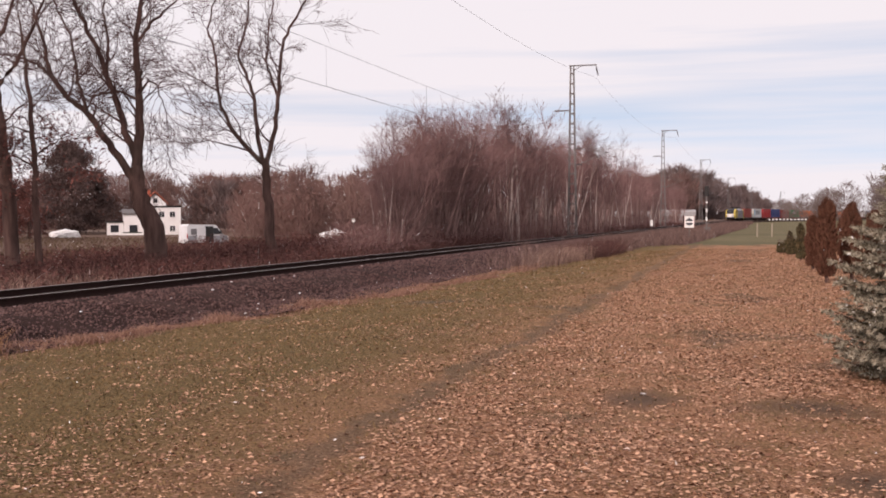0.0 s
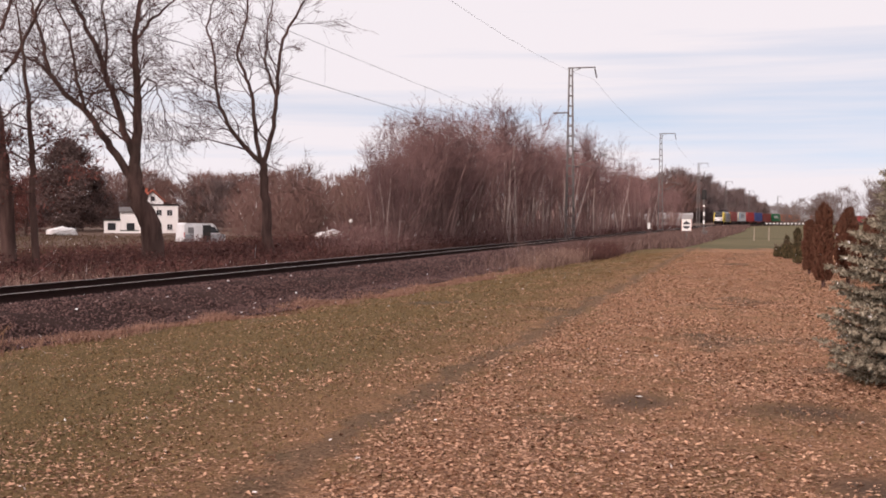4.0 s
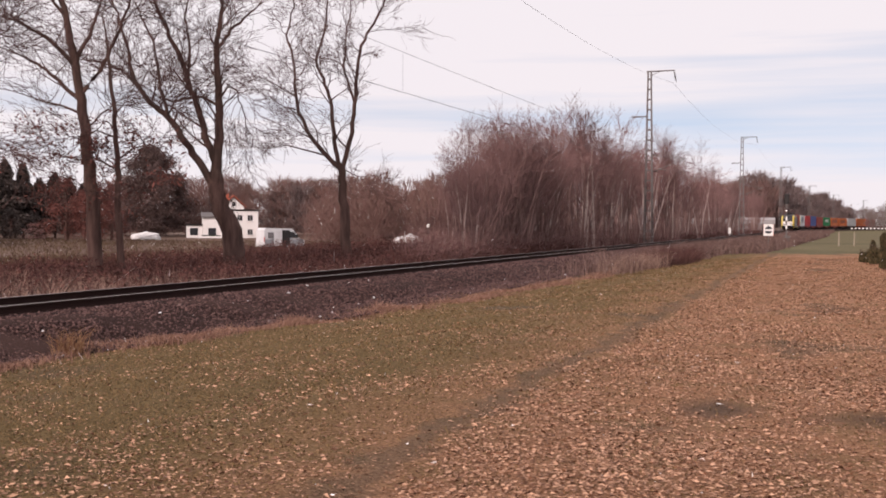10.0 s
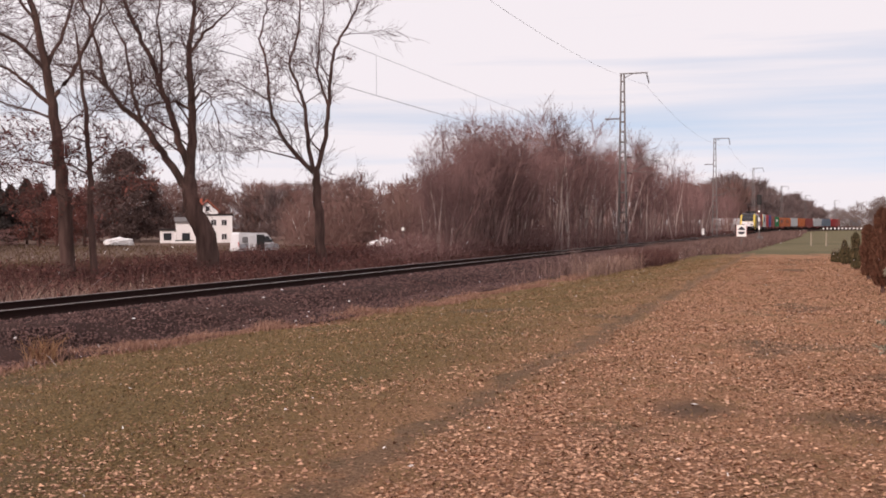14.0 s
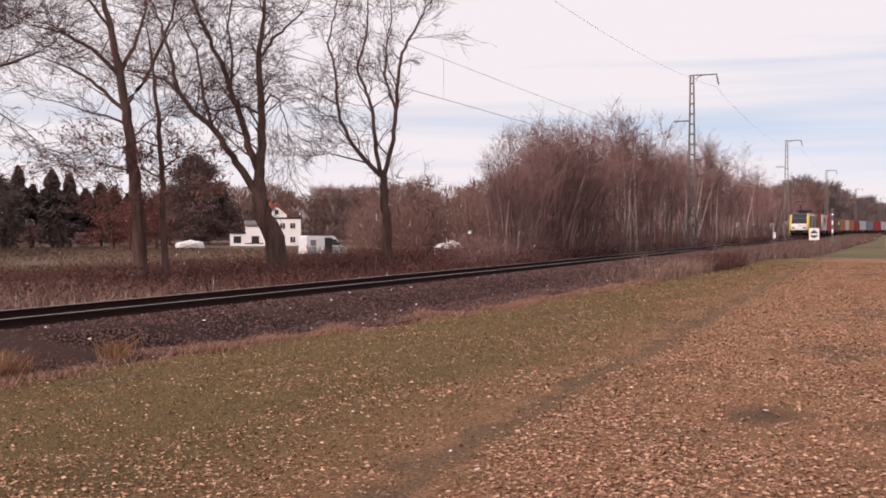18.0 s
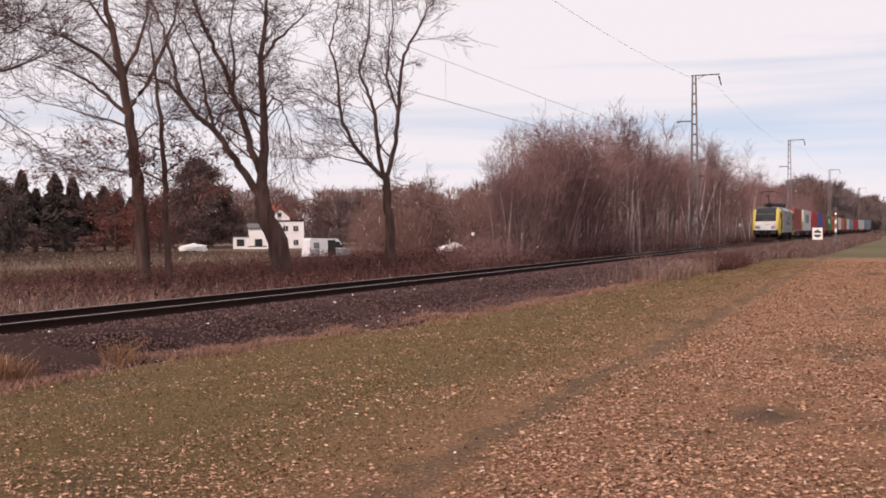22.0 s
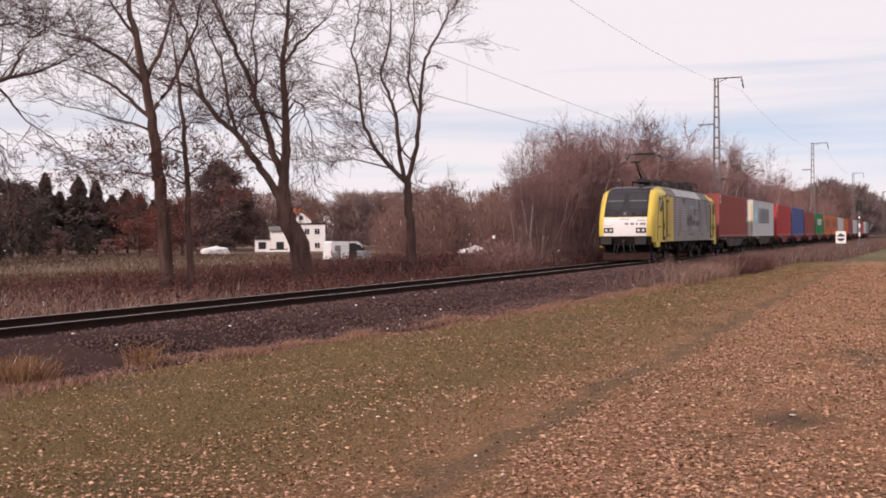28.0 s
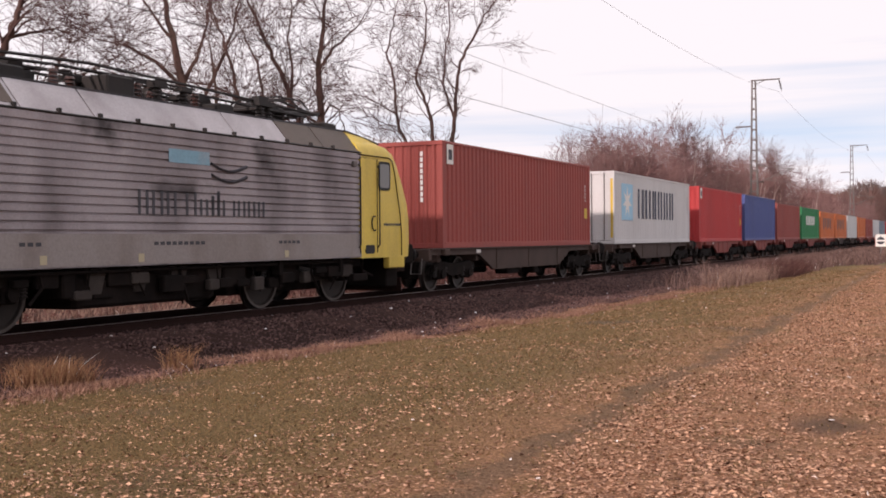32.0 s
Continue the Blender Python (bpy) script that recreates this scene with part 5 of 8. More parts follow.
M_PLOUGH = surface("rusty_plough", (0.040, 0.021, 0.018), (0.018, 0.011, 0.010), 0.9, 0.0, 2.0, 20, 0.6, 0.1, spec=0.08)
M_CABGLASS = plain("shaded_cab_glass", (0.11, 0.105, 0.10), 0.12)
M_INK = plain("dark_lettering", (0.035, 0.035, 0.045), 0.6)
M_CYAN = surface("faded_blue_panel", (0.20, 0.37, 0.47), (0.30, 0.29, 0.30), 0.6, 0, 2.5, 20, 0.9, 0.0)
M_DUSTY = surface("dusty_case", (0.055, 0.046, 0.042), (0.022, 0.017, 0.016), 0.8, 0.0, 2.5, 20, 0.6, 0.1, spec=0.1)
M_CREAM = plain("cream_mark", (0.42, 0.36, 0.24), 0.7)
M_RUBBER = plain("black_rubber", (0.02, 0.02, 0.02), 0.8)

LOCO_LEN = 18.85
SIDE_END = LOCO_LEN - 2.80
NOSE = [(0.98, 0.05), (1.40, 0.0), (1.9, 0.02), (2.25, 0.10), (2.75, 0.36), (3.20, 0.64), (3.45, 0.82), (3.60, 1.02), (3.68, 1.35)]


def nose_y(z):
    for (a, p), (b, q) in zip(NOSE, NOSE[1:]):
        if z <= b:
            return p + (q - p) * max(0, z - a) / (b - a)
    return NOSE[-1][1]


def face_y(x, z):
    return nose_y(z) - 0.05 + 0.13 * (abs(x) / 1.22) ** 2


def loco_cab(body, flip):
    """One driver's cab; flip turns it to the rear end."""
    T = (lambda p: (-p[0], LOCO_LEN - p[1], p[2])) if flip else (lambda p: p)

    def slab(name, z0, z1, x0a, x1a, x0b, x1b, off, material, label="", nz=5, nx=4, under=None, thick=0.03, zs=None):
        g = Geo()
        rows = []
        for side in (0, 1):
            grid = []
            for i in range(nz + 1):
                t = i / nz
                z = z0 + (z1 - z0) * t
                xa, xb = x0a + (x0b - x0a) * t, x1a + (x1b - x1a) * t
                if zs:
                    z = zs[i]
                grid.append([T((xa + (xb - xa) * j / nx, face_y(xa + (xb - xa) * j / nx, z) - off + side * thick, z)) for j in range(nx + 1)])
            rows.append(grid)
        vs = [p for grid in rows for r in grid for p in r]
        n, m = nx + 1, (nx + 1) * (nz + 1)
        fs = []
        for i in range(nz):
            for j in range(nx):
                a = i * n + j
                fs.append((a, a + 1, a + 1 + n, a + n))
                fs.append((m + a, m + a + n, m + a + 1 + n, m + a + 1))
        for i in range(nz):
            for a, b in ((i * n, i * n + n), (i * n + n + nx, i * n + nx)):
                fs.append((a, b, b + m, a + m))
        for j in range(nx):
            for a, b in ((j + 1, j), (nz * n + j, nz * n + j + 1)):
                fs.append((a, b, b + m, a + m))
        return part(name, g.add(vs, fs), material, under or body, label)

    g = Geo()
    rows = []
    for z, yf in NOSE:
        k = 1.0 if z < 3.3 else (0.98 if z < 3.5 else (0.92 if z < 3.65 else 0.82))
        fr = [(-1.22, 0.08), (-0.6, -0.02), (0.0, -0.05), (0.6, -0.02), (1.22, 0.08)]
        ring = [(-1.47 * k, 2.86), (-1.47 * k, yf + 0.66), (-1.41 * k, yf + 0.32), (-1.32 * k, yf + 0.15)] + [(a * min(1, k + 0.03), yf + b) for a, b in fr] + [(1.32 * k, yf + 0.15), (1.41 * k, yf + 0.32), (1.47 * k, yf + 0.66), (1.47 * k, 2.86)]
        rows.append([T((a, b, z)) for a, b in ring])
    cab = part("cab", g.loft(rows), M_YELLOW, body, "yellow driver's cab", True)
    cab.data.set_sharp_from_angle(angle=radians(32))
    slab("nose_panel", 1.30, 2.24, -1.10, 1.10, -1.10, 1.10, 0.012, M_WHITE, "white nose panel", 4, 6, cab)
    slab("front_mask", 2.27, 3.68, -1.11, 1.11, -1.05, 1.05, 0.018, M_BLACKPAINT, "dark grey windscreen surround", 6, 8, cab, 0.03, (2.27, 2.75, 3.20, 3.45, 3.60, 3.65, 3.68))
    part("brow", Geo().loft([[T(q) for q in ((-1.10, y, z), (1.10, y, z), (1.10, y, z + 0.03), (-1.10, y, z + 0.03))] for y, z in ((1.26, 3.685), (1.6, 3.74), (2.86, 3.88))]), M_BLACKPAINT, cab, "dark grey cab roof")
    for s in (-1, 1):
        cowl = [[(s * 1.18, 1.45, 3.60), (s * 1.14, 1.45, 3.68), (s * 0.98, 1.45, 3.69), (s * 0.98, 1.45, 3.60)],
                [(s * 1.40, 2.05, 3.50), (s * 1.10, 2.05, 3.80), (s * 0.98, 2.05, 3.81), (s * 0.98, 2.05, 3.50)],
                [(s * 1.462, 2.84, 3.38), (s * 1.075, 2.84, 3.875), (s * 0.98, 2.84, 3.885), (s * 0.98, 2.84, 3.38)]]
        part("roof_cowl", Geo().loft([[T(p) for p in row] for row in cowl]), M_YELLOW, cab, "yellow sloping edge of the cab roof")
        a, b = (0.06, 1.06) if s > 0 else (-1.06, -0.06)
        c, d = (0.06, 0.99) if s > 0 else (-0.99, -0.06)
        slab("windscreen", 2.62, 3.42, a, b, c, d, 0.034, M_GLASS, "dark windscreen pane", 4, 4, cab)
        slab("sun_blind", 3.06, 3.11, a + 0.06, b - 0.06, a + 0.06, b - 0.06, 0.042, M_STEEL, "", 1, 4, cab, 0.01)
        # wiper
        w = Geo()
        w.tube([T((s * 0.28, face_y(0.3, 2.5) - 0.05, 2.48)), T((s * 0.12, face_y(0.12, 3.0) - 0.06, 3.0)), T((s * 0.10, face_y(0.1, 3.3) - 0.05, 3.30))], 0.014, 5)
        part("wiper", w, M_RUBBER, cab)
        # headlamp cluster
        slab("lamp_housing", 1.46, 1.72, s * 1.08 if s < 0 else 0.58, -0.58 if s < 0 else 1.08, s * 1.08 if s < 0 else 0.58, -0.58 if s < 0 else 1.08, 0.022, M_BLACKPAINT, "dark headlamp housing", 2, 2, cab)
        for i, x in enumerate((0.71, 0.94)):
            q = Geo()
            y = face_y(x, 1.59) - 0.035
            q.disc(T((s * x, y, 1.59)), (0, 1, 0), 0.07, 0.07, 0.03, 16)
            part("headlamp", q, M_LAMP if i == 1 or not flip else M_STEEL, cab, "round headlamp")
        # grab handles and steps on the front
        q = Geo()
        q.tube([T((s * 0.35, face_y(0.35, 2.3) - 0.05, 2.30)), T((s * 0.9, face_y(0.9, 2.3) - 0.05, 2.33))], 0.014, 5)
        part("grab_rail", q, M_DARKSTEEL, cab)
        for x in (0.42, 0.95):
            me = Geo()
            yy = face_y(x, 2.42) - 0.05
            me.box(s * x - 0.05, s * x + 0.05, yy - 0.02, yy + 0.04, 2.36, 2.50, 0.008)
            if flip:
                me.v = [T(p) for p in me.v]
            part("front_vent", me, M_RUBBER, cab)
        # side: window, door, handrails
        e = s * 1.47
        def rounded(y0, y1, z0, z1, rc, out):
            pts = []
            for cy, cz, a0 in ((y1 - rc, z1 - rc, 0), (y0 + rc, z1 - rc, 90), (y0 + rc, z0 + rc, 180), (y1 - rc, z0 + rc, 270)):
                pts += [(cy + rc * math.cos(radians(a0 + k * 30)), cz + rc * math.sin(radians(a0 + k * 30))) for k in range(4)]
            return Geo().loft([[T((x, y, z)) for y, z in pts] for x in (e - s * 0.02, e + s * out)])
        seal = part("window_seal", rounded(1.40, 1.98, 2.56, 3.24, 0.10, 0.012), M_RUBBER, cab, "black rubber window seal")
        part("cab_window", rounded(1.46, 1.92, 2.62, 3.18, 0.07, 0.018), M_CABGLASS, seal, "dark grey side window")
        q = Geo().box(min(e, e + s * 0.014), max(e, e + s * 0.014), 2.10, 2.84, 1.18, 3.26, 0.004)
        q.v = [T(p) for p in q.v]
        door = part("cab_door", q, M_YELLOW, cab, "yellow cab door")
        part("step_recess", rounded(2.20, 2.62, 1.08, 1.28, 0.05, 0.02), M_RUBBER, door, "black step recess")
        for y in (2.03, 2.92):
            q = Geo().tube([T((e, y, 1.22)), T((e + s * 0.06, y, 1.28)), T((e + s * 0.06, y, 3.05)), T((e, y, 3.12))], 0.016, 6)
            part("handrail", q, M_DARKSTEEL, door)
        q = Geo().tube([T((e + s * 0.02, 2.07, 1.10)), T((e + s * 0.02, 2.07, 3.28)), T((e + s * 0.02, 2.87, 3.28)), T((e + s * 0.02, 2.87, 1.10))], 0.012, 4)
        part("door_gap", q, M_UNDER, door)
        q = Geo().tube([T((e + s * 0.035, 2.24 + 0.12 * math.sin(k * 0.5), 1.78 - 0.17 * math.cos(k * 0.5))) for k in range(-1, 8)], 0.018, 5)
        part("door_handle", q, M_RUBBER, door, "black curved door handle")
        # gutter over the door and the seam behind the nose
        q = Geo().tube([T((e + s * 0.008, y, z)) for y, z in ((2.95, 3.34), (1.45, 3.34), (1.30, 3.27), (1.16, 2.95), (1.03, 2.45), (0.90, 2.0), (0.84, 1.5), (0.84, 1.02))], 0.013, 5)
        part("gutter", q, M_UNDER, cab, "dark gutter and panel seam")
        # skirt with the step under the cab
        q = Geo().box(min(s * 1.30, s * 1.468), max(s * 1.30, s * 1.468), 0.66, 1.46, 0.72, 1.0, 0.02)
        q.v = [T(p) for p in q.v]
        part("cab_skirt", q, M_YELLOW, cab, "yellow skirt below the cab")
        # mirror or camera pod
        q = Geo().box(min(e, e + s * 0.09), max(e, e + s * 0.09), 3.10, 3.24, 3.04, 3.17, 0.015)
        q.v = [T(p) for p in q.v]
        part("side_lamp", q, M_STEEL, cab)
        # small lettering on the cab side, unreadable
        for k in range(10):
            q = Geo().box(min(e, e + s * 0.006), max(e, e + s * 0.006), 0.90 + 0.085 * k, 0.96 + 0.085 * k, 1.73, 1.79)
            q.v = [T(p) for p in q.v]
            part("lettering_bar", q, M_INK, cab)
    q = Geo()
    q.disc(T((0, face_y(0, 2.42) - 0.05, 2.42)), (0, 1, 0), 0.075, 0.085, 0.06, 16)
    part("top_headlamp", q, M_SIDEGLASS, cab, "unlit middle headlamp")
    # number line on the nose: plain bars
    for k in range(11):
        if k in (2, 5, 7):
            continue
        slab("number_bar", 1.86, 1.97, 0.02 + 0.095 * k, 0.085 + 0.095 * k, 0.02 + 0.095 * k, 0.085 + 0.095 * k, 0.018, M_INK, "", 1, 1, cab, 0.01)
    for k in range(5):
        slab("lettering_bar", 1.80, 1.84, -1.08 + 0.09 * k, -1.02 + 0.09 * k, -1.08 + 0.09 * k, -1.02 + 0.09 * k, 0.018, M_SILVER, "", 1, 1, cab, 0.01)
    for k in range(7):
        slab("lettering_bar", 2.12, 2.17, -0.26 + 0.075 * k, -0.21 + 0.075 * k, -0.26 + 0.075 * k, -0.21 + 0.075 * k, 0.018, M_SILVER, "", 1, 1, cab, 0.01)
    for k in range(4):
        slab("lettering_bar", 2.05, 2.12, 0.62 + 0.11 * k, 0.70 + 0.11 * k, 0.62 + 0.11 * k, 0.70 + 0.11 * k, 0.018, M_SILVER, "", 1, 1, cab, 0.01)
    # buffer beam, buffers, coupling, plough
    q = Geo().box(-1.32, 1.32, -0.10, 0.42, 0.80, 1.29, 0.04)
    q.v = [T(p) for p in q.v]
    beam = part("buffer_beam", q, M_UNDER, body, "dark grimy buffer beam")
    for s in (-1, 1):
        q = Geo().disc(T((s * 0.875, -0.12, 1.06)), (0, 1, 0), 0.13, 0.13, 0.34, 14)
        part("buffer_stem", q, M_UNDER, beam)
        q = Geo().box(s * 0.875 - 0.30, s * 0.875 + 0.30, -0.36, -0.29, 0.86, 1.26, 0.03)
        q.v = [T(p) for p in q.v]
        part("buffer_plate", q, M_DARKSTEEL, beam)
        for k in range(2):
            x = s * (0.30 + 0.17 * k)
            q = Geo().tube([T((x, 0.0, 0.98)), T((x, -0.14, 0.80)), T((x + s * 0.05, -0.12, 0.55)), T((x + s * 0.12, 0.02, 0.50))], 0.028, 6)
            part("air_hose", q, M_RUBBER, beam)
    q = Geo().box(-0.09, 0.09, -0.25, 0.05, 0.98, 1.12, 0.02)
    q.tube([T((0, -0.2, 1.0)), T((0, -0.24, 0.75)), T((0, -0.16, 0.52))], 0.04, 6)
    q.v = [T(p) if i < 32 else p for i, p in enumerate(q.v)]
    part("coupling_hook", q, M_DARKSTEEL, beam)
    q = Geo().loft([[T(p) for p in r] for r in ([(-1.20, 0.30, 0.11), (0, -0.02, 0.11), (1.20, 0.30, 0.11), (1.20, 0.36, 0.11), (0, 0.06, 0.11), (-1.20, 0.36, 0.11)],
                                               [(-1.22, 0.38, 0.46), (0, 0.14, 0.46), (1.22, 0.38, 0.46), (1.22, 0.44, 0.46), (0, 0.22, 0.46), (-1.22, 0.44, 0.46)])])
    part("snow_plough", q, M_PLOUGH, beam, "dark snow plough above the rails")
    # added dark block behind the plough, keeps lit ground from showing through
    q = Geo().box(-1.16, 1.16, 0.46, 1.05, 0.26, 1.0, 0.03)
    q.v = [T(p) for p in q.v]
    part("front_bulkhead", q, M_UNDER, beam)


def side_profile(z0, z1):
    """Half outline of the ribbed side, from the sill up to the drip rail."""
    pts = [(1.47, z0), (1.47, 1.54)]
    n = 13
    pitch = (3.34 - 1.56) / n
    for k in range(n):
        z = 1.56 + k * pitch
        pts += [(1.435, z), (1.438, z + 0.024), (1.475, z + 0.038), (1.475, z + pitch - 0.006)]
    pts += [(1.47, z1)]
    return pts


def panto(loco, y, raised, face):
    """A single-arm pantograph on the roof; face is -1 where its knee points to the front."""
    base = Geo()
    c = y - face * 0.75
    for x in (-0.5, 0.5):
        base.tube([(x, c - 0.9, 4.18), (x, c + 0.9, 4.18)], 0.04, 6)
    for yy in (-0.9, 0.0, 0.9):
        base.tube([(-0.5, c + yy, 4.18), (0.5, c + yy, 4.18)], 0.04, 6)
    base.box(-0.22, 0.22, c - 0.85, c + 0.5, 4.10, 4.34, 0.04)
    pb = part("pantograph_base", base, M_DARKSTEEL, loco, "dark pantograph base on the roof")
    for x in (-0.5, 0.5):
        for yy in (-0.7, 0.7):
            q = Geo()
            for k in range(4):
                q.disc((x, c + yy, 3.91 + 0.07 * k), (0, 0, 1), 0.085, 0.06, 0.05, 10)
            part("insulator", q, M_INSUL, pb)
    foot = Vector((0, y - face * 0.10, 4.26))
    if raised:
        knee, head = Vector((0, y + face * 1.30, 5.15)), Vector((0, y - face * 0.55, 5.64))
    else:
        knee, head = Vector((0, y + face * 1.15, 4.36)), Vector((0, y - face * 0.65, 4.46))
    q = Geo().tube([foot, knee], [0.06, 0.045], 7)
    q.tube([foot + Vector((0.18, -face * 0.2, 0)), knee + Vector((0.12, 0, -0.05))], 0.02, 5)
    part("lower_arm", q, M_DARKSTEEL, pb)
    q = Geo()
    q.tube([knee + Vector((-0.08, 0, 0)), head + Vector((-0.35, 0, 0))], 0.026, 5).tube([knee + Vector((0.08, 0, 0)), head + Vector((0.35, 0, 0))], 0.026, 5)
    q.tube([knee + Vector((-0.25, 0, 0)), knee + Vector((0.25, 0, 0))], 0.04, 6)
    part("upper_arm", q, M_DARKSTEEL, pb)
    q = Geo()
    for dy in (-0.19, 0.19):
        q.tube([head + Vector((-0.97, dy, -0.22)), head + Vector((-0.78, dy, -0.02)), head + Vector((-0.5, dy, 0.06)), head + Vector((0.5, dy, 0.06)), head + Vector((0.78, dy, -0.02)), head + Vector((0.97, dy, -0.22))], 0.022, 5)
    for x in (-0.5, 0.5):
        q.tube([head + Vector((x, -0.19, 0.04)), head + Vector((x, 0.19, 0.04))], 0.018, 5)
    q.tube([head + Vector((-0.5, 0, 0.0)), head + Vector((0.5, 0, 0.0))], 0.022, 5)
    part("contact_head", q, M_DARKSTEEL, pb, "dark contact strip head")


def wheelset(parent, y, r, gauge=0.7535, width=0.13):
    g = Geo()
    g.tube([(-0.95, 0, 0), (0.95, 0, 0)], 0.085, 10)
    for s in (-1, 1):
        x = s * gauge
        prof = [(x - s * 0.075, r + 0.028), (x - s * 0.045, r + 0.026), (x - s * 0.03, r), (x + s * 0.065, r - 0.004), (x + s * 0.065, r - 0.075), (x + s * 0.03, r - 0.10), (x + s * 0.02, 0.2), (x + s * 0.08, 0.18), (x + s * 0.08, 0.0)]
        n = 24
        rows = []
        for a in range(n):
            c, d = math.cos(2 * math.pi * a / n), math.sin(2 * math.pi * a / n)
            rows.append([(p, q * c, q * d) for p, q in prof])
        rows.append(rows[0])
        g.loft(rows, False, False)
    ws = part("wheelset", g, M_WHEEL, parent, "steel wheels on an axle")
    ws.matrix_basis = pose(0, y, r)
    for s in (-1, 1):
        q = Geo()
        n = 24
        x = s * (gauge + 0.0665)
        rows = [[(x, (r - 0.008) * math.cos(2 * math.pi * a / n), (r - 0.008) * math.sin(2 * math.pi * a / n)), (x, (r - 0.06) * math.cos(2 * math.pi * a / n), (r - 0.06) * math.sin(2 * math.pi * a / n))] for a in range(n)]
        rows.append(rows[0])
        q.loft(rows, False, False)
        q.v = q.v + [(p[0] + s * 0.003, p[1], p[2]) for p in q.v]
        part("rim", q, M_TREAD, ws, "bright worn wheel rim")
    return ws


def bogie(parent, yc, wb, r, heavy):
    h = wb / 2
    for s in (-1, 1):
        x = s * 1.06
        g = Geo()
        z = r + 0.18
        if heavy:
            g.loft([[(x - 0.09, y, a), (x + 0.09, y, a), (x + 0.09, y, b), (x - 0.09, y, b)] for y, a, b in
                    ((yc - h - 0.65, z - 0.02, z + 0.18), (yc - h, z, z + 0.22), (yc - h + 0.55, z - 0.22, z + 0.12), (yc, z - 0.30, z + 0.05), (yc + h - 0.55, z - 0.22, z + 0.12), (yc + h, z, z + 0.22), (yc + h + 0.65, z - 0.02, z + 0.18))])
        else:
            g.loft([[(x - 0.07, y, a), (x + 0.07, y, a), (x + 0.07, y, b), (x - 0.07, y, b)] for y, a, b in
                    ((yc - h - 0.42, z - 0.10, z + 0.08), (yc - h, z - 0.02, z + 0.16), (yc - 0.30, z - 0.24, z + 0.10), (yc + 0.30, z - 0.24, z + 0.10), (yc + h, z - 0.02, z + 0.16), (yc + h + 0.42, z - 0.10, z + 0.08))])
        fr = part("bogie_frame", g, M_UNDER, parent, "grimy bogie side frame")
        for yy in (-h, h):
            q = Geo().box(x - s * 0.04 - 0.12, x - s * 0.04 + 0.12, yc + yy - 0.16, yc + yy + 0.16, r - 0.15, r + 0.17, 0.03)
            q.disc((x + s * 0.12, yc + yy, r), (1, 0, 0), 0.12, 0.12, 0.06, 12)
            part("axle_box", q, M_UNDER, fr)
            for k in (-0.30, 0.30):
                q = Geo()
                for i in range(5):
                    q.disc((x, yc + yy + k, r - 0.05 + 0.055 * i), (0, 0, 1), 0.085, 0.085, 0.03, 9)
                q.tube([(x, yc + yy + k, r - 0.1), (x, yc + yy + k, r + 0.22)], 0.045, 6)
                part("spring", q, M_DARKSTEEL, fr)
        if heavy:
            q = Geo().tube([(x + s * 0.1, yc - 0.6, z + 0.02), (x + s * 0.14, yc + 0.5, z - 0.18)], 0.05, 7)
            part("damper", q, M_DARKSTEEL, fr)
            for yy in (-h - 0.62, h + 0.62):
                q = Geo().tube([(s * 0.76, yc + yy, z), (s * 0.76, yc + yy * 0.96, 0.10)], 0.022, 5)
                part("sand_pipe", q, M_UNDER, fr)
    # added dark block between the wheels, stops light passing under the vehicle
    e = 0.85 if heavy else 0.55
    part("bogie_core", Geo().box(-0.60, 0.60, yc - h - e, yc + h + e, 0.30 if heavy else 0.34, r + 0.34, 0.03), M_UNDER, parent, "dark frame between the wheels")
    return [wheelset(parent, yc + yy, r) for yy in (-h, h)]


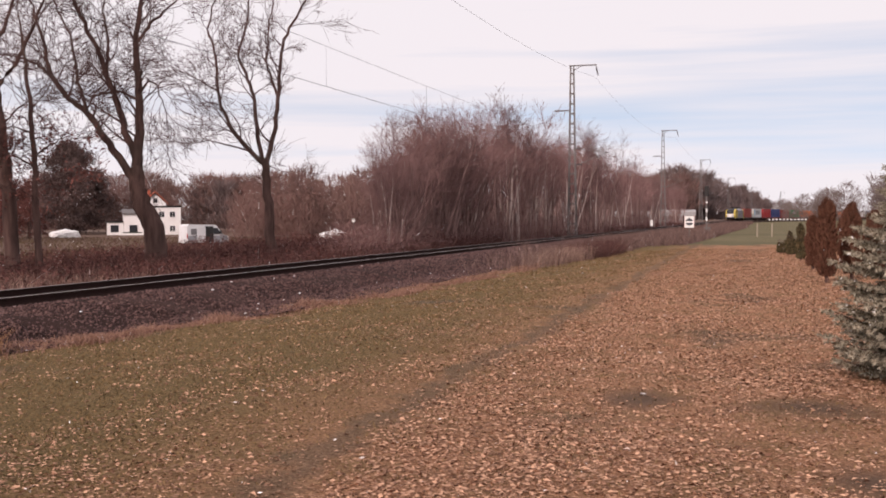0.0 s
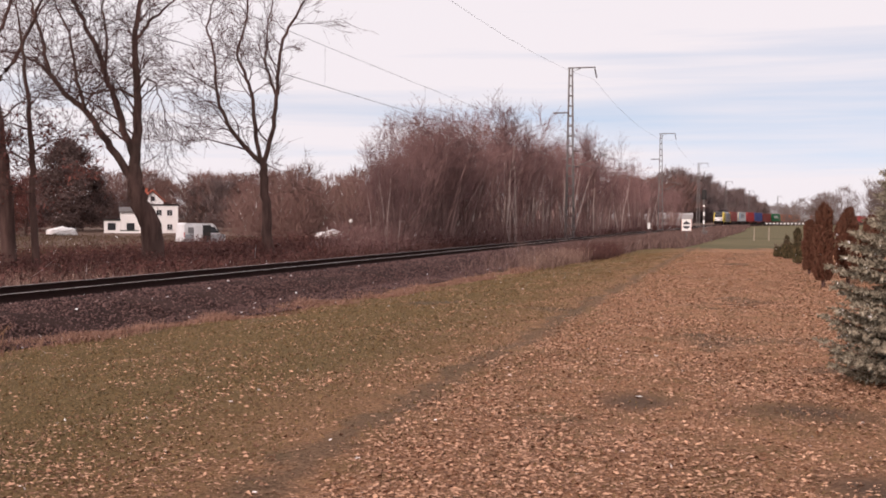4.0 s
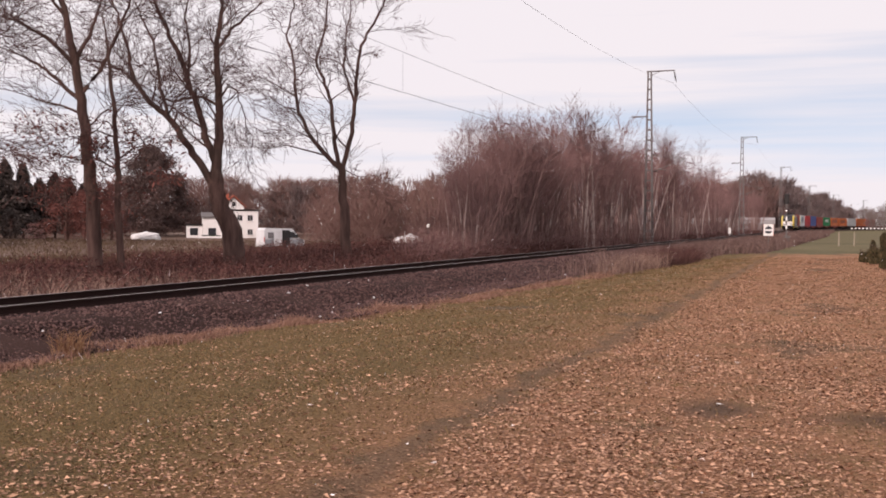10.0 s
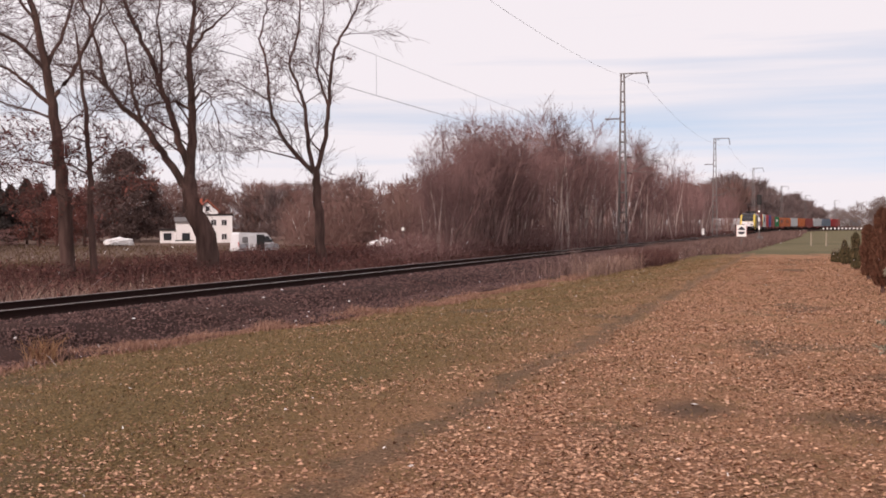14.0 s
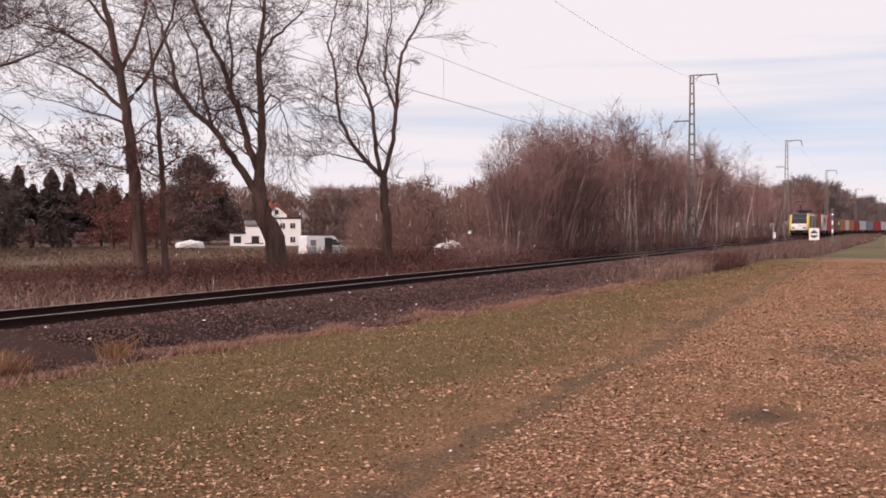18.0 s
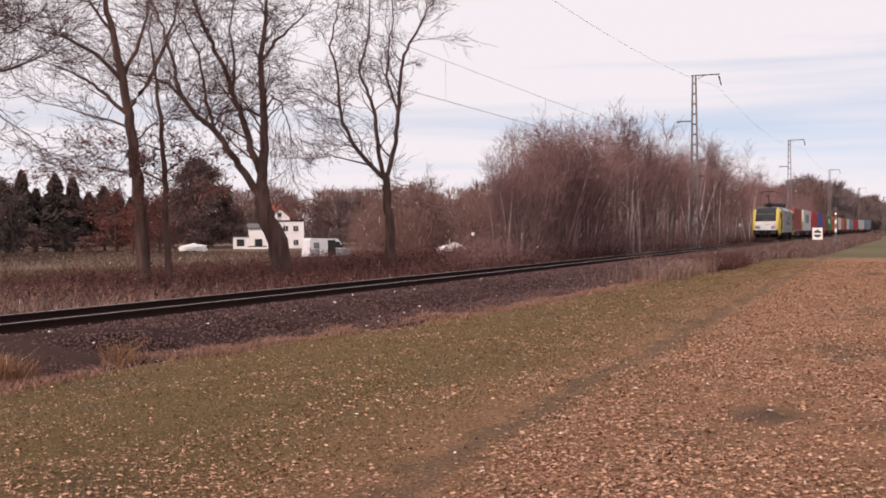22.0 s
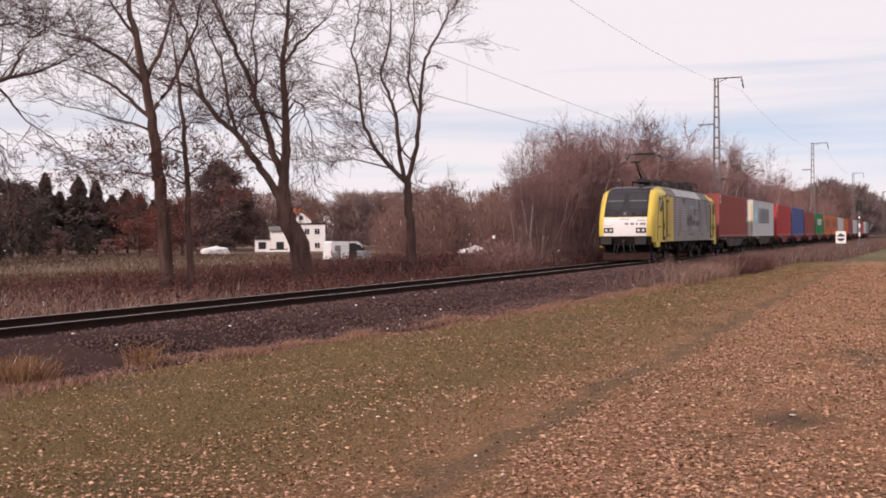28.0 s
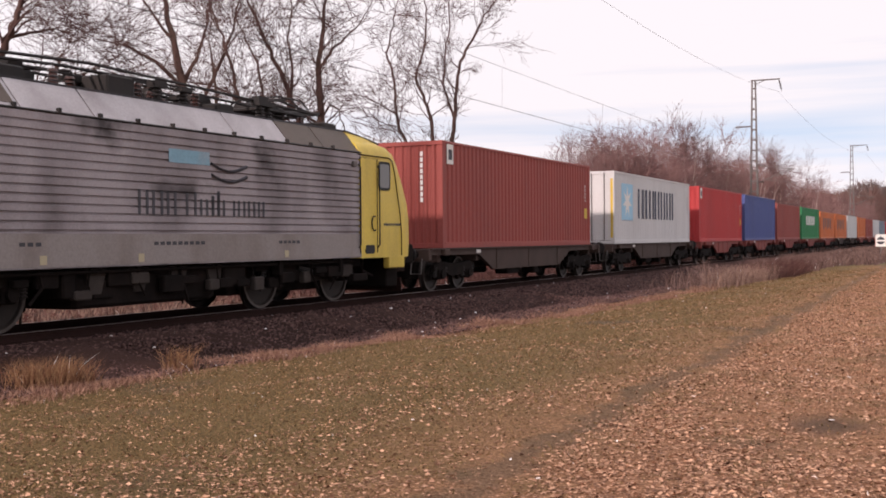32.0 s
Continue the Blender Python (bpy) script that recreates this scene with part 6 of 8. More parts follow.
def build_loco():
    loco = thing("electric_locomotive", "yellow and silver electric locomotive with a raised pantograph", "locomotive", (TRACK_X, train_nose(0), 0))
    for flip in (False, True):
        loco_cab(loco, flip)
    # sides: yellow end field, silver field
    for s in (-1, 1):
        for y0, y1, m, nm in ((3.30, 4.80, M_YELLOW, "yellow ribbed side panel"), (4.80, SIDE_END, M_SILVER, "dirty silver ribbed side panel")):
            if s < 0:
                y0, y1 = (LOCO_LEN - y1, LOCO_LEN - y0)
            g = Geo()
            pr = side_profile(1.0, 3.36)
            ring = [(s * x, z) for x, z in pr] + [(s * 1.2, 3.36), (s * 1.2, 1.0)]
            g.loft([[(x, y, z) for x, z in ring] for y in (y0, y1)])
            part("side_panel", g, m, loco, nm)
        a, b = (2.80, 3.30) if s > 0 else (LOCO_LEN - 3.30, LOCO_LEN - 2.80)
        part("end_panel", Geo().box(min(s * 1.2, s * 1.47), max(s * 1.2, s * 1.47), a, b, 1.0, 3.36, 0.004), M_YELLOW, loco, "smooth yellow side panel")
        g = Geo().box(min(s * 1.4715, s * 1.479), max(s * 1.4715, s * 1.479), 4.85, SIDE_END - 0.03, 1.02, 1.535)
        part("side_skirt", g, M_SILVERLOW, loco, "dirty grey lower side")
        g = Geo().tube([(s * 1.475, 2.80, 3.38), (s * 1.475, SIDE_END, 3.38)], 0.02, 5)
        part("drip_rail", g, M_DARKSTEEL, loco)
        for k in range(14):
            q = Geo().box(min(s * 1.44, s * 1.50), max(s * 1.44, s * 1.50), 3.1 + 0.9 * k, 3.16 + 0.9 * k, 3.38, 3.46)
            part("roof_clip", q, M_DARKSTEEL, loco)
        # sloping roof panels
        for y0, y1, m, nm in ((2.86, 3.46, M_YELLOW, "yellow sloping roof panel"), (3.50, 4.70, M_YELLOW, "yellow sloping roof panel"), (4.74, 5.95, M_ROOFSILVER, "silver sloping roof panel"), (5.99, 7.5, M_ROOFSILVER, "silver sloping roof panel"), (7.54, 11.3, M_ROOFSILVER, "silver sloping roof panel"), (11.34, 13.1, M_ROOFSILVER, "silver sloping roof panel"), (13.14, 14.45, M_LOUVRE, "brown louvred roof panel"), (14.49, SIDE_END, M_LOUVRE, "brown louvred roof panel")):
            g = Geo().loft([[(s * 1.46, y, 3.40), (s * 1.06, y, 3.87), (s * 1.00, y, 3.85), (s * 1.38, y, 3.38)] for y in (y0, y1)])
            part("roof_panel", g, m, loco, nm)
        for y0, y1 in ((3.58, 4.66), (4.78, 5.88)):
            g = Geo().loft([[(s * (1.46 - 0.40 * k) + s * f, y, 3.40 + 0.47 * k + f) for k, f in ((0.10, 0.006), (0.92, 0.006), (0.92, -0.01), (0.10, -0.01))] for y in (y0, y1)])
            part("louvre", g, M_LOUVRE, loco, "brown air louvre in the roof slope")
        # markings: unreadable lettering as bars, a blue field, two dark arcs
        e = s * 1.479
        B = lambda nm, y0, y1, z0, z1, m, lb="": part(nm, Geo().box(min(e, e + s * 0.004), max(e, e + s * 0.004), y0, y1, z0, z1), m, loco, lb)
        d = (lambda a: a) if s > 0 else (lambda a: LOCO_LEN - a)
        yy = 8.5
        for wdt, hgt, gap in ((0.26, 0.36, 0.10), (0.28, 0.36, 0.10), (0.26, 0.36, 0.26), (0.30, 0.36, 0.10), (0.24, 0.26, 0.10), (0.08, 0.32, 0.09), (0.08, 0.40, 0.09), (0.38, 0.26, 0.09), (0.24, 0.26, 0.09), (0.24, 0.26, 0.09), (0.22, 0.26, 0.0)):
            a, b = sorted((d(yy), d(yy + wdt)))
            t = 0.065
            hgt *= 1.15
            B("lettering_bar", b - t, b, 1.86, 1.86 + hgt, M_INK)
            B("lettering_bar", a, a + t, 1.86, 1.86 + hgt, M_INK)
            yy += wdt + gap
        a, b = sorted((d(9.3), d(10.45)))
        B("blue_field", a, b, 2.78, 3.02, M_CYAN, "faded light blue field")
        for z in (2.82, 2.62):
            g = Geo()
            pts = [((e + s * 0.002), d(10.5 + 0.092 * k), z - 0.12 * math.sin(math.pi * k / 12)) for k in range(13)]
            g.tube(pts, 0.032, 4)
            part("swoosh", g, M_INK, loco)
        for k in range(7):
            a, b = sorted((d(3.36 + 0.095 * k), d(3.42 + 0.095 * k)))
            B("name_bar", a, b, 1.27, 1.36, M_LOUVRE)
        for y0, n in ((8.9, 9), (5.9, 3), (12.7, 5)):
            for k in range(n):
                a, b = sorted((d(y0 + 0.16 * k), d(y0 + 0.16 * k + 0.11)))
                B("small_lettering_bar", a, b, 1.34, 1.40, M_INK)
        for y0 in (6.3, 8.5, 12.9):
            a, b = sorted((d(y0), d(y0 + 0.14)))
            B("jacking_mark", a, b, 1.06, 1.20, M_CREAM)
    g = Geo().loft([[(-1.06, y, 3.86), (1.06, y, 3.86), (1.06, y, 3.91), (-1.06, y, 3.91)] for y in (2.86, LOCO_LEN - 2.86)])
    part("roof_deck", g, M_BLACKPAINT, loco, "dark roof deck")
    g = Geo().box(-1.2, 1.2, 2.86, SIDE_END, 0.95, 1.05)
    part("floor_frame", g, M_UNDER, loco)
    panto(loco, 3.75, True, -1)
    panto(loco, LOCO_LEN - 3.75, False, 1)
    # high-voltage gear on the roof
    for x, y in ((-0.6, 7.3), (0.5, 7.6), (0.1, 8.4), (-0.5, 9.2), (0.55, 9.6), (0.0, 10.6), (0.5, 11.3), (-0.55, 11.6)):
        q = Geo()
        for k in range(5):
            q.disc((x, y, 3.94 + 0.07 * k), (0, 0, 1), 0.10, 0.07, 0.05, 10)
        part("roof_insulator", q, M_INSUL, loco)
    for pts in ([(-0.6, 6.0, 4.3), (-0.6, 7.3, 4.32), (0.1, 8.4, 4.34), (-0.5, 9.2, 4.34), (0.0, 10.6, 4.34), (-0.55, 11.6, 4.3), (-0.5, 13.0, 4.26)], [(0.5, 7.6, 4.32), (0.55, 9.6, 4.32), (0.5, 11.3, 4.32)]):
        part("busbar", Geo().tube(pts, 0.028, 6), M_DARKSTEEL, loco)
    for x0, x1, y0, y1, z1 in ((-0.3, 0.5, 6.4, 7.0, 4.2), (0.15, 0.75, 8.6, 9.3, 4.28), (-0.8, -0.2, 9.9, 10.5, 4.22), (-0.7, 0.7, 11.8, 12.3, 4.12), (-0.75, 0.75, 15.6, 16.2, 4.08)):
        part("roof_box", Geo().box(x0, x1, y0, y1, 3.90, z1, 0.03), M_DARKSTEEL, loco)
    part("aerial", Geo().tube([(-0.55, 1.75, 3.70), (-0.55, 1.78, 4.15)], 0.018, 6), M_RUBBER, loco)
    part("horn", Geo().disc((0.4, 2.0, 3.88), (0, 1, 0), 0.10, 0.05, 0.35, 12), M_DARKSTEEL, loco)
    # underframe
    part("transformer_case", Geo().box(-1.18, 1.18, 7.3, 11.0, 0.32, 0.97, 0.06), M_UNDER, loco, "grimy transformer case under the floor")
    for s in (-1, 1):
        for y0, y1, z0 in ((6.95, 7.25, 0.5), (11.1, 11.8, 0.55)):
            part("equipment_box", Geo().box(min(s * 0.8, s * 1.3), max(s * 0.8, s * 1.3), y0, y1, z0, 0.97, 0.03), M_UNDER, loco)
        for k in range(4):
            y = 7.5 + 1.05 * k
            q = Geo().add([(s * 1.19, y, 0.96), (s * 1.19, y + 0.5, 0.96), (s * 1.19, y + 0.36, 0.55), (s * 1.19, y + 0.14, 0.55), (s * 1.24, y, 0.96), (s * 1.24, y + 0.5, 0.96), (s * 1.24, y + 0.36, 0.55), (s * 1.24, y + 0.14, 0.55)],
                          [(0, 1, 2, 3), (4, 7, 6, 5), (0, 4, 5, 1), (1, 5, 6, 2), (2, 6, 7, 3), (3, 7, 4, 0)])
            part("bracket", q, M_DUSTY, loco)
        for y in (3.0, 5.4, 12.9, 15.3):
            part("sill_bracket", Geo().box(min(s * 1.2, s * 1.4), max(s * 1.2, s * 1.4), y - 0.07, y + 0.07, 0.70, 1.0, 0.01), M_UNDER, loco)
    # pipes, cases and rods between the bogies and on the roof
    rr = random.Random(31)
    for s in (-1, 1):
        for k in range(26):
            y = 2.2 + 14.0 * k / 25 + rr.uniform(-0.2, 0.2)
            x0 = rr.uniform(1.08, 1.24)
            a, c = rr.uniform(0.12, 0.34), rr.uniform(0.12, 0.32)
            z = rr.uniform(0.52, 0.84)
            part("equipment_case", Geo().box(min(s * x0, s * (x0 + 0.14)), max(s * x0, s * (x0 + 0.14)), y - a, y + a, z - c / 2, z + c / 2, 0.02), M_UNDER if k % 3 else M_DUSTY, loco)
        for k in range(14):
            y = 2.0 + 14.4 * k / 13
            part("pipe", Geo().tube([(s * 1.30, y, 0.98), (s * 1.32, y + rr.uniform(-0.1, 0.1), 0.7), (s * 1.28, y + rr.uniform(-0.5, 0.5), rr.uniform(0.3, 0.6))], rr.uniform(0.015, 0.035), 5), M_UNDER, loco)
        part("air_pipe", Geo().tube([(s * 1.33, 2.4, 0.92), (s * 1.33, 15.9, 0.92)], 0.03, 6), M_UNDER, loco)
    for k in range(22):
        y = 5.6 + 8.6 * k / 21 + rr.uniform(-0.15, 0.15)
        x = rr.uniform(-0.85, 0.85)
        q = Geo().tube([(x, y, 3.9), (x, y, 4.18)], 0.045, 6)
        for j in range(3):
            q.disc((x, y, 3.98 + 0.07 * j), (0, 0, 1), 0.11, 0.08, 0.04, 10)
        q.box(x - 0.10, x + 0.10, y - 0.16, y + 0.16, 4.17, 4.17 + rr.uniform(0.06, 0.2))
        part("roof_gear", q, M_DARKSTEEL, loco)
    for x in (-0.75, -0.3, 0.25, 0.8):
        part("busbar", Geo().tube([(x, 5.2, 4.26), (x + 0.1, 8.0, 4.36), (x - 0.1, 11.0, 4.34), (x, 15.3, 4.2)], 0.03, 6), M_DARKSTEEL, loco)
    sets = []
    for yc in (4.60, LOCO_LEN - 4.40):
        sets += bogie(loco, yc, 2.9, 0.625, True)
    return loco, sets


def container_sides(g, L, H, s, pitch=0.278, depth=0.036):
    """Corrugated long side between the rails."""
    y, pts = 0.16, []
    x0, x1 = s * 1.205, s * (1.205 - depth)
    k = 0
    while y < L - 0.22:
        pts += [(x0, y), (x0, y + 0.09), (x1, y + 0.14), (x1, y + 0.228)]
        y += pitch
    pts.append((x0, L - 0.15))
    back = s * (1.205 - 0.06)
    rows = [[(x, yy, z) for x, yy in pts] for z in (0.16, H - 0.07)]
    g.loft(rows, False, False)
    rows = [[(back, pts[0][1], z), (back, pts[-1][1], z)] for z in (0.16, H - 0.07)]
    g.loft(rows, False, False)


def build_container(label, material, H=2.896, L=12.19, marks=None, door_front=False):
    """A 40-foot container; y = 0 is the end that leads."""
    c = thing("shipping_container", label, "container", (0, 0, 0), 0, "containers on the train")
    for s in (-1, 1):
        g = Geo()
        container_sides(g, L, H, s)
        sp = part("side_panel", g, material, c, "corrugated side")
        part("top_rail", Geo().box(min(s * 1.15, s * 1.219), max(s * 1.15, s * 1.219), 0.16, L - 0.16, H - 0.075, H - 0.005, 0.006), material, c)
        part("bottom_rail", Geo().box(min(s * 1.13, s * 1.219), max(s * 1.13, s * 1.219), 0.16, L - 0.16, 0.0, 0.16, 0.008), material, c)
        for y0, y1 in ((0.0, 0.16), (L - 0.16, L)):
            part("corner_post", Geo().box(min(s * 1.06, s * 1.219), max(s * 1.06, s * 1.219), y0, y1, 0.118, H - 0.118, 0.012), material, c)
            for z0, z1 in ((0.0, 0.118), (H - 0.118, H)):
                part("corner_casting", Geo().box(min(s * 1.057, s * 1.223), max(s * 1.057, s * 1.223), y0 - 0.004, y1 + 0.004, z0, z1, 0.006), material, c)
        if marks:
            marks(sp, s, H, L)
    # ends
    for end in (0, 1):
        T = (lambda y: y) if end == 0 else (lambda y: L - y)
        if (end == 0) == door_front:
            for k in (-1, 1):
                a, b = sorted((k * 0.01, k * 1.06))
                ys = sorted((T(0.03), T(0.075)))
                d = part("door", Geo().box(a, b, ys[0], ys[1], 0.14, H - 0.12, 0.01), material, c, "container door leaf")
                if marks is marks_brand and k > 0:
                    part("door_post_mark", Geo().box(1.065, 1.16, min(T(-0.008), T(-0.002)), max(T(-0.008), T(-0.002)), 0.25, H - 0.3), M_YELLOWMARK, d)
                for x in (0.28, 0.80):
                    part("locking_rod", Geo().tube([(k * x, T(0.005), 0.10), (k * x, T(0.005), H - 0.08)], 0.02, 6), M_STEEL, d)
                for z in (0.45, 1.1, 1.8, 2.35):
                    ys = sorted((T(0.0), T(0.04)))
                    part("hinge", Geo().box(min(k * 0.98, k * 1.10), max(k * 0.98, k * 1.10), ys[0], ys[1], z, z + 0.10), material, d)
        else:
            pts = []
            for k in range(9):
                x = -1.05 + 0.243 * k
                pts += [(x, T(0.012)), (x + 0.08, T(0.012)), (x + 0.115, T(0.05)), (x + 0.205, T(0.05))]
            g = Geo().loft([[(x, y, z) for x, y in pts] for z in (0.12, H - 0.10)], False, False)
            g.loft([[(-1.06, T(0.075), z), (1.06, T(0.075), z)] for z in (0.12, H - 0.10)], False, False)
            ep = part("end_panel", g, material, c, "corrugated end")
            if marks is marks_small:
                ys = sorted((T(0.004), T(0.010)))
                for j in range(9):
                    part("lettering_bar", Geo().box(0.55, 0.63, ys[0], ys[1], 1.25 + 0.155 * j, 1.37 + 0.155 * j), M_WHITEMARK, ep)
        ys = sorted((T(0.0), T(0.12)))
        part("end_rail", Geo().box(-1.06, 1.06, ys[0], ys[1], H - 0.12, H - 0.004, 0.006), material, c)
        part("end_rail", Geo().box(-1.06, 1.06, ys[0], ys[1], 0.0, 0.13, 0.006), material, c)
    g = Geo()
    ys = np.arange(0.16, L - 0.1, 0.2)
    g.loft([[(-1.15, y, H - 0.03 - (0.014 if i % 2 else 0)), (1.15, y, H - 0.03 - (0.014 if i % 2 else 0))] for i, y in enumerate(ys)], False, False)
    part("roof_sheet", g, material, c)
    part("floor_pan", Geo().box(-1.13, 1.13, 0.14, L - 0.14, 0.03, 0.12), M_UNDER, c)
    return c


def marker(nm, s, y0, y1, z0, z1, m, under, lift=0.004, lb=""):
    e = s * (1.206 + lift)
    return part(nm, Geo().box(min(e, e + s * 0.004), max(e, e + s * 0.004), y0, y1, z0, z1), m, under, lb)


M_WHITEMARK = plain("white_mark", (0.75, 0.73, 0.70), 0.6)
M_YELLOWMARK = plain("yellow_mark", (0.62, 0.42, 0.05), 0.6)
M_SKY = plain("pale_blue_square", (0.30, 0.55, 0.72), 0.6)
M_NAVY = plain("navy_lettering", (0.02, 0.025, 0.06), 0.6)


def marks_small(under, s, H, L):
    d = (lambda a, b: (a, b)) if s > 0 else (lambda a, b: (L - b, L - a))
    marker("plate", s, *d(0.30, 0.72), H - 0.62, H - 0.08, M_WHITEMARK, under, 0.004, "small white placard")
    marker("plate_mark", s, *d(0.40, 0.64), H - 0.50, H - 0.22, M_INK, under, 0.009)
    for k in range(5):
        marker("lettering_bar", s, *d(L - 0.62, L - 0.55), 1.55 + 0.13 * k, 1.63 + 0.13 * k, M_WHITEMARK, under)
    marker("tare_plate", s, *d(L - 0.66, L - 0.38), 0.95, 1.32, M_YELLOWMARK, under)


def marks_brand(under, s, H, L):
    """A pale blue square with a white star and a row of dark bars in place of lettering."""
    d = (lambda a, b: (a, b)) if s > 0 else (lambda a, b: (L - b, L - a))
    marker("blue_square", s, *d(1.05, 2.75), 0.95, 2.45, M_SKY, under, 0.003, "pale blue square")
    c = 1.9 if s > 0 else L - 1.9
    e = s * 1.2145
    pts = []
    for k in range(14):
        a, r = math.pi * 2 * k / 14, (0.66 if k % 2 == 0 else 0.26)
        pts.append((e, c + r * math.sin(a), 1.70 + r * math.cos(a)))
    g = Geo().loft([[(p[0], p[1], p[2]) for p in pts], [(p[0] + s * 0.004, p[1], p[2]) for p in pts]])
    part("star", g, M_WHITEMARK, under, "white star")
    y = 3.55
    for k in range(6):
        w = (1.15, 1.05, 0.85, 0.95, 0.95, 0.95)[k]
        for a, b, z0, z1 in ((0, 0.27, 1.05, 2.30), (w - 0.45, w - 0.18, 1.05, 2.30)):
            if b > a:
                marker("lettering_bar", s, *d(y + a, y + b), z0, z1, M_NAVY, under, 0.004)
        y += w + 0.12
    for k in range(6):
        marker("lettering_bar", s, *d(L - 0.5, L - 0.42), 1.4 + 0.14 * k, 1.48 + 0.14 * k, M_INK, under)


def marks_blocks(under, s, H, L):
    d = (lambda a, b: (a, b)) if s > 0 else (lambda a, b: (L - b, L - a))
    for k in range(6):
        marker("lettering_bar", s, *d(3.0 + 1.0 * k, 3.65 + 1.0 * k), 1.2, 2.0, M_WHITEMARK, under)


def marks_dark(under, s, H, L):
    d = (lambda a, b: (a, b)) if s > 0 else (lambda a, b: (L - b, L - a))
    for k in range(5):
        marker("lettering_bar", s, *d(2.2 + 1.5 * k, 2.9 + 1.5 * k), 0.9 + 0.2 * (k % 2), 2.0, M_INK, under)


def build_wagon(length, material, label):
    """A four-axle flat container wagon; y = 0 is its leading buffer beam."""
    w = thing("container_wagon", label, "wagon", (0, 0, 0), 0, "wagons of the train")
    m = length / 2
    for s in (-1, 1):
        x = s * 1.18
        g = Geo()
        g.loft([[(x - 0.05, y, a), (x + 0.05, y, a), (x + 0.05, y, 1.14), (x - 0.05, y, 1.14)] for y, a in
                ((0.1, 0.98), (3.4, 0.96), (4.5, 0.50), (length - 4.5, 0.50), (length - 3.4, 0.96), (length - 0.1, 0.98))])
        sill = part("side_sill", g, material, w, "deep fish-bellied side sill")
        for k in range(3):
            y = 4.7 + (length - 9.4) * k / 2
            part("stiffener", Geo().box(min(x, x + s * 0.075), max(x, x + s * 0.075), y - 0.025, y + 0.025, 0.52, 1.12), material, sill)
        part("top_flange", Geo().box(min(s * 1.06, s * 1.30), max(s * 1.06, s * 1.30), 0.1, length - 0.1, 1.12, 1.155, 0.006), material, sill)
        for y in (1.0, length - 1.0):
            part("lashing_bracket", Geo().box(min(s * 1.2, s * 1.36), max(s * 1.2, s * 1.36), y - 0.16, y + 0.16, 0.96, 1.14, 0.02), material, sill)
        part("data_plate", Geo().box(min(s * 1.231, s * 1.24), max(s * 1.231, s * 1.24), 3.2, 3.5, 1.0, 1.10), M_WHITEMARK, sill)
        for y0, y1, z0 in ((m - 1.6, m - 0.6, 0.32), (m + 0.7, m + 1.1, 0.28)):
            part("brake_gear", Geo().box(min(s * 0.7, s * 1.15), max(s * 0.7, s * 1.15), y0, y1, z0, 0.86, 0.04), M_UNDER, w)
    part("centre_sill", Geo().box(-0.30, 0.30, 0.15, length - 0.15, 0.55, 1.10, 0.02), material, w)
    for k in range(6):
        y = 0.9 + (length - 1.8) * k / 5
        part("cross_member", Geo().box(-1.13, 1.13, y - 0.10, y + 0.10, 0.78, 1.10, 0.01), material, w)
    for y in (0.0, length):
        k = 1 if y == 0 else -1
        a = sorted((y, y + k * 0.16))
        beam = part("buffer_beam", Geo().box(-1.28, 1.28, a[0], a[1], 0.84, 1.14, 0.02), material, w)
        for s in (-1, 1):
            part("buffer_stem", Geo().disc((s * 0.875, y - k * 0.20, 1.0), (0, 1, 0), 0.10, 0.10, 0.42, 12), M_UNDER, beam)
            part("buffer_plate", Geo().disc((s * 0.875, y - k * 0.40, 1.0), (0, 1, 0), 0.225, 0.225, 0.05, 18), M_DARKSTEEL, beam)
            part("hand_rail", Geo().tube([(s * 1.1, y - k * 0.05, 0.9), (s * 1.1, y - k * 0.12, 0.5), (s * 0.8, y - k * 0.12, 0.5), (s * 0.8, y - k * 0.05, 0.9)], 0.015, 5), M_STEEL, beam)
    sets = []
    for yc in (1.95, length - 1.95):
        sets += bogie(w, yc, 1.8, 0.46, False)
    return w, sets


def rgb_paint(name, c, amount=0.4):
    return paint(name, c, (c[0] * 0.45 + 0.03, c[1] * 0.45 + 0.03, c[2] * 0.45 + 0.03), amount, 0.55, (1, 1, 0.15))


M_C_BROWN = rgb_paint("container_oxide_red", (0.32, 0.074, 0.062))
M_C_GREY = rgb_paint("container_light_grey", (0.62, 0.61, 0.61), 0.25)
M_C_RED = rgb_paint("container_red", (0.50, 0.055, 0.055))
M_C_BLUE = rgb_paint("container_blue", (0.085, 0.11, 0.29))
M_C_GREEN = rgb_paint("container_green", (0.025, 0.22, 0.085))
M_C_ORANGE = rgb_paint("container_orange", (0.62, 0.17, 0.06))
M_C_SLATE = rgb_paint("container_slate_blue", (0.22, 0.27, 0.33))
M_WAGON_BROWN = surface("wagon_brown", (0.068, 0.044, 0.037), (0.035, 0.024, 0.02), 0.8, 0, 1.6, 22, 0.6, 0.1)
M_WAGON_RED = surface("wagon_red", (0.26, 0.06, 0.05), (0.07, 0.045, 0.04), 0.75, 0, 1.6, 22, 0.6, 0.1)

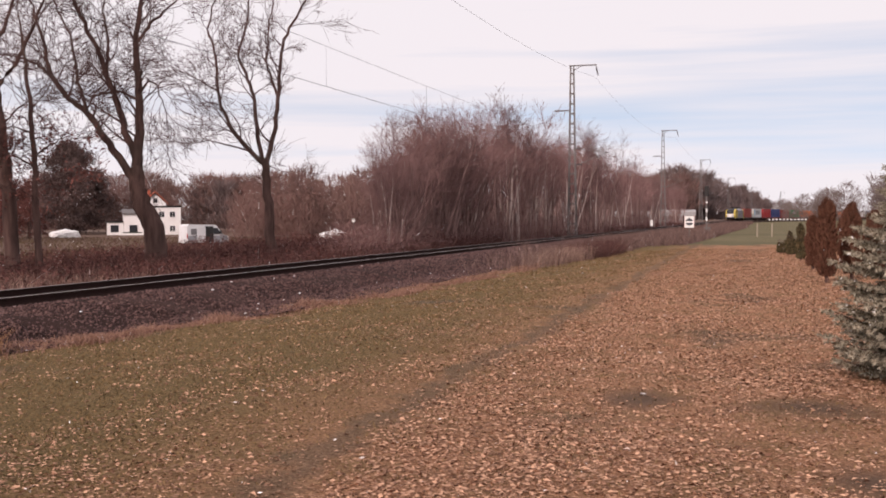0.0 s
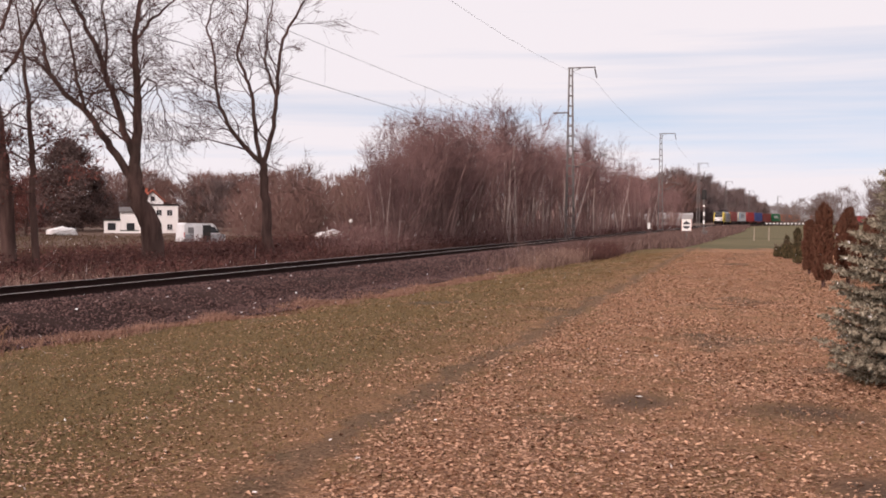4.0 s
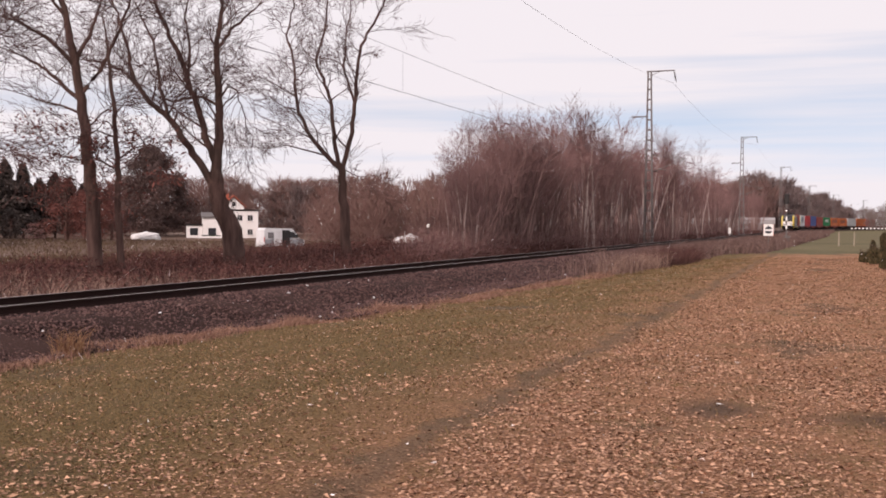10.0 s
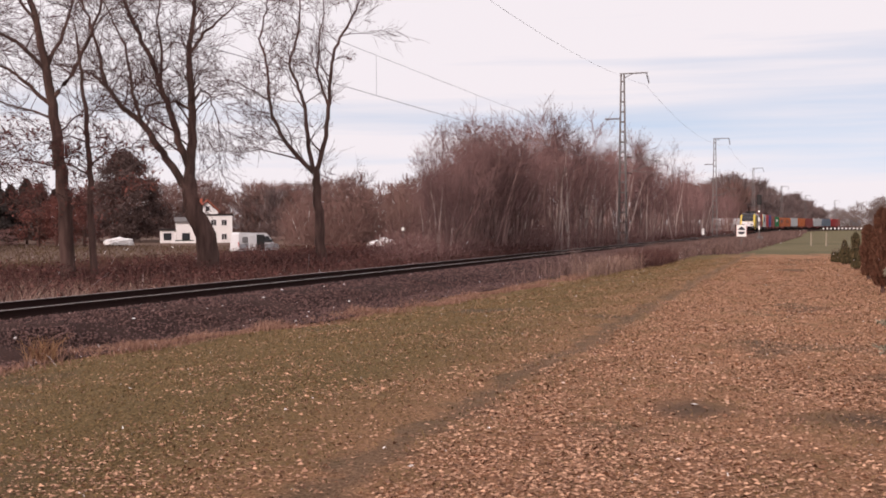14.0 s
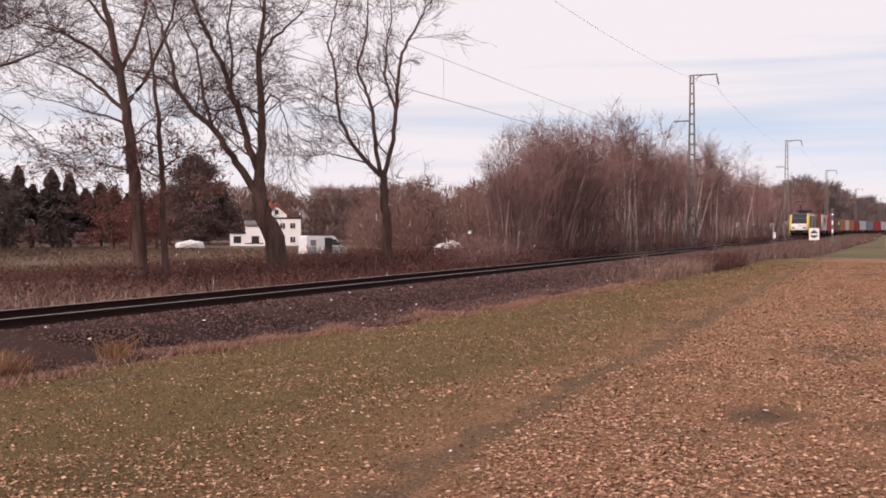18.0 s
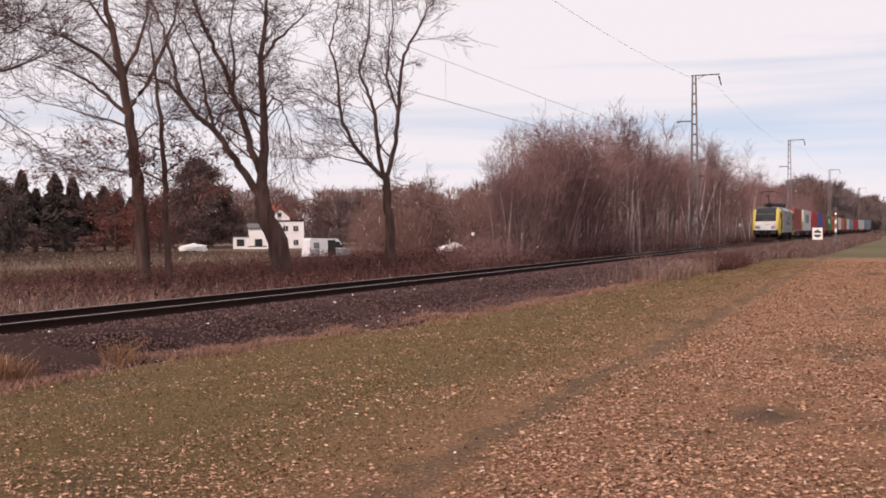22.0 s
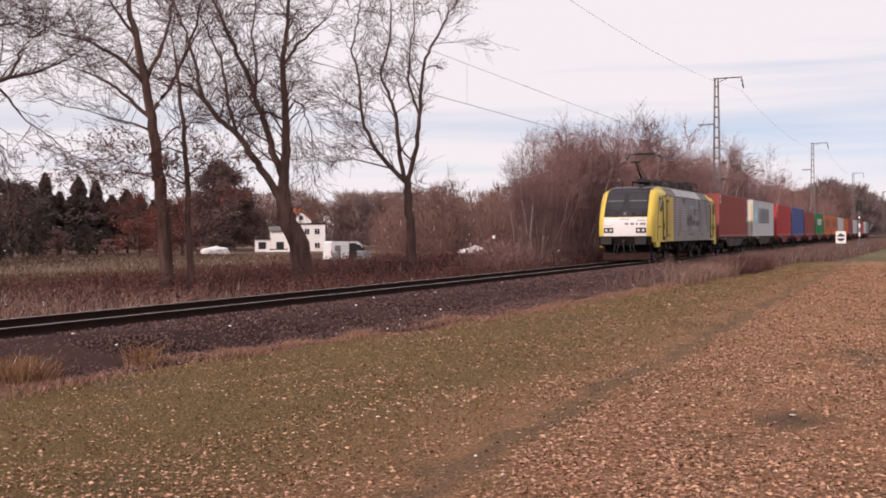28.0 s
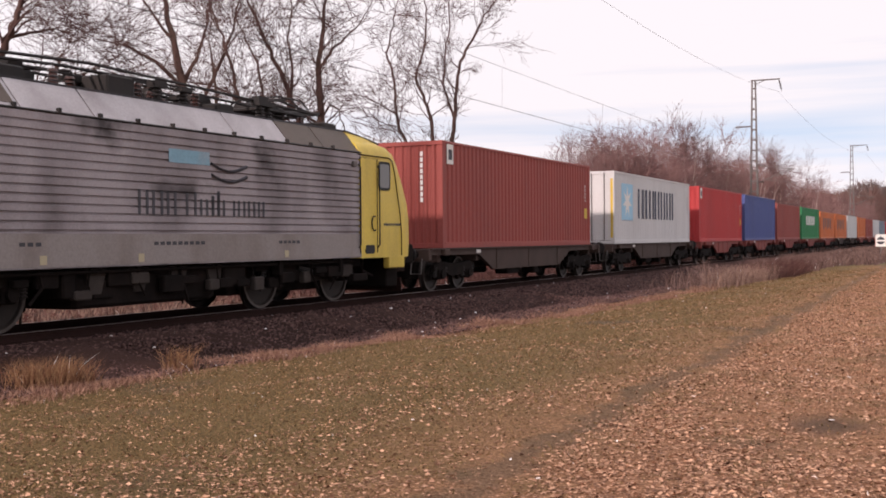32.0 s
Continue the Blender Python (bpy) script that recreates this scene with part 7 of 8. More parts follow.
# leading edge of each load behind the nose, wagon length, paint, height, marks
LOADS = [
    (20.9, 16.0, "oxide red corrugated shipping container on a brown wagon", M_C_BROWN, 2.896, marks_small, M_WAGON_BROWN),
    (36.9, 15.6, "light grey shipping container with a pale blue square and dark marks", M_C_GREY, 2.896, marks_brand, M_WAGON_BROWN),
    (52.5, 13.2, "bright red corrugated shipping container", M_C_RED, 2.896, marks_small, M_WAGON_RED),
    (65.8, 13.2, "dark blue corrugated shipping container", M_C_BLUE, 2.896, None, M_WAGON_RED),
    (79.1, 13.2, "oxide red corrugated shipping container", M_C_BROWN, 2.7, None, M_WAGON_RED),
    (92.6, 13.2, "green corrugated shipping container with white marks", M_C_GREEN, 2.7, marks_blocks, M_WAGON_RED),
    (106.0, 13.2, "orange shipping container with dark marks", M_C_ORANGE, 2.59, marks_dark, M_WAGON_RED),
    (119.1, 13.2, "orange shipping container with dark marks", M_C_ORANGE, 2.59, marks_dark, M_WAGON_BROWN),
    (132.4, 13.2, "plain light grey shipping container", M_C_GREY, 2.59, None, M_WAGON_BROWN),
    (145.6, 13.2, "plain orange shipping container on a red wagon", M_C_ORANGE, 2.59, None, M_WAGON_RED),
    (158.8, 13.2, "oxide red corrugated shipping container", M_C_BROWN, 2.59, None, M_WAGON_RED),
    (172.0, 13.2, "plain light grey shipping container", M_C_GREY, 2.59, None, M_WAGON_RED),
    (185.2, 13.2, "plain slate blue shipping container", M_C_SLATE, 2.59, None, M_WAGON_RED),
    (198.4, 13.2, "bright red corrugated shipping container", M_C_RED, 2.59, None, M_WAGON_RED),
    (211.6, 13.2, "plain light grey shipping container", M_C_GREY, 2.59, None, M_WAGON_RED),
    (224.8, 13.2, "plain slate blue shipping container", M_C_SLATE, 2.59, None, M_WAGON_RED),
]


def build_train():
    moving, turning = [], []
    loco, sets = build_loco()
    moving.append((loco, 0.0, LOCO_LEN, 0.0))
    turning += [(o, 0.625) for o in sets]
    boxes, wagons = {}, {}
    for k, (off, length, label, m, H, marks, wm) in enumerate(LOADS):
        box_l = (12.85, 13.3)[k] if k < 2 else 12.19
        at = on_line(train_nose(0) + off, 0, 1.155)
        key = (label, H)
        if key in boxes:
            c = copy_thing(boxes[key], at)
        else:
            c = boxes[key] = build_container(label, m, H, box_l, marks, k == 1)
            c.matrix_basis = at
        moving.append((c, off, box_l, 1.157))
        wl = length - 1.2
        start = off - (wl - box_l) / 2
        wkey = (wl, wm.name)
        text = "brown four-axle flat wagon carrying a container" if wm is M_WAGON_BROWN else "red four-axle flat wagon carrying a container"
        if wkey in wagons and k > 3:
            w = copy_thing(wagons[wkey], on_line(train_nose(0) + start))
        else:
            w, sets = build_wagon(wl, wm, text)
            wagons[wkey] = w
            w.matrix_basis = on_line(train_nose(0) + start)
            if k < 3:
                turning += [(o, 0.46) for o in sets]
        moving.append((w, start, wl, 0.0))
    return moving, turning


MOVING, TURNING = build_train()

# ---- things beside the line ----


def on_ray(deg, dist, dz=0.0):
    x, y, z = at_angle(deg, dist)
    return (x, y, z + dz)


def build_board_sign():
    s = thing("trackside_sign", "square white railway board with a black round symbol on a post", "sign", (-6.15, 78.5, float(ground_z(-6.15, 78.5))), 4.0)
    part("post", Geo().tube([(0, 0.04, -0.3), (0, 0.04, 1.95)], 0.035, 8), M_STEEL, s, "grey steel post")
    b = part("board", Geo().box(-0.37, 0.37, -0.012, 0.012, 1.12, 1.98, 0.01), M_WHITEMARK, s, "white board")
    part("red_rim", Geo().box(-0.39, -0.372, -0.014, 0.014, 1.12, 1.98), plain("red_reflector", (0.55, 0.10, 0.06), 0.5), b)
    part("red_rim", Geo().box(0.372, 0.39, -0.014, 0.014, 1.12, 1.98), bpy.data.materials["red_reflector"], b)

    def arc(z, k):
        pts = [(0.27 * math.cos(a), z + k * 0.20 * math.sin(a)) for a in [math.pi * i / 14 for i in range(15)]]
        return Geo().loft([[(x, -0.020, zz) for x, zz in pts], [(x, -0.013, zz) for x, zz in pts]])
    part("symbol", arc(1.60, 1), M_INK, b, "black half disc")
    part("symbol", arc(1.48, -1), M_INK, b, "black half disc")
    part("symbol_tip", Geo().loft([[(x, y, z) for x, z in ((-0.07, 1.78), (0.07, 1.78), (0.0, 1.90))] for y in (-0.020, -0.013)]), M_INK, b)
    part("post_foot", Geo().box(-0.3, 0.3, -0.2, 0.25, -0.3, 0.06, 0.03), surface_concrete(), s)
    s.scale = (0.86, 0.86, 0.92)


def build_signal():
    x, y = -6.75, 106.0
    s = thing("railway_signal", "slim grey railway signal with dark head and small white lamp", "signal", (x, y, float(ground_z(x, y))))
    part("post", Geo().tube([(0, 0, -0.3), (0, 0, 4.4)], [0.07, 0.055], 8), M_STEEL, s)
    part("head", Geo().box(-0.2, 0.2, -0.1, 0.12, 3.75, 4.65, 0.05), M_DARKSTEEL, s, "dark signal head")
    p = part("mast_plate", Geo().box(-0.075, 0.075, -0.10, -0.08, 1.5, 2.6), M_WHITEMARK, s, "narrow white mast plate with a grey band")
    part("grey_band", Geo().box(-0.077, 0.077, -0.106, -0.101, 1.85, 2.25), M_STEEL, p)
    part("lamp", Geo().disc((0, -0.13, 3.15), (0, 1, 0), 0.075, 0.075, 0.06, 14), plain("signal_white_lamp", (0.9, 0.86, 0.8), 0.3, 0, 0.5), s, "lit white lamp")
    part("cabinet", Geo().box(-0.3, 0.3, 0.3, 0.7, -0.1, 0.9, 0.03), M_STEEL, s)


def build_posts():
    first = None
    for x, y in ((-2.25, 104.0), (-1.0, 104.5)):
        at = pose(x, y, float(ground_z(x, y)), 0, 0, 7)
        if first is None:
            first = thing("fence_post", "weathered pale wooden fence post at the meadow's edge", "post", (0, 0, 0), 0, "posts at the meadow")
            part("shaft", Geo().tube([(0, 0, -0.3), (0.02, 0, 1.2)], [0.07, 0.06], 7), surface("pale_wood", (0.34, 0.28, 0.21), (0.16, 0.13, 0.1), 0.9, 0, 3, 20, 0.5, 0.2), first)
            first.matrix_basis = at
        else:
            copy_thing(first, at)
    k = thing("kilometre_post", "small white marker board beside the railway", "marker", (-18.24, 164.8, -0.60))
    part("stake", Geo().tube([(0, 0, -0.2), (0, 0, 0.8)], 0.04, 6), M_STEEL, k)
    part("board", Geo().box(-0.2, 0.2, -0.02, 0.02, 0.7, 1.6, 0.01), M_WHITEMARK, k)


def build_barrier():
    b = thing("road_barrier", "road barrier with white posts beyond the meadow", "barrier", (0, 0, 0))
    y = 400.0
    for k in range(14):
        x = -4.6 + 1.18 * k
        z = float(ground_z(x, y))
        part("white_post", Geo().box(x - 0.28, x + 0.28, y - 0.06, y + 0.06, z + 0.55, z + 1.05, 0.03), M_WHITEMARK, b)
    z = float(ground_z(0, y))
    part("rail", Geo().box(-5.4, 11.5, y + 0.08, y + 0.16, z + 0.45, z + 0.8), M_DARKSTEEL, b)
    for k in range(8):
        x = -5.0 + 2.3 * k
        part("support", Geo().box(x - 0.06, x + 0.06, y + 0.16, y + 0.28, z - 0.3, z + 0.8), M_DARKSTEEL, b)


def build_sheds():
    wall = surface("grey_cladding", (0.30, 0.27, 0.265), (0.16, 0.14, 0.135), 0.7, 0, 0.6, 8, 0.4, 0.1)
    roof = surface("grey_roofing", (0.34, 0.32, 0.315), (0.2, 0.18, 0.175), 0.7, 0, 0.6, 8, 0.4, 0.1)
    for k, (x, y, w) in enumerate(((-36.0, 285.0, 9.5), (-26.2, 292.0, 9.5))):
        z = float(ground_z(x, y))
        s = thing("shed", "low pale grey shed beside the railway", "shed", (x, y, z), 5.0, "grey sheds")
        part("wall", Geo().box(-w / 2, w / 2, 0, 6, -0.3, 2.3), wall, s)
        part("roof", Geo().loft([[(a, yy, zz) for yy, zz in ((-0.2, 2.3), (-0.2, 3.2), (1.0, 3.8), (5.0, 3.8), (6.2, 3.2), (6.2, 2.3))] for a in (-w / 2 - 0.2, w / 2 + 0.2)]), roof, s)
        for j in range(3):
            part("gate", Geo().box(-w / 2 + 0.6 + j * w / 3.2, -w / 2 + 2.4 + j * w / 3.2, -0.05, 0.02, -0.2, 2.1), M_DARKSTEEL, s)


def build_house():
    white = surface("white_render", (0.80, 0.77, 0.75), (0.5, 0.46, 0.42), 0.85, 0, 0.5, 10, 0.25, 0.05)
    tile = surface("red_roof_tiles", (0.36, 0.10, 0.06), (0.18, 0.06, 0.05), 0.8, 0, 0.8, 12, 0.4, 0.2)
    h = thing("white_house", "white two-storey house with a red tiled gable roof beyond the field", "house", on_ray(30.75, 213), 34.0)
    part("wall", Geo().box(-3.2, 3.4, 0, 8, -1.0, 5.0), white, h, "white rendered walls")
    part("roof_edge", Geo().box(-3.35, 3.55, -0.15, 8.15, 5.0, 5.28, 0.03), M_DARKSTEEL, h, "dark edge of the flat roof")
    part("wall", Geo().loft([[(a, y, z) for a, z in ((-2.9, 5.28), (0.9, 5.28), (0.9, 5.8), (-1.0, 7.5), (-2.9, 5.8))] for y in (2.0, 8.0)]), white, h, "white gable wall")
    part("roof", Geo().loft([[(a, y, z) for a, z in ((-3.3, 5.62), (-1.0, 7.78), (1.3, 5.62), (1.3, 5.84), (-1.0, 8.05), (-3.3, 5.84))] for y in (1.6, 8.4)]), tile, h, "red tiled gable roof")
    part("chimney", Geo().box(-2.2, -1.7, 6.0, 6.5, 6.2, 8.3, 0.02), tile, h)
    for x, z in ((-2.2, 3.2), (0.0, 3.2), (1.9, 3.2), (-2.2, 0.6), (0.0, 0.6), (1.9, 0.6)):
        w = part("window", Geo().box(x - 0.45, x + 0.45, -0.04, 0.05, z, z + 1.0), M_GLASS, h, "dark window")
        part("sill", Geo().box(x - 0.55, x + 0.55, -0.14, 0.0, z - 0.08, z), white, w)
        part("window_frame", Geo().box(x - 0.03, x + 0.03, -0.06, -0.03, z, z + 1.0), white, w)
    g = part("gable_window", Geo().box(-1.35, -0.65, 1.94, 2.02, 5.9, 6.7), M_GLASS, h)
    part("wall", Geo().box(-6.7, -3.25, 0.5, 6.5, -1.0, 3.7), white, h, "white low wing")
    part("wall", Geo().box(-9.6, -6.75, 0.8, 6.2, -1.0, 2.3), white, h, "white outbuilding")
    part("roof", Geo().box(-9.8, -6.75, 0.5, 6.5, 2.3, 2.55, 0.03), M_DARKSTEEL, h, "dark flat roof of the outbuilding")
    part("roof", Geo().loft([[(-7.0, y, z), (-3.25, y, z), (-3.25, y, z + 0.25), (-7.0, y, z + 0.25)] for y, z in ((0.2, 3.7), (3.5, 4.5))]), M_STEEL, h, "grey pent roof of the wing")
    for x, y in ((-8.3, 0.74), (-5.0, 0.44)):
        part("garage_window", Geo().box(x - 0.7, x + 0.7, y, y + 0.11, 0.5, 1.8), M_GLASS, h)
    part("terrace_wall", Geo().box(-7.8, -1.2, -3.2, -2.9, -1.0, 0.35, 0.02), white, h)
    part("hedge_block", Geo().box(-7.0, -3.6, -2.7, -2.2, -0.5, 0.55, 0.08), surface("clipped_hedge", (0.03, 0.035, 0.02), (0.015, 0.015, 0.01), 0.9, 0, 2, 12, 0.5, 0.5), h)


def build_van():
    body = surface("van_white", (0.70, 0.70, 0.71), (0.38, 0.36, 0.34), 0.4, 0, 0.8, 20, 0.3, 0.02)
    low = surface("van_grey", (0.30, 0.31, 0.33), (0.2, 0.19, 0.18), 0.5, 0, 0.8, 20, 0.3, 0.02)
    v = thing("van", "white panel van with open side door on the field", "van", on_ray(28.75, 118), 60.0)
    # x forward
    side = [(-2.75, 0.45), (2.55, 0.45), (2.75, 0.7), (2.72, 1.15), (2.05, 1.35), (1.35, 2.25), (1.05, 2.50), (-2.45, 2.55), (-2.72, 2.35)]
    rows = []
    for y, k in ((-0.98, 0.93), (-1.0, 0.985), (-1.0, 0.985), (1.0, 0.985), (0.98, 0.93)):
        rows.append([(x * (1 if k > 0.95 else 0.99), y * (0.86 if (z > 2.2 and abs(y) > 0.9) else 1.0), z if z < 2.2 else 0.45 + (z - 0.45) * (1 if k > 0.95 else 0.985)) for x, z in side])
    part("body", Geo().loft([rows[0], rows[1], rows[3], rows[4]]), body, v, "white van body")
    for s in (-1, 1):
        part("lower_panel", Geo().box(-2.7, 2.6, min(s * 0.99, s * 1.02), max(s * 0.99, s * 1.02), 0.45, 1.25, 0.008), low, v, "grey lower side")
        part("cab_window", Geo().loft([[(a, y, z) for a, z in ((0.75, 1.45), (1.75, 1.42), (1.25, 2.12), (0.75, 2.12))] for y in (s * 0.965, s * 1.012)]), M_GLASS, v, "dark cab window")
        part("mirror", Geo().box(1.55, 1.72, min(s * 1.02, s * 1.25), max(s * 1.02, s * 1.25), 1.45, 1.85, 0.03), M_RUBBER, v)
        for x in (-1.75, 1.75):
            w = part("wheel", Geo().disc((x, s * 0.90, 0.34), (0, 1, 0), 0.34, 0.34, 0.22, 20), M_RUBBER, v, "black tyre")
            part("rim", Geo().disc((x, s * 1.005, 0.34), (0, 1, 0), 0.2, 0.2, 0.02, 16), M_STEEL, w)
    part("door_opening", Geo().box(-0.45, 0.72, -1.026, -0.98, 0.55, 2.30, 0.01), M_RUBBER, v, "dark opening of the slid-back door")
    part("sliding_door", Geo().box(-1.50, -0.40, -1.10, -1.03, 0.5, 2.25, 0.02), body, v, "white door slid back")
    part("windscreen", Geo().loft([[(2.0, y, 1.40), (1.38, y, 2.24), (1.42, y, 2.26), (2.05, y, 1.42)] for y in (-0.85, 0.85)]), M_GLASS, v, "dark windscreen")
    part("rear_lamp", Geo().box(-2.78, -2.72, -0.98, -0.86, 1.0, 1.5), plain("lamp_red", (0.4, 0.03, 0.02), 0.4), v)
    part("bumper", Geo().box(2.6, 2.85, -0.95, 0.95, 0.4, 0.72, 0.05), M_RUBBER, v)
    part("rear_side_window", Geo().box(-2.3, -1.55, -1.016, -0.98, 1.40, 2.05, 0.01), M_SIDEGLASS, v, "grey side window")
    v.scale = (0.86, 0.9, 0.9)


def heap(label, deg, dist, w, d, h, seed, turn=0.0):
    """A low heap under a wrinkled white sheet."""
    r = rng_of(seed)
    t = thing("covered_heap", label, "heap", on_ray(deg, dist), turn)
    g = Geo()
    n, m = 26, 9
    rows = []
    for i in range(m + 1):
        k = i / m
        ring = []
        for j in range(n):
            a = 2 * math.pi * j / n
            q = (1 - k ** 3.4) * (0.92 + 0.16 * math.sin(3 * a + seed) * 0.6 + 0.05 * r.normal())
            zz = h * (k ** 0.5) * (0.9 + 0.12 * math.sin(2 * a + 1.3 * k * 4)) + 0.03 * r.normal()
            ring.append((w / 2 * q * math.cos(a), d / 2 * q * math.sin(a), zz if i else -0.3))
        rows.append(ring)
    part("sheet", g.loft(rows), surface("white_sheet", (0.80, 0.78, 0.77), (0.5, 0.47, 0.45), 0.6, 0, 1.5, 8, 0.35, 0.3) if "white_sheet" not in bpy.data.materials else bpy.data.materials["white_sheet"], t, "wrinkled white plastic sheet")
    for k in range(5):
        a = 2 * math.pi * k / 5 + 0.4
        part("weight_stone", Geo().box(w / 2 * 0.95 * math.cos(a) - 0.15, w / 2 * 0.95 * math.cos(a) + 0.15, d / 2 * 0.95 * math.sin(a) - 0.12, d / 2 * 0.95 * math.sin(a) + 0.12, -0.2, 0.14, 0.05), surface_concrete(), t)


def build_heaps():
    heap("low heap under a wrinkled white sheet on the field", 35.27, 190, 4.8, 3.4, 1.35, 3, 20)
    heap("heap of white building waste under a torn sheet", 22.25, 112, 3.4, 2.4, 1.6, 5, 10)
    s = thing("marker_stake", "thin stake with a white top on the field", "stake", on_ray(21.3, 110), 0)
    part("shaft", Geo().tube([(0, 0, -0.2), (0, 0, 2.2)], 0.04, 6), M_STEEL, s)
    part("cap", Geo().box(-0.13, 0.13, -0.13, 0.13, 2.1, 2.45, 0.03), M_WHITEMARK, s, "white cap")
    # white stones and litter
    for x, y, z, q in ((-13.45, 21.05, -0.24, 0.065), (-1.25, 10.6, -0.24, 0.03)):
        r = rng_of(int(q * 1000))
        w = thing("white_stone" if q > 0.06 else "paper_scrap", "bright white stone lying by the track" if q > 0.06 else "scrap of white paper on the lawn", "stone" if q > 0.06 else "litter", (x, y, z))
        g = Geo()
        rows = []
        for i in range(5):
            a = math.pi * (i + 0.3) / 5.6
            rows.append([(q * math.sin(a) * math.cos(b) * (1 + 0.2 * r.normal()), q * math.sin(a) * math.sin(b) * 0.8, q * (0.5 if q > 0.06 else 0.1) * (1 - math.cos(a))) for b in [2 * math.pi * j / 8 for j in range(8)]])
        part("lump" if q > 0.06 else "sheet", g.loft(rows), M_WHITEMARK, w)


def thuja(x, y, h, w, seed, material, label, n=2200, size=0.05):
    r = rng_of(seed)
    t = thing("thuja", label, "shrub", (x, y, float(ground_z(x, y))), 0, "shrubs along the lawn")
    S = Sticks()
    S.limb(np.array([(0, 0, -0.2), (0.01, 0, h * 0.4), (0, 0.01, h * 0.85)]), [0.05, 0.04, 0.01], 6)
    part("trunk", S.mesh("trunk", M_BARK), None, t)
    S = Sticks()
    for k in range(26):
        a, z = r.uniform(0, 6.28), h * r.uniform(0.1, 0.8)
        S.limb(np.array([(0, 0, z), (w * 0.5 * math.cos(a), w * 0.5 * math.sin(a), z + 0.12), (w * 0.7 * math.cos(a), w * 0.7 * math.sin(a), z + 0.35)]), [0.012, 0.008, 0.004], 3)
    tagged(part("branchwork", S.mesh("branchwork", M_BARK), None, t), kind="stuff")
    z = h * r.uniform(0.10, 1.0, n)
    k = z / h
    prof = np.clip(1.02 - k ** 7, 0, 1) ** 0.6 * np.clip(0.62 + k * 2.0, 0, 1)
    rad = w * prof * np.sqrt(r.uniform(0.45, 1, n)) * (0.88 + 0.12 * np.sin(z * 9 + r.uniform(0, 6)))
    a = r.uniform(0, 2 * np.pi, n)
    C = np.stack([rad * np.cos(a), rad * np.sin(a), z], -1)
    A = np.stack([0.4 * np.cos(a), 0.4 * np.sin(a), np.ones(n)], -1) + r.normal(0, 0.35, (n, 3))
    B = np.cross(A, r.normal(0, 1, (n, 3)))
    B /= np.linalg.norm(B, axis=1, keepdims=True) + 1e-9
    s = size * r.uniform(0.6, 1.5, (n, 1))
    V = np.stack([C - A * s, C - B * s * 0.45, C + A * s * 1.1, C + B * s * 0.45], 1).reshape(-1, 3)
    part("foliage", array_mesh("foliage", V, np.arange(n * 4).reshape(-1, 4), material), None, t, "dense upright sprays")


def build_shrubs():
    b = "bronze-brown columnar thuja at the edge of the lawn"
    for k, (x, y, h, w) in enumerate(((1.02, 29.3, 2.03, 0.26), (1.70, 31.3, 1.98, 0.27), (0.88, 37.2, 1.66, 0.24), (2.45, 33.5, 1.75, 0.36), (3.4, 33.0, 2.0, 0.4), (1.9, 36.5, 1.9, 0.35), (4.4, 33.5, 2.3, 0.42))):
        thuja(x, y, h, w, 400 + k, M_THUJA, b, 6500, 0.040)
    g = "small dark green conifer at the edge of the lawn"
    for k, (x, y, h, w) in enumerate(((0.63, 45.0, 0.80, 0.22), (0.30, 50.0, 0.70, 0.28), (-0.10, 54.0, 0.42, 0.24), (0.77, 55.5, 1.35, 0.22), (0.27, 52.0, 1.0, 0.14))):
        thuja(x, y, h, w, 430 + k, M_SHRUBGREEN, g, 1500, 0.045)


M_SHRUBGREEN = scattered("dull_green_sprays", [(0.025, 0.028, 0.014), (0.05, 0.052, 0.024), (0.09, 0.085, 0.04), (0.14, 0.10, 0.05)])


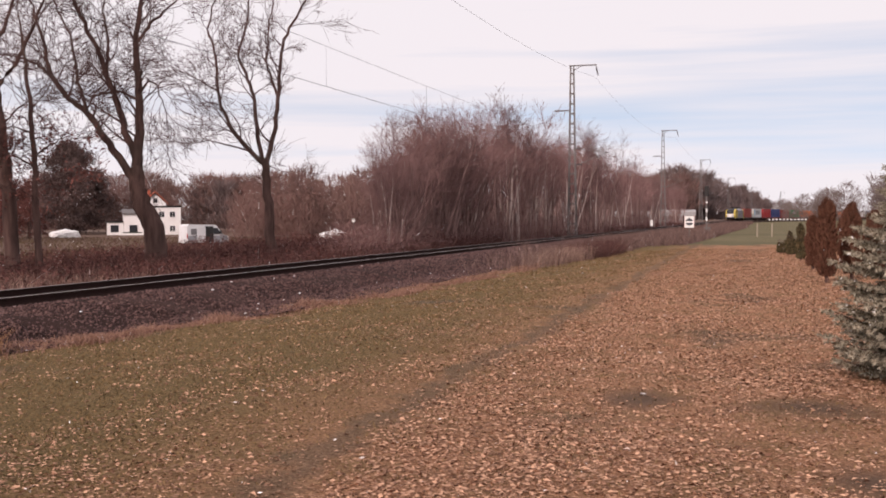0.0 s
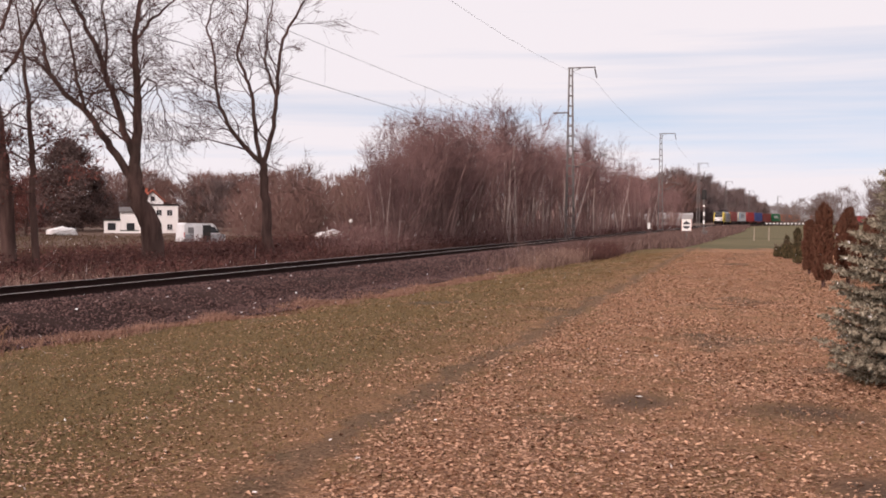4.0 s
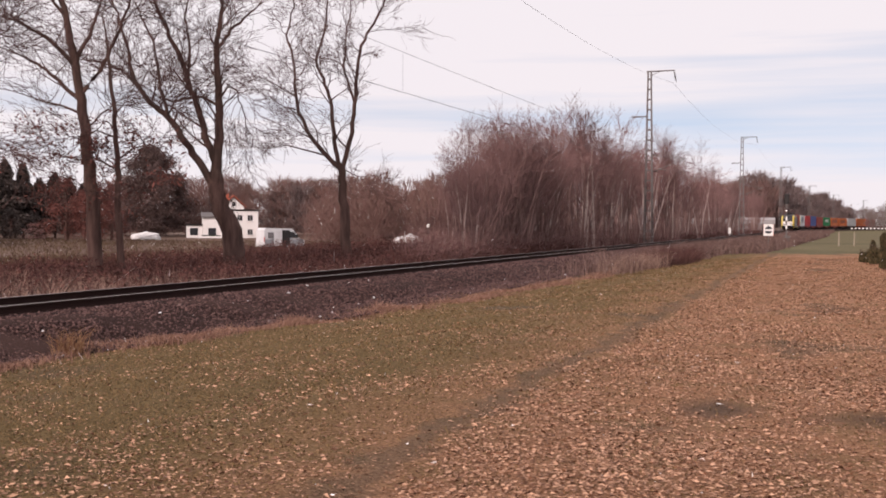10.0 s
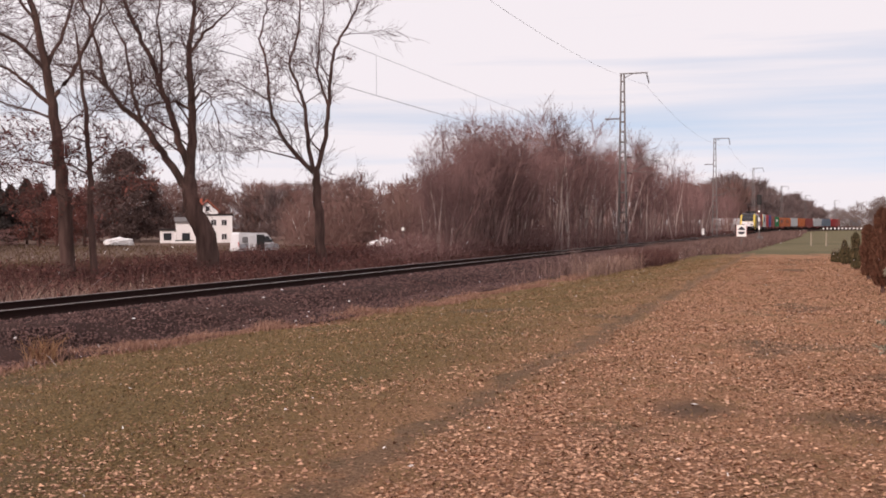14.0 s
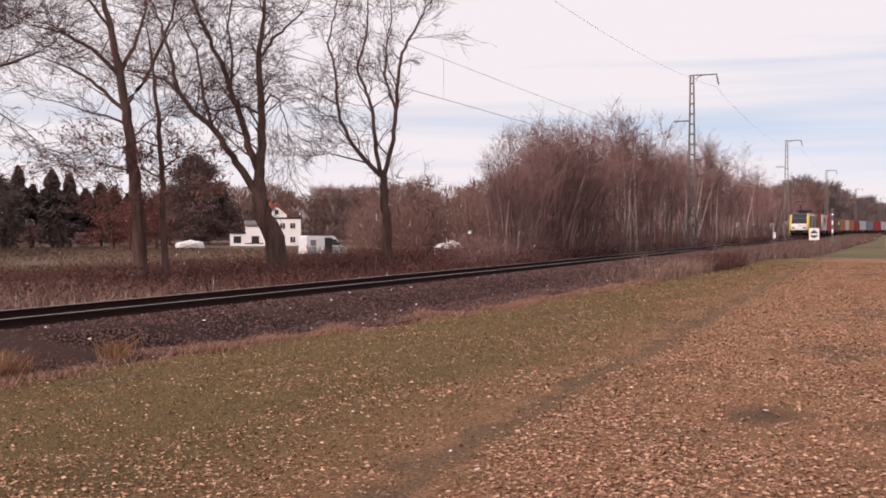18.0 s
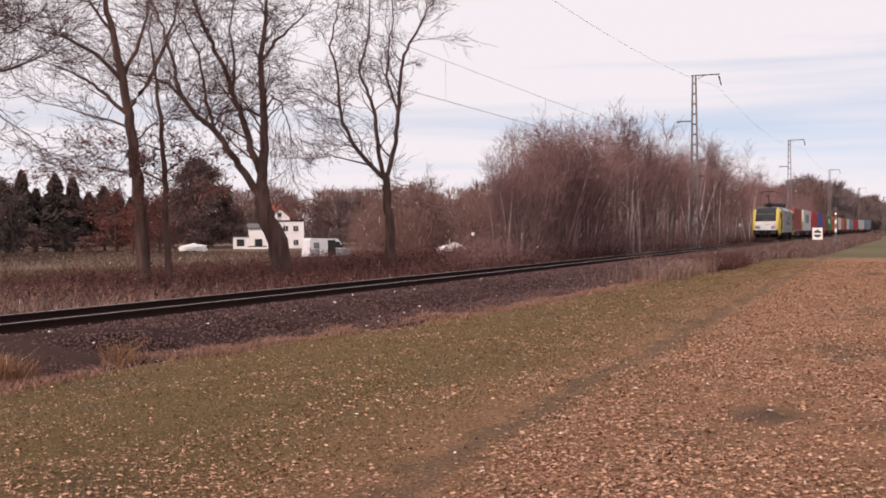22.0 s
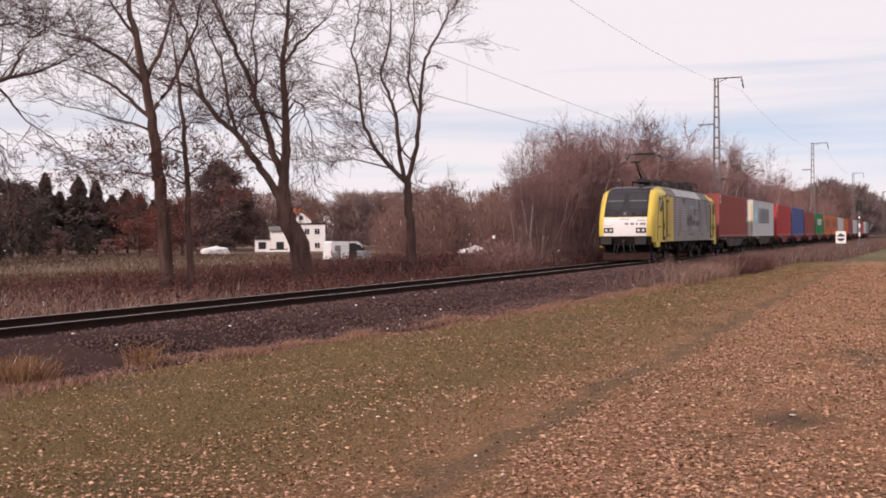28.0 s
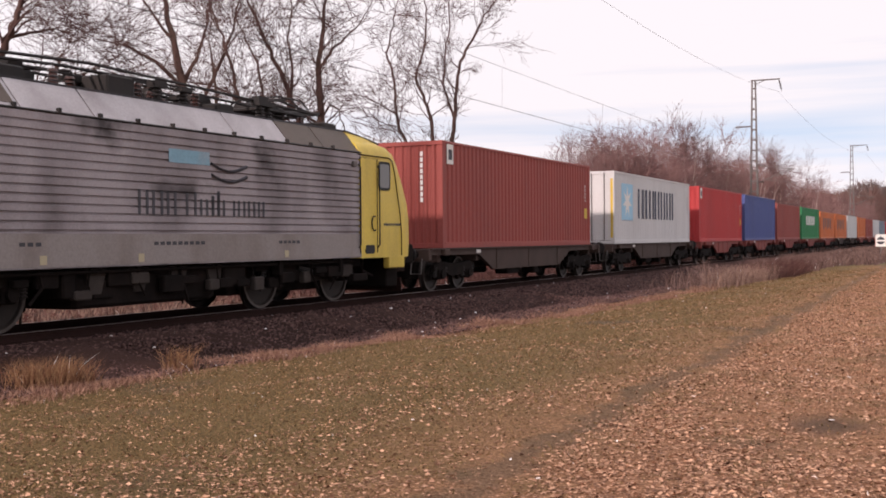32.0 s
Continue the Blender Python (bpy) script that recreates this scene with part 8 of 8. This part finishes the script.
def build_spruce():
    """A young blue spruce: whorls of flat branches set with short needles."""
    r = rng_of(500)
    x, y = 1.50, 12.2
    t = thing("blue_spruce", "young grey-green spruce with pale branch tips on the lawn", "tree", (x, y, float(ground_z(x, y))))
    S = Sticks()
    S.limb(np.array([(0, 0, -0.2), (0, 0, 0.8), (0, 0, 2.0), (0, 0, 2.95)]), [0.07, 0.055, 0.03, 0.008], 8)
    part("trunk", S.mesh("trunk", M_BARK), None, t)
    for lvl in range(20):
        z = 0.14 + 0.135 * lvl
        reach = 0.98 * (1 - (z / 2.9) ** 1.7) + 0.06
        nb = 11 if lvl < 14 else 8
        for j in range(nb):
            a = 2 * math.pi * (j + 0.5 * (lvl % 2)) / nb + r.normal(0, 0.12)
            d = np.array([math.cos(a), math.sin(a), 0])
            ln = reach * r.uniform(0.72, 1.12)
            dz, dp = r.normal(0, 0.035), r.uniform(-0.15, 0.3)
            n = 9
            spine = np.array([d * ln * q + np.array([0, 0, z + dz - (0.16 + dp) * ln * q + (0.24 + dp) * ln * q * q]) for q in np.linspace(0, 1, n)])
            W = Sticks()
            W.limb(spine, np.linspace(0.014, 0.004, n), 4)
            br = part("branch", W.mesh("branch", M_BARK), None, t)
            seg = [(spine, 1.0)]
            perp = np.array([-d[1], d[0], 0])
            for q in range(2, n):
                for sgn in (-1, 1):
                    l2 = ln * 0.40 * (1.1 - q / n) + 0.06
                    tip = spine[q] + (d * 0.75 + sgn * perp * 0.8) * l2
                    seg.append((np.linspace(spine[q], tip, 5), 0.8))
            C, D = [], []
            for line, k in seg:
                m = max(8, int(np.linalg.norm(line[-1] - line[0]) * 210))
                for q in r.uniform(0.12, 1.0, m):
                    i = min(len(line) - 2, int(q * (len(line) - 1)))
                    f = q * (len(line) - 1) - i
                    C.append(line[i] * (1 - f) + line[i + 1] * f)
                    v = line[i + 1] - line[i]
                    D.append(v / (np.linalg.norm(v) + 1e-9))
            C, D = np.array(C), np.array(D)
            N = r.normal(0, 1, C.shape)
            N -= D * (N * D).sum(1, keepdims=True)
            N /= np.linalg.norm(N, axis=1, keepdims=True)
            tip = C + (D * 0.6 + N * 0.9) * r.uniform(0.026, 0.055, (len(C), 1))
            U = np.cross(D, N) * 0.010
            V = np.stack([C - U, C + U, tip], 1).reshape(-1, 3)
            part("needles", array_mesh("needles", V, np.arange(len(C) * 3).reshape(-1, 3), M_NEEDLE), None, br, "grey-green needles")


def pine(label, deg, dist, h, w, seed, n=3800, name="pine_tree", material=None, low=0.12, size=0.019):
    """A broad dark evergreen with layered clumps on a short trunk."""
    r = rng_of(seed)
    t = thing(name, label, "tree", on_ray(deg, dist))
    S = Sticks()
    S.limb(np.array([(0, 0, -0.4), (0.1, 0, h * 0.4), (0, 0.1, h * 0.9)]), [0.28, 0.2, 0.05], 8)
    part("trunk", S.mesh("trunk", M_BARK), None, t)
    S = Sticks()
    Cs = []
    for k in range(46):
        q = r.uniform(low, 1.0) ** 0.85
        rad = w * (math.sin(math.pi * min(1, 0.20 + 0.78 * q)) ** 0.75) * math.sqrt(r.uniform(0.1, 1))
        a = r.uniform(0, 6.283)
        c = np.array([rad * math.cos(a), rad * math.sin(a), h * q * 0.96])
        Cs.append(c)
        S.limb(np.array([(0, 0, h * q * 0.72), c * np.array([0.55, 0.55, 0.93]), c]), [0.07, 0.04, 0.015], 4)
    tagged(part("branchwork", S.mesh("branchwork", M_BARK), None, t), kind="stuff")
    Cs = np.array(Cs)
    C = Cs[r.integers(0, len(Cs), n)] + r.normal(0, 1, (n, 3)) * np.array([0.14 * w, 0.14 * w, 0.045 * h])
    A = r.normal(0, 1, (n, 3))
    A /= np.linalg.norm(A, axis=1, keepdims=True)
    B = np.cross(A, r.normal(0, 1, (n, 3)))
    B /= np.linalg.norm(B, axis=1, keepdims=True) + 1e-9
    s = size * h * r.uniform(0.6, 1.4, (n, 1))
    V = np.stack([C - A * s, C - B * s * 0.5, C + A * s, C + B * s * 0.5], 1).reshape(-1, 3)
    part("foliage", array_mesh("foliage", V, np.arange(n * 4).reshape(-1, 4), material or M_CONIFER), None, t, "withered reddish leaves" if material is M_OAKLEAF else "dense needle clumps")


def spire(label, deg, dist, h, w, seed):
    """A pointed conifer of layered sprays on a straight trunk."""
    r = rng_of(seed)
    t = thing("conifer", label, "tree", on_ray(deg, dist), 0, "conifers behind the field")
    S = Sticks()
    S.limb(np.array([(0, 0, -0.4), (0.05, 0, h * 0.5), (0, 0, h * 0.97)]), [0.24, 0.15, 0.03], 6)
    part("trunk", S.mesh("trunk", M_BARK), None, t)
    V, Q = conifer_arrays(r, h, w, 7000, 0.36)
    part("foliage", array_mesh("foliage", V, Q, M_CONIFER), None, t, "dark layered sprays")


def build_mid_trees():
    pine("broad dark pine at the edge of the field", 34.95, 225, 17.0, 6.6, 601, 52000, "pine_tree", M_PINE, 0.05, 0.011)
    # a row of tall evergreens that runs away from the railway
    r = random.Random(66)
    for k in range(12):
        q = k / 11
        deg, dist = 49.6 - 5.85 * q, 122 + 70 * q ** 1.4
        pine("tall dark evergreen in a row beyond the railway", deg, dist, r.uniform(10.0, 11.9), r.uniform(2.1, 2.9), 610 + k, 9000, "evergreen_tree", None, 0.02, 0.015)
    # separate conifers behind the field
    for k, (deg, dist, h, w) in enumerate(((43.25, 206, 13.8, 4.4), (42.6, 210, 10.8, 4.2), (41.75, 206, 13.2, 6.0), (40.93, 208, 12.8, 4.0), (40.2, 212, 10.2, 5.2), (39.5, 210, 11.2, 5.4), (38.9, 214, 10.4, 5.2), (41.3, 214, 9.6, 4.6), (38.2, 214, 9.6, 4.6), (44.0, 214, 9.8, 4.4))):
        spire("dark pointed conifer behind the field", deg, dist, h, w, 640 + k)
    pine("rounded dark evergreen bush behind the field", 41.48, 196, 5.0, 1.9, 650, 5000, "evergreen_bush", None, 0.02, 0.02)
    pine("rounded bush with reddish twigs behind the field", 42.73, 196, 4.2, 2.4, 651, 3000, "bush", M_SCRUB, 0.02, 0.02)
    pine("low bush with reddish twigs behind the field", 40.4, 196, 2.6, 2.2, 652, 2400, "bush", M_SCRUB, 0.02, 0.03)
    for k, (deg, dist, h, w) in enumerate(((39.0, 172, 9.6, 3.2), (37.6, 168, 8.4, 2.8), (36.9, 178, 8.8, 2.8), (38.2, 180, 7.6, 3.0))):
        pine("oak with withered reddish leaves at the field", deg, dist, h, w, 620 + k, 5200, "leafy_oak", M_OAKLEAF, 0.05, 0.012)


build_board_sign()
build_signal()
build_posts()
build_barrier()
build_sheds()
build_house()
build_van()
build_heaps()
build_shrubs()
build_spruce()
build_mid_trees()



def riding(s, long, z):
    """Pose of a vehicle that stands with both ends on the line's middle."""
    a, b = line_point(s), line_point(s + long)
    return pose(a.x, a.y, z, 0, 0, -math.degrees(math.atan2(b.x - a.x, b.y - a.y)))


def motions():
    """The train rolls towards the camera; its nearest wheels turn with the way it goes."""
    times = [0.5 * k for k in range(65)]
    for ob, off, long, z in MOVING:
        walk(ob, [(t, riding(train_nose(t) + off, long, z)) for t in times])
    for ob, r in TURNING:
        y, z = ob.matrix_basis.translation.y, ob.matrix_basis.translation.z
        n = 640 if r > 0.5 else 960
        rows = []
        for k in range(n + 1):
            t = 32.0 * k / n
            rows.append((t, pose(0, y, z) @ Matrix.Rotation(-(train_nose(0) - train_nose(t)) / r * -1.0, 4, "X")))
        walk(ob, rows)


motions()
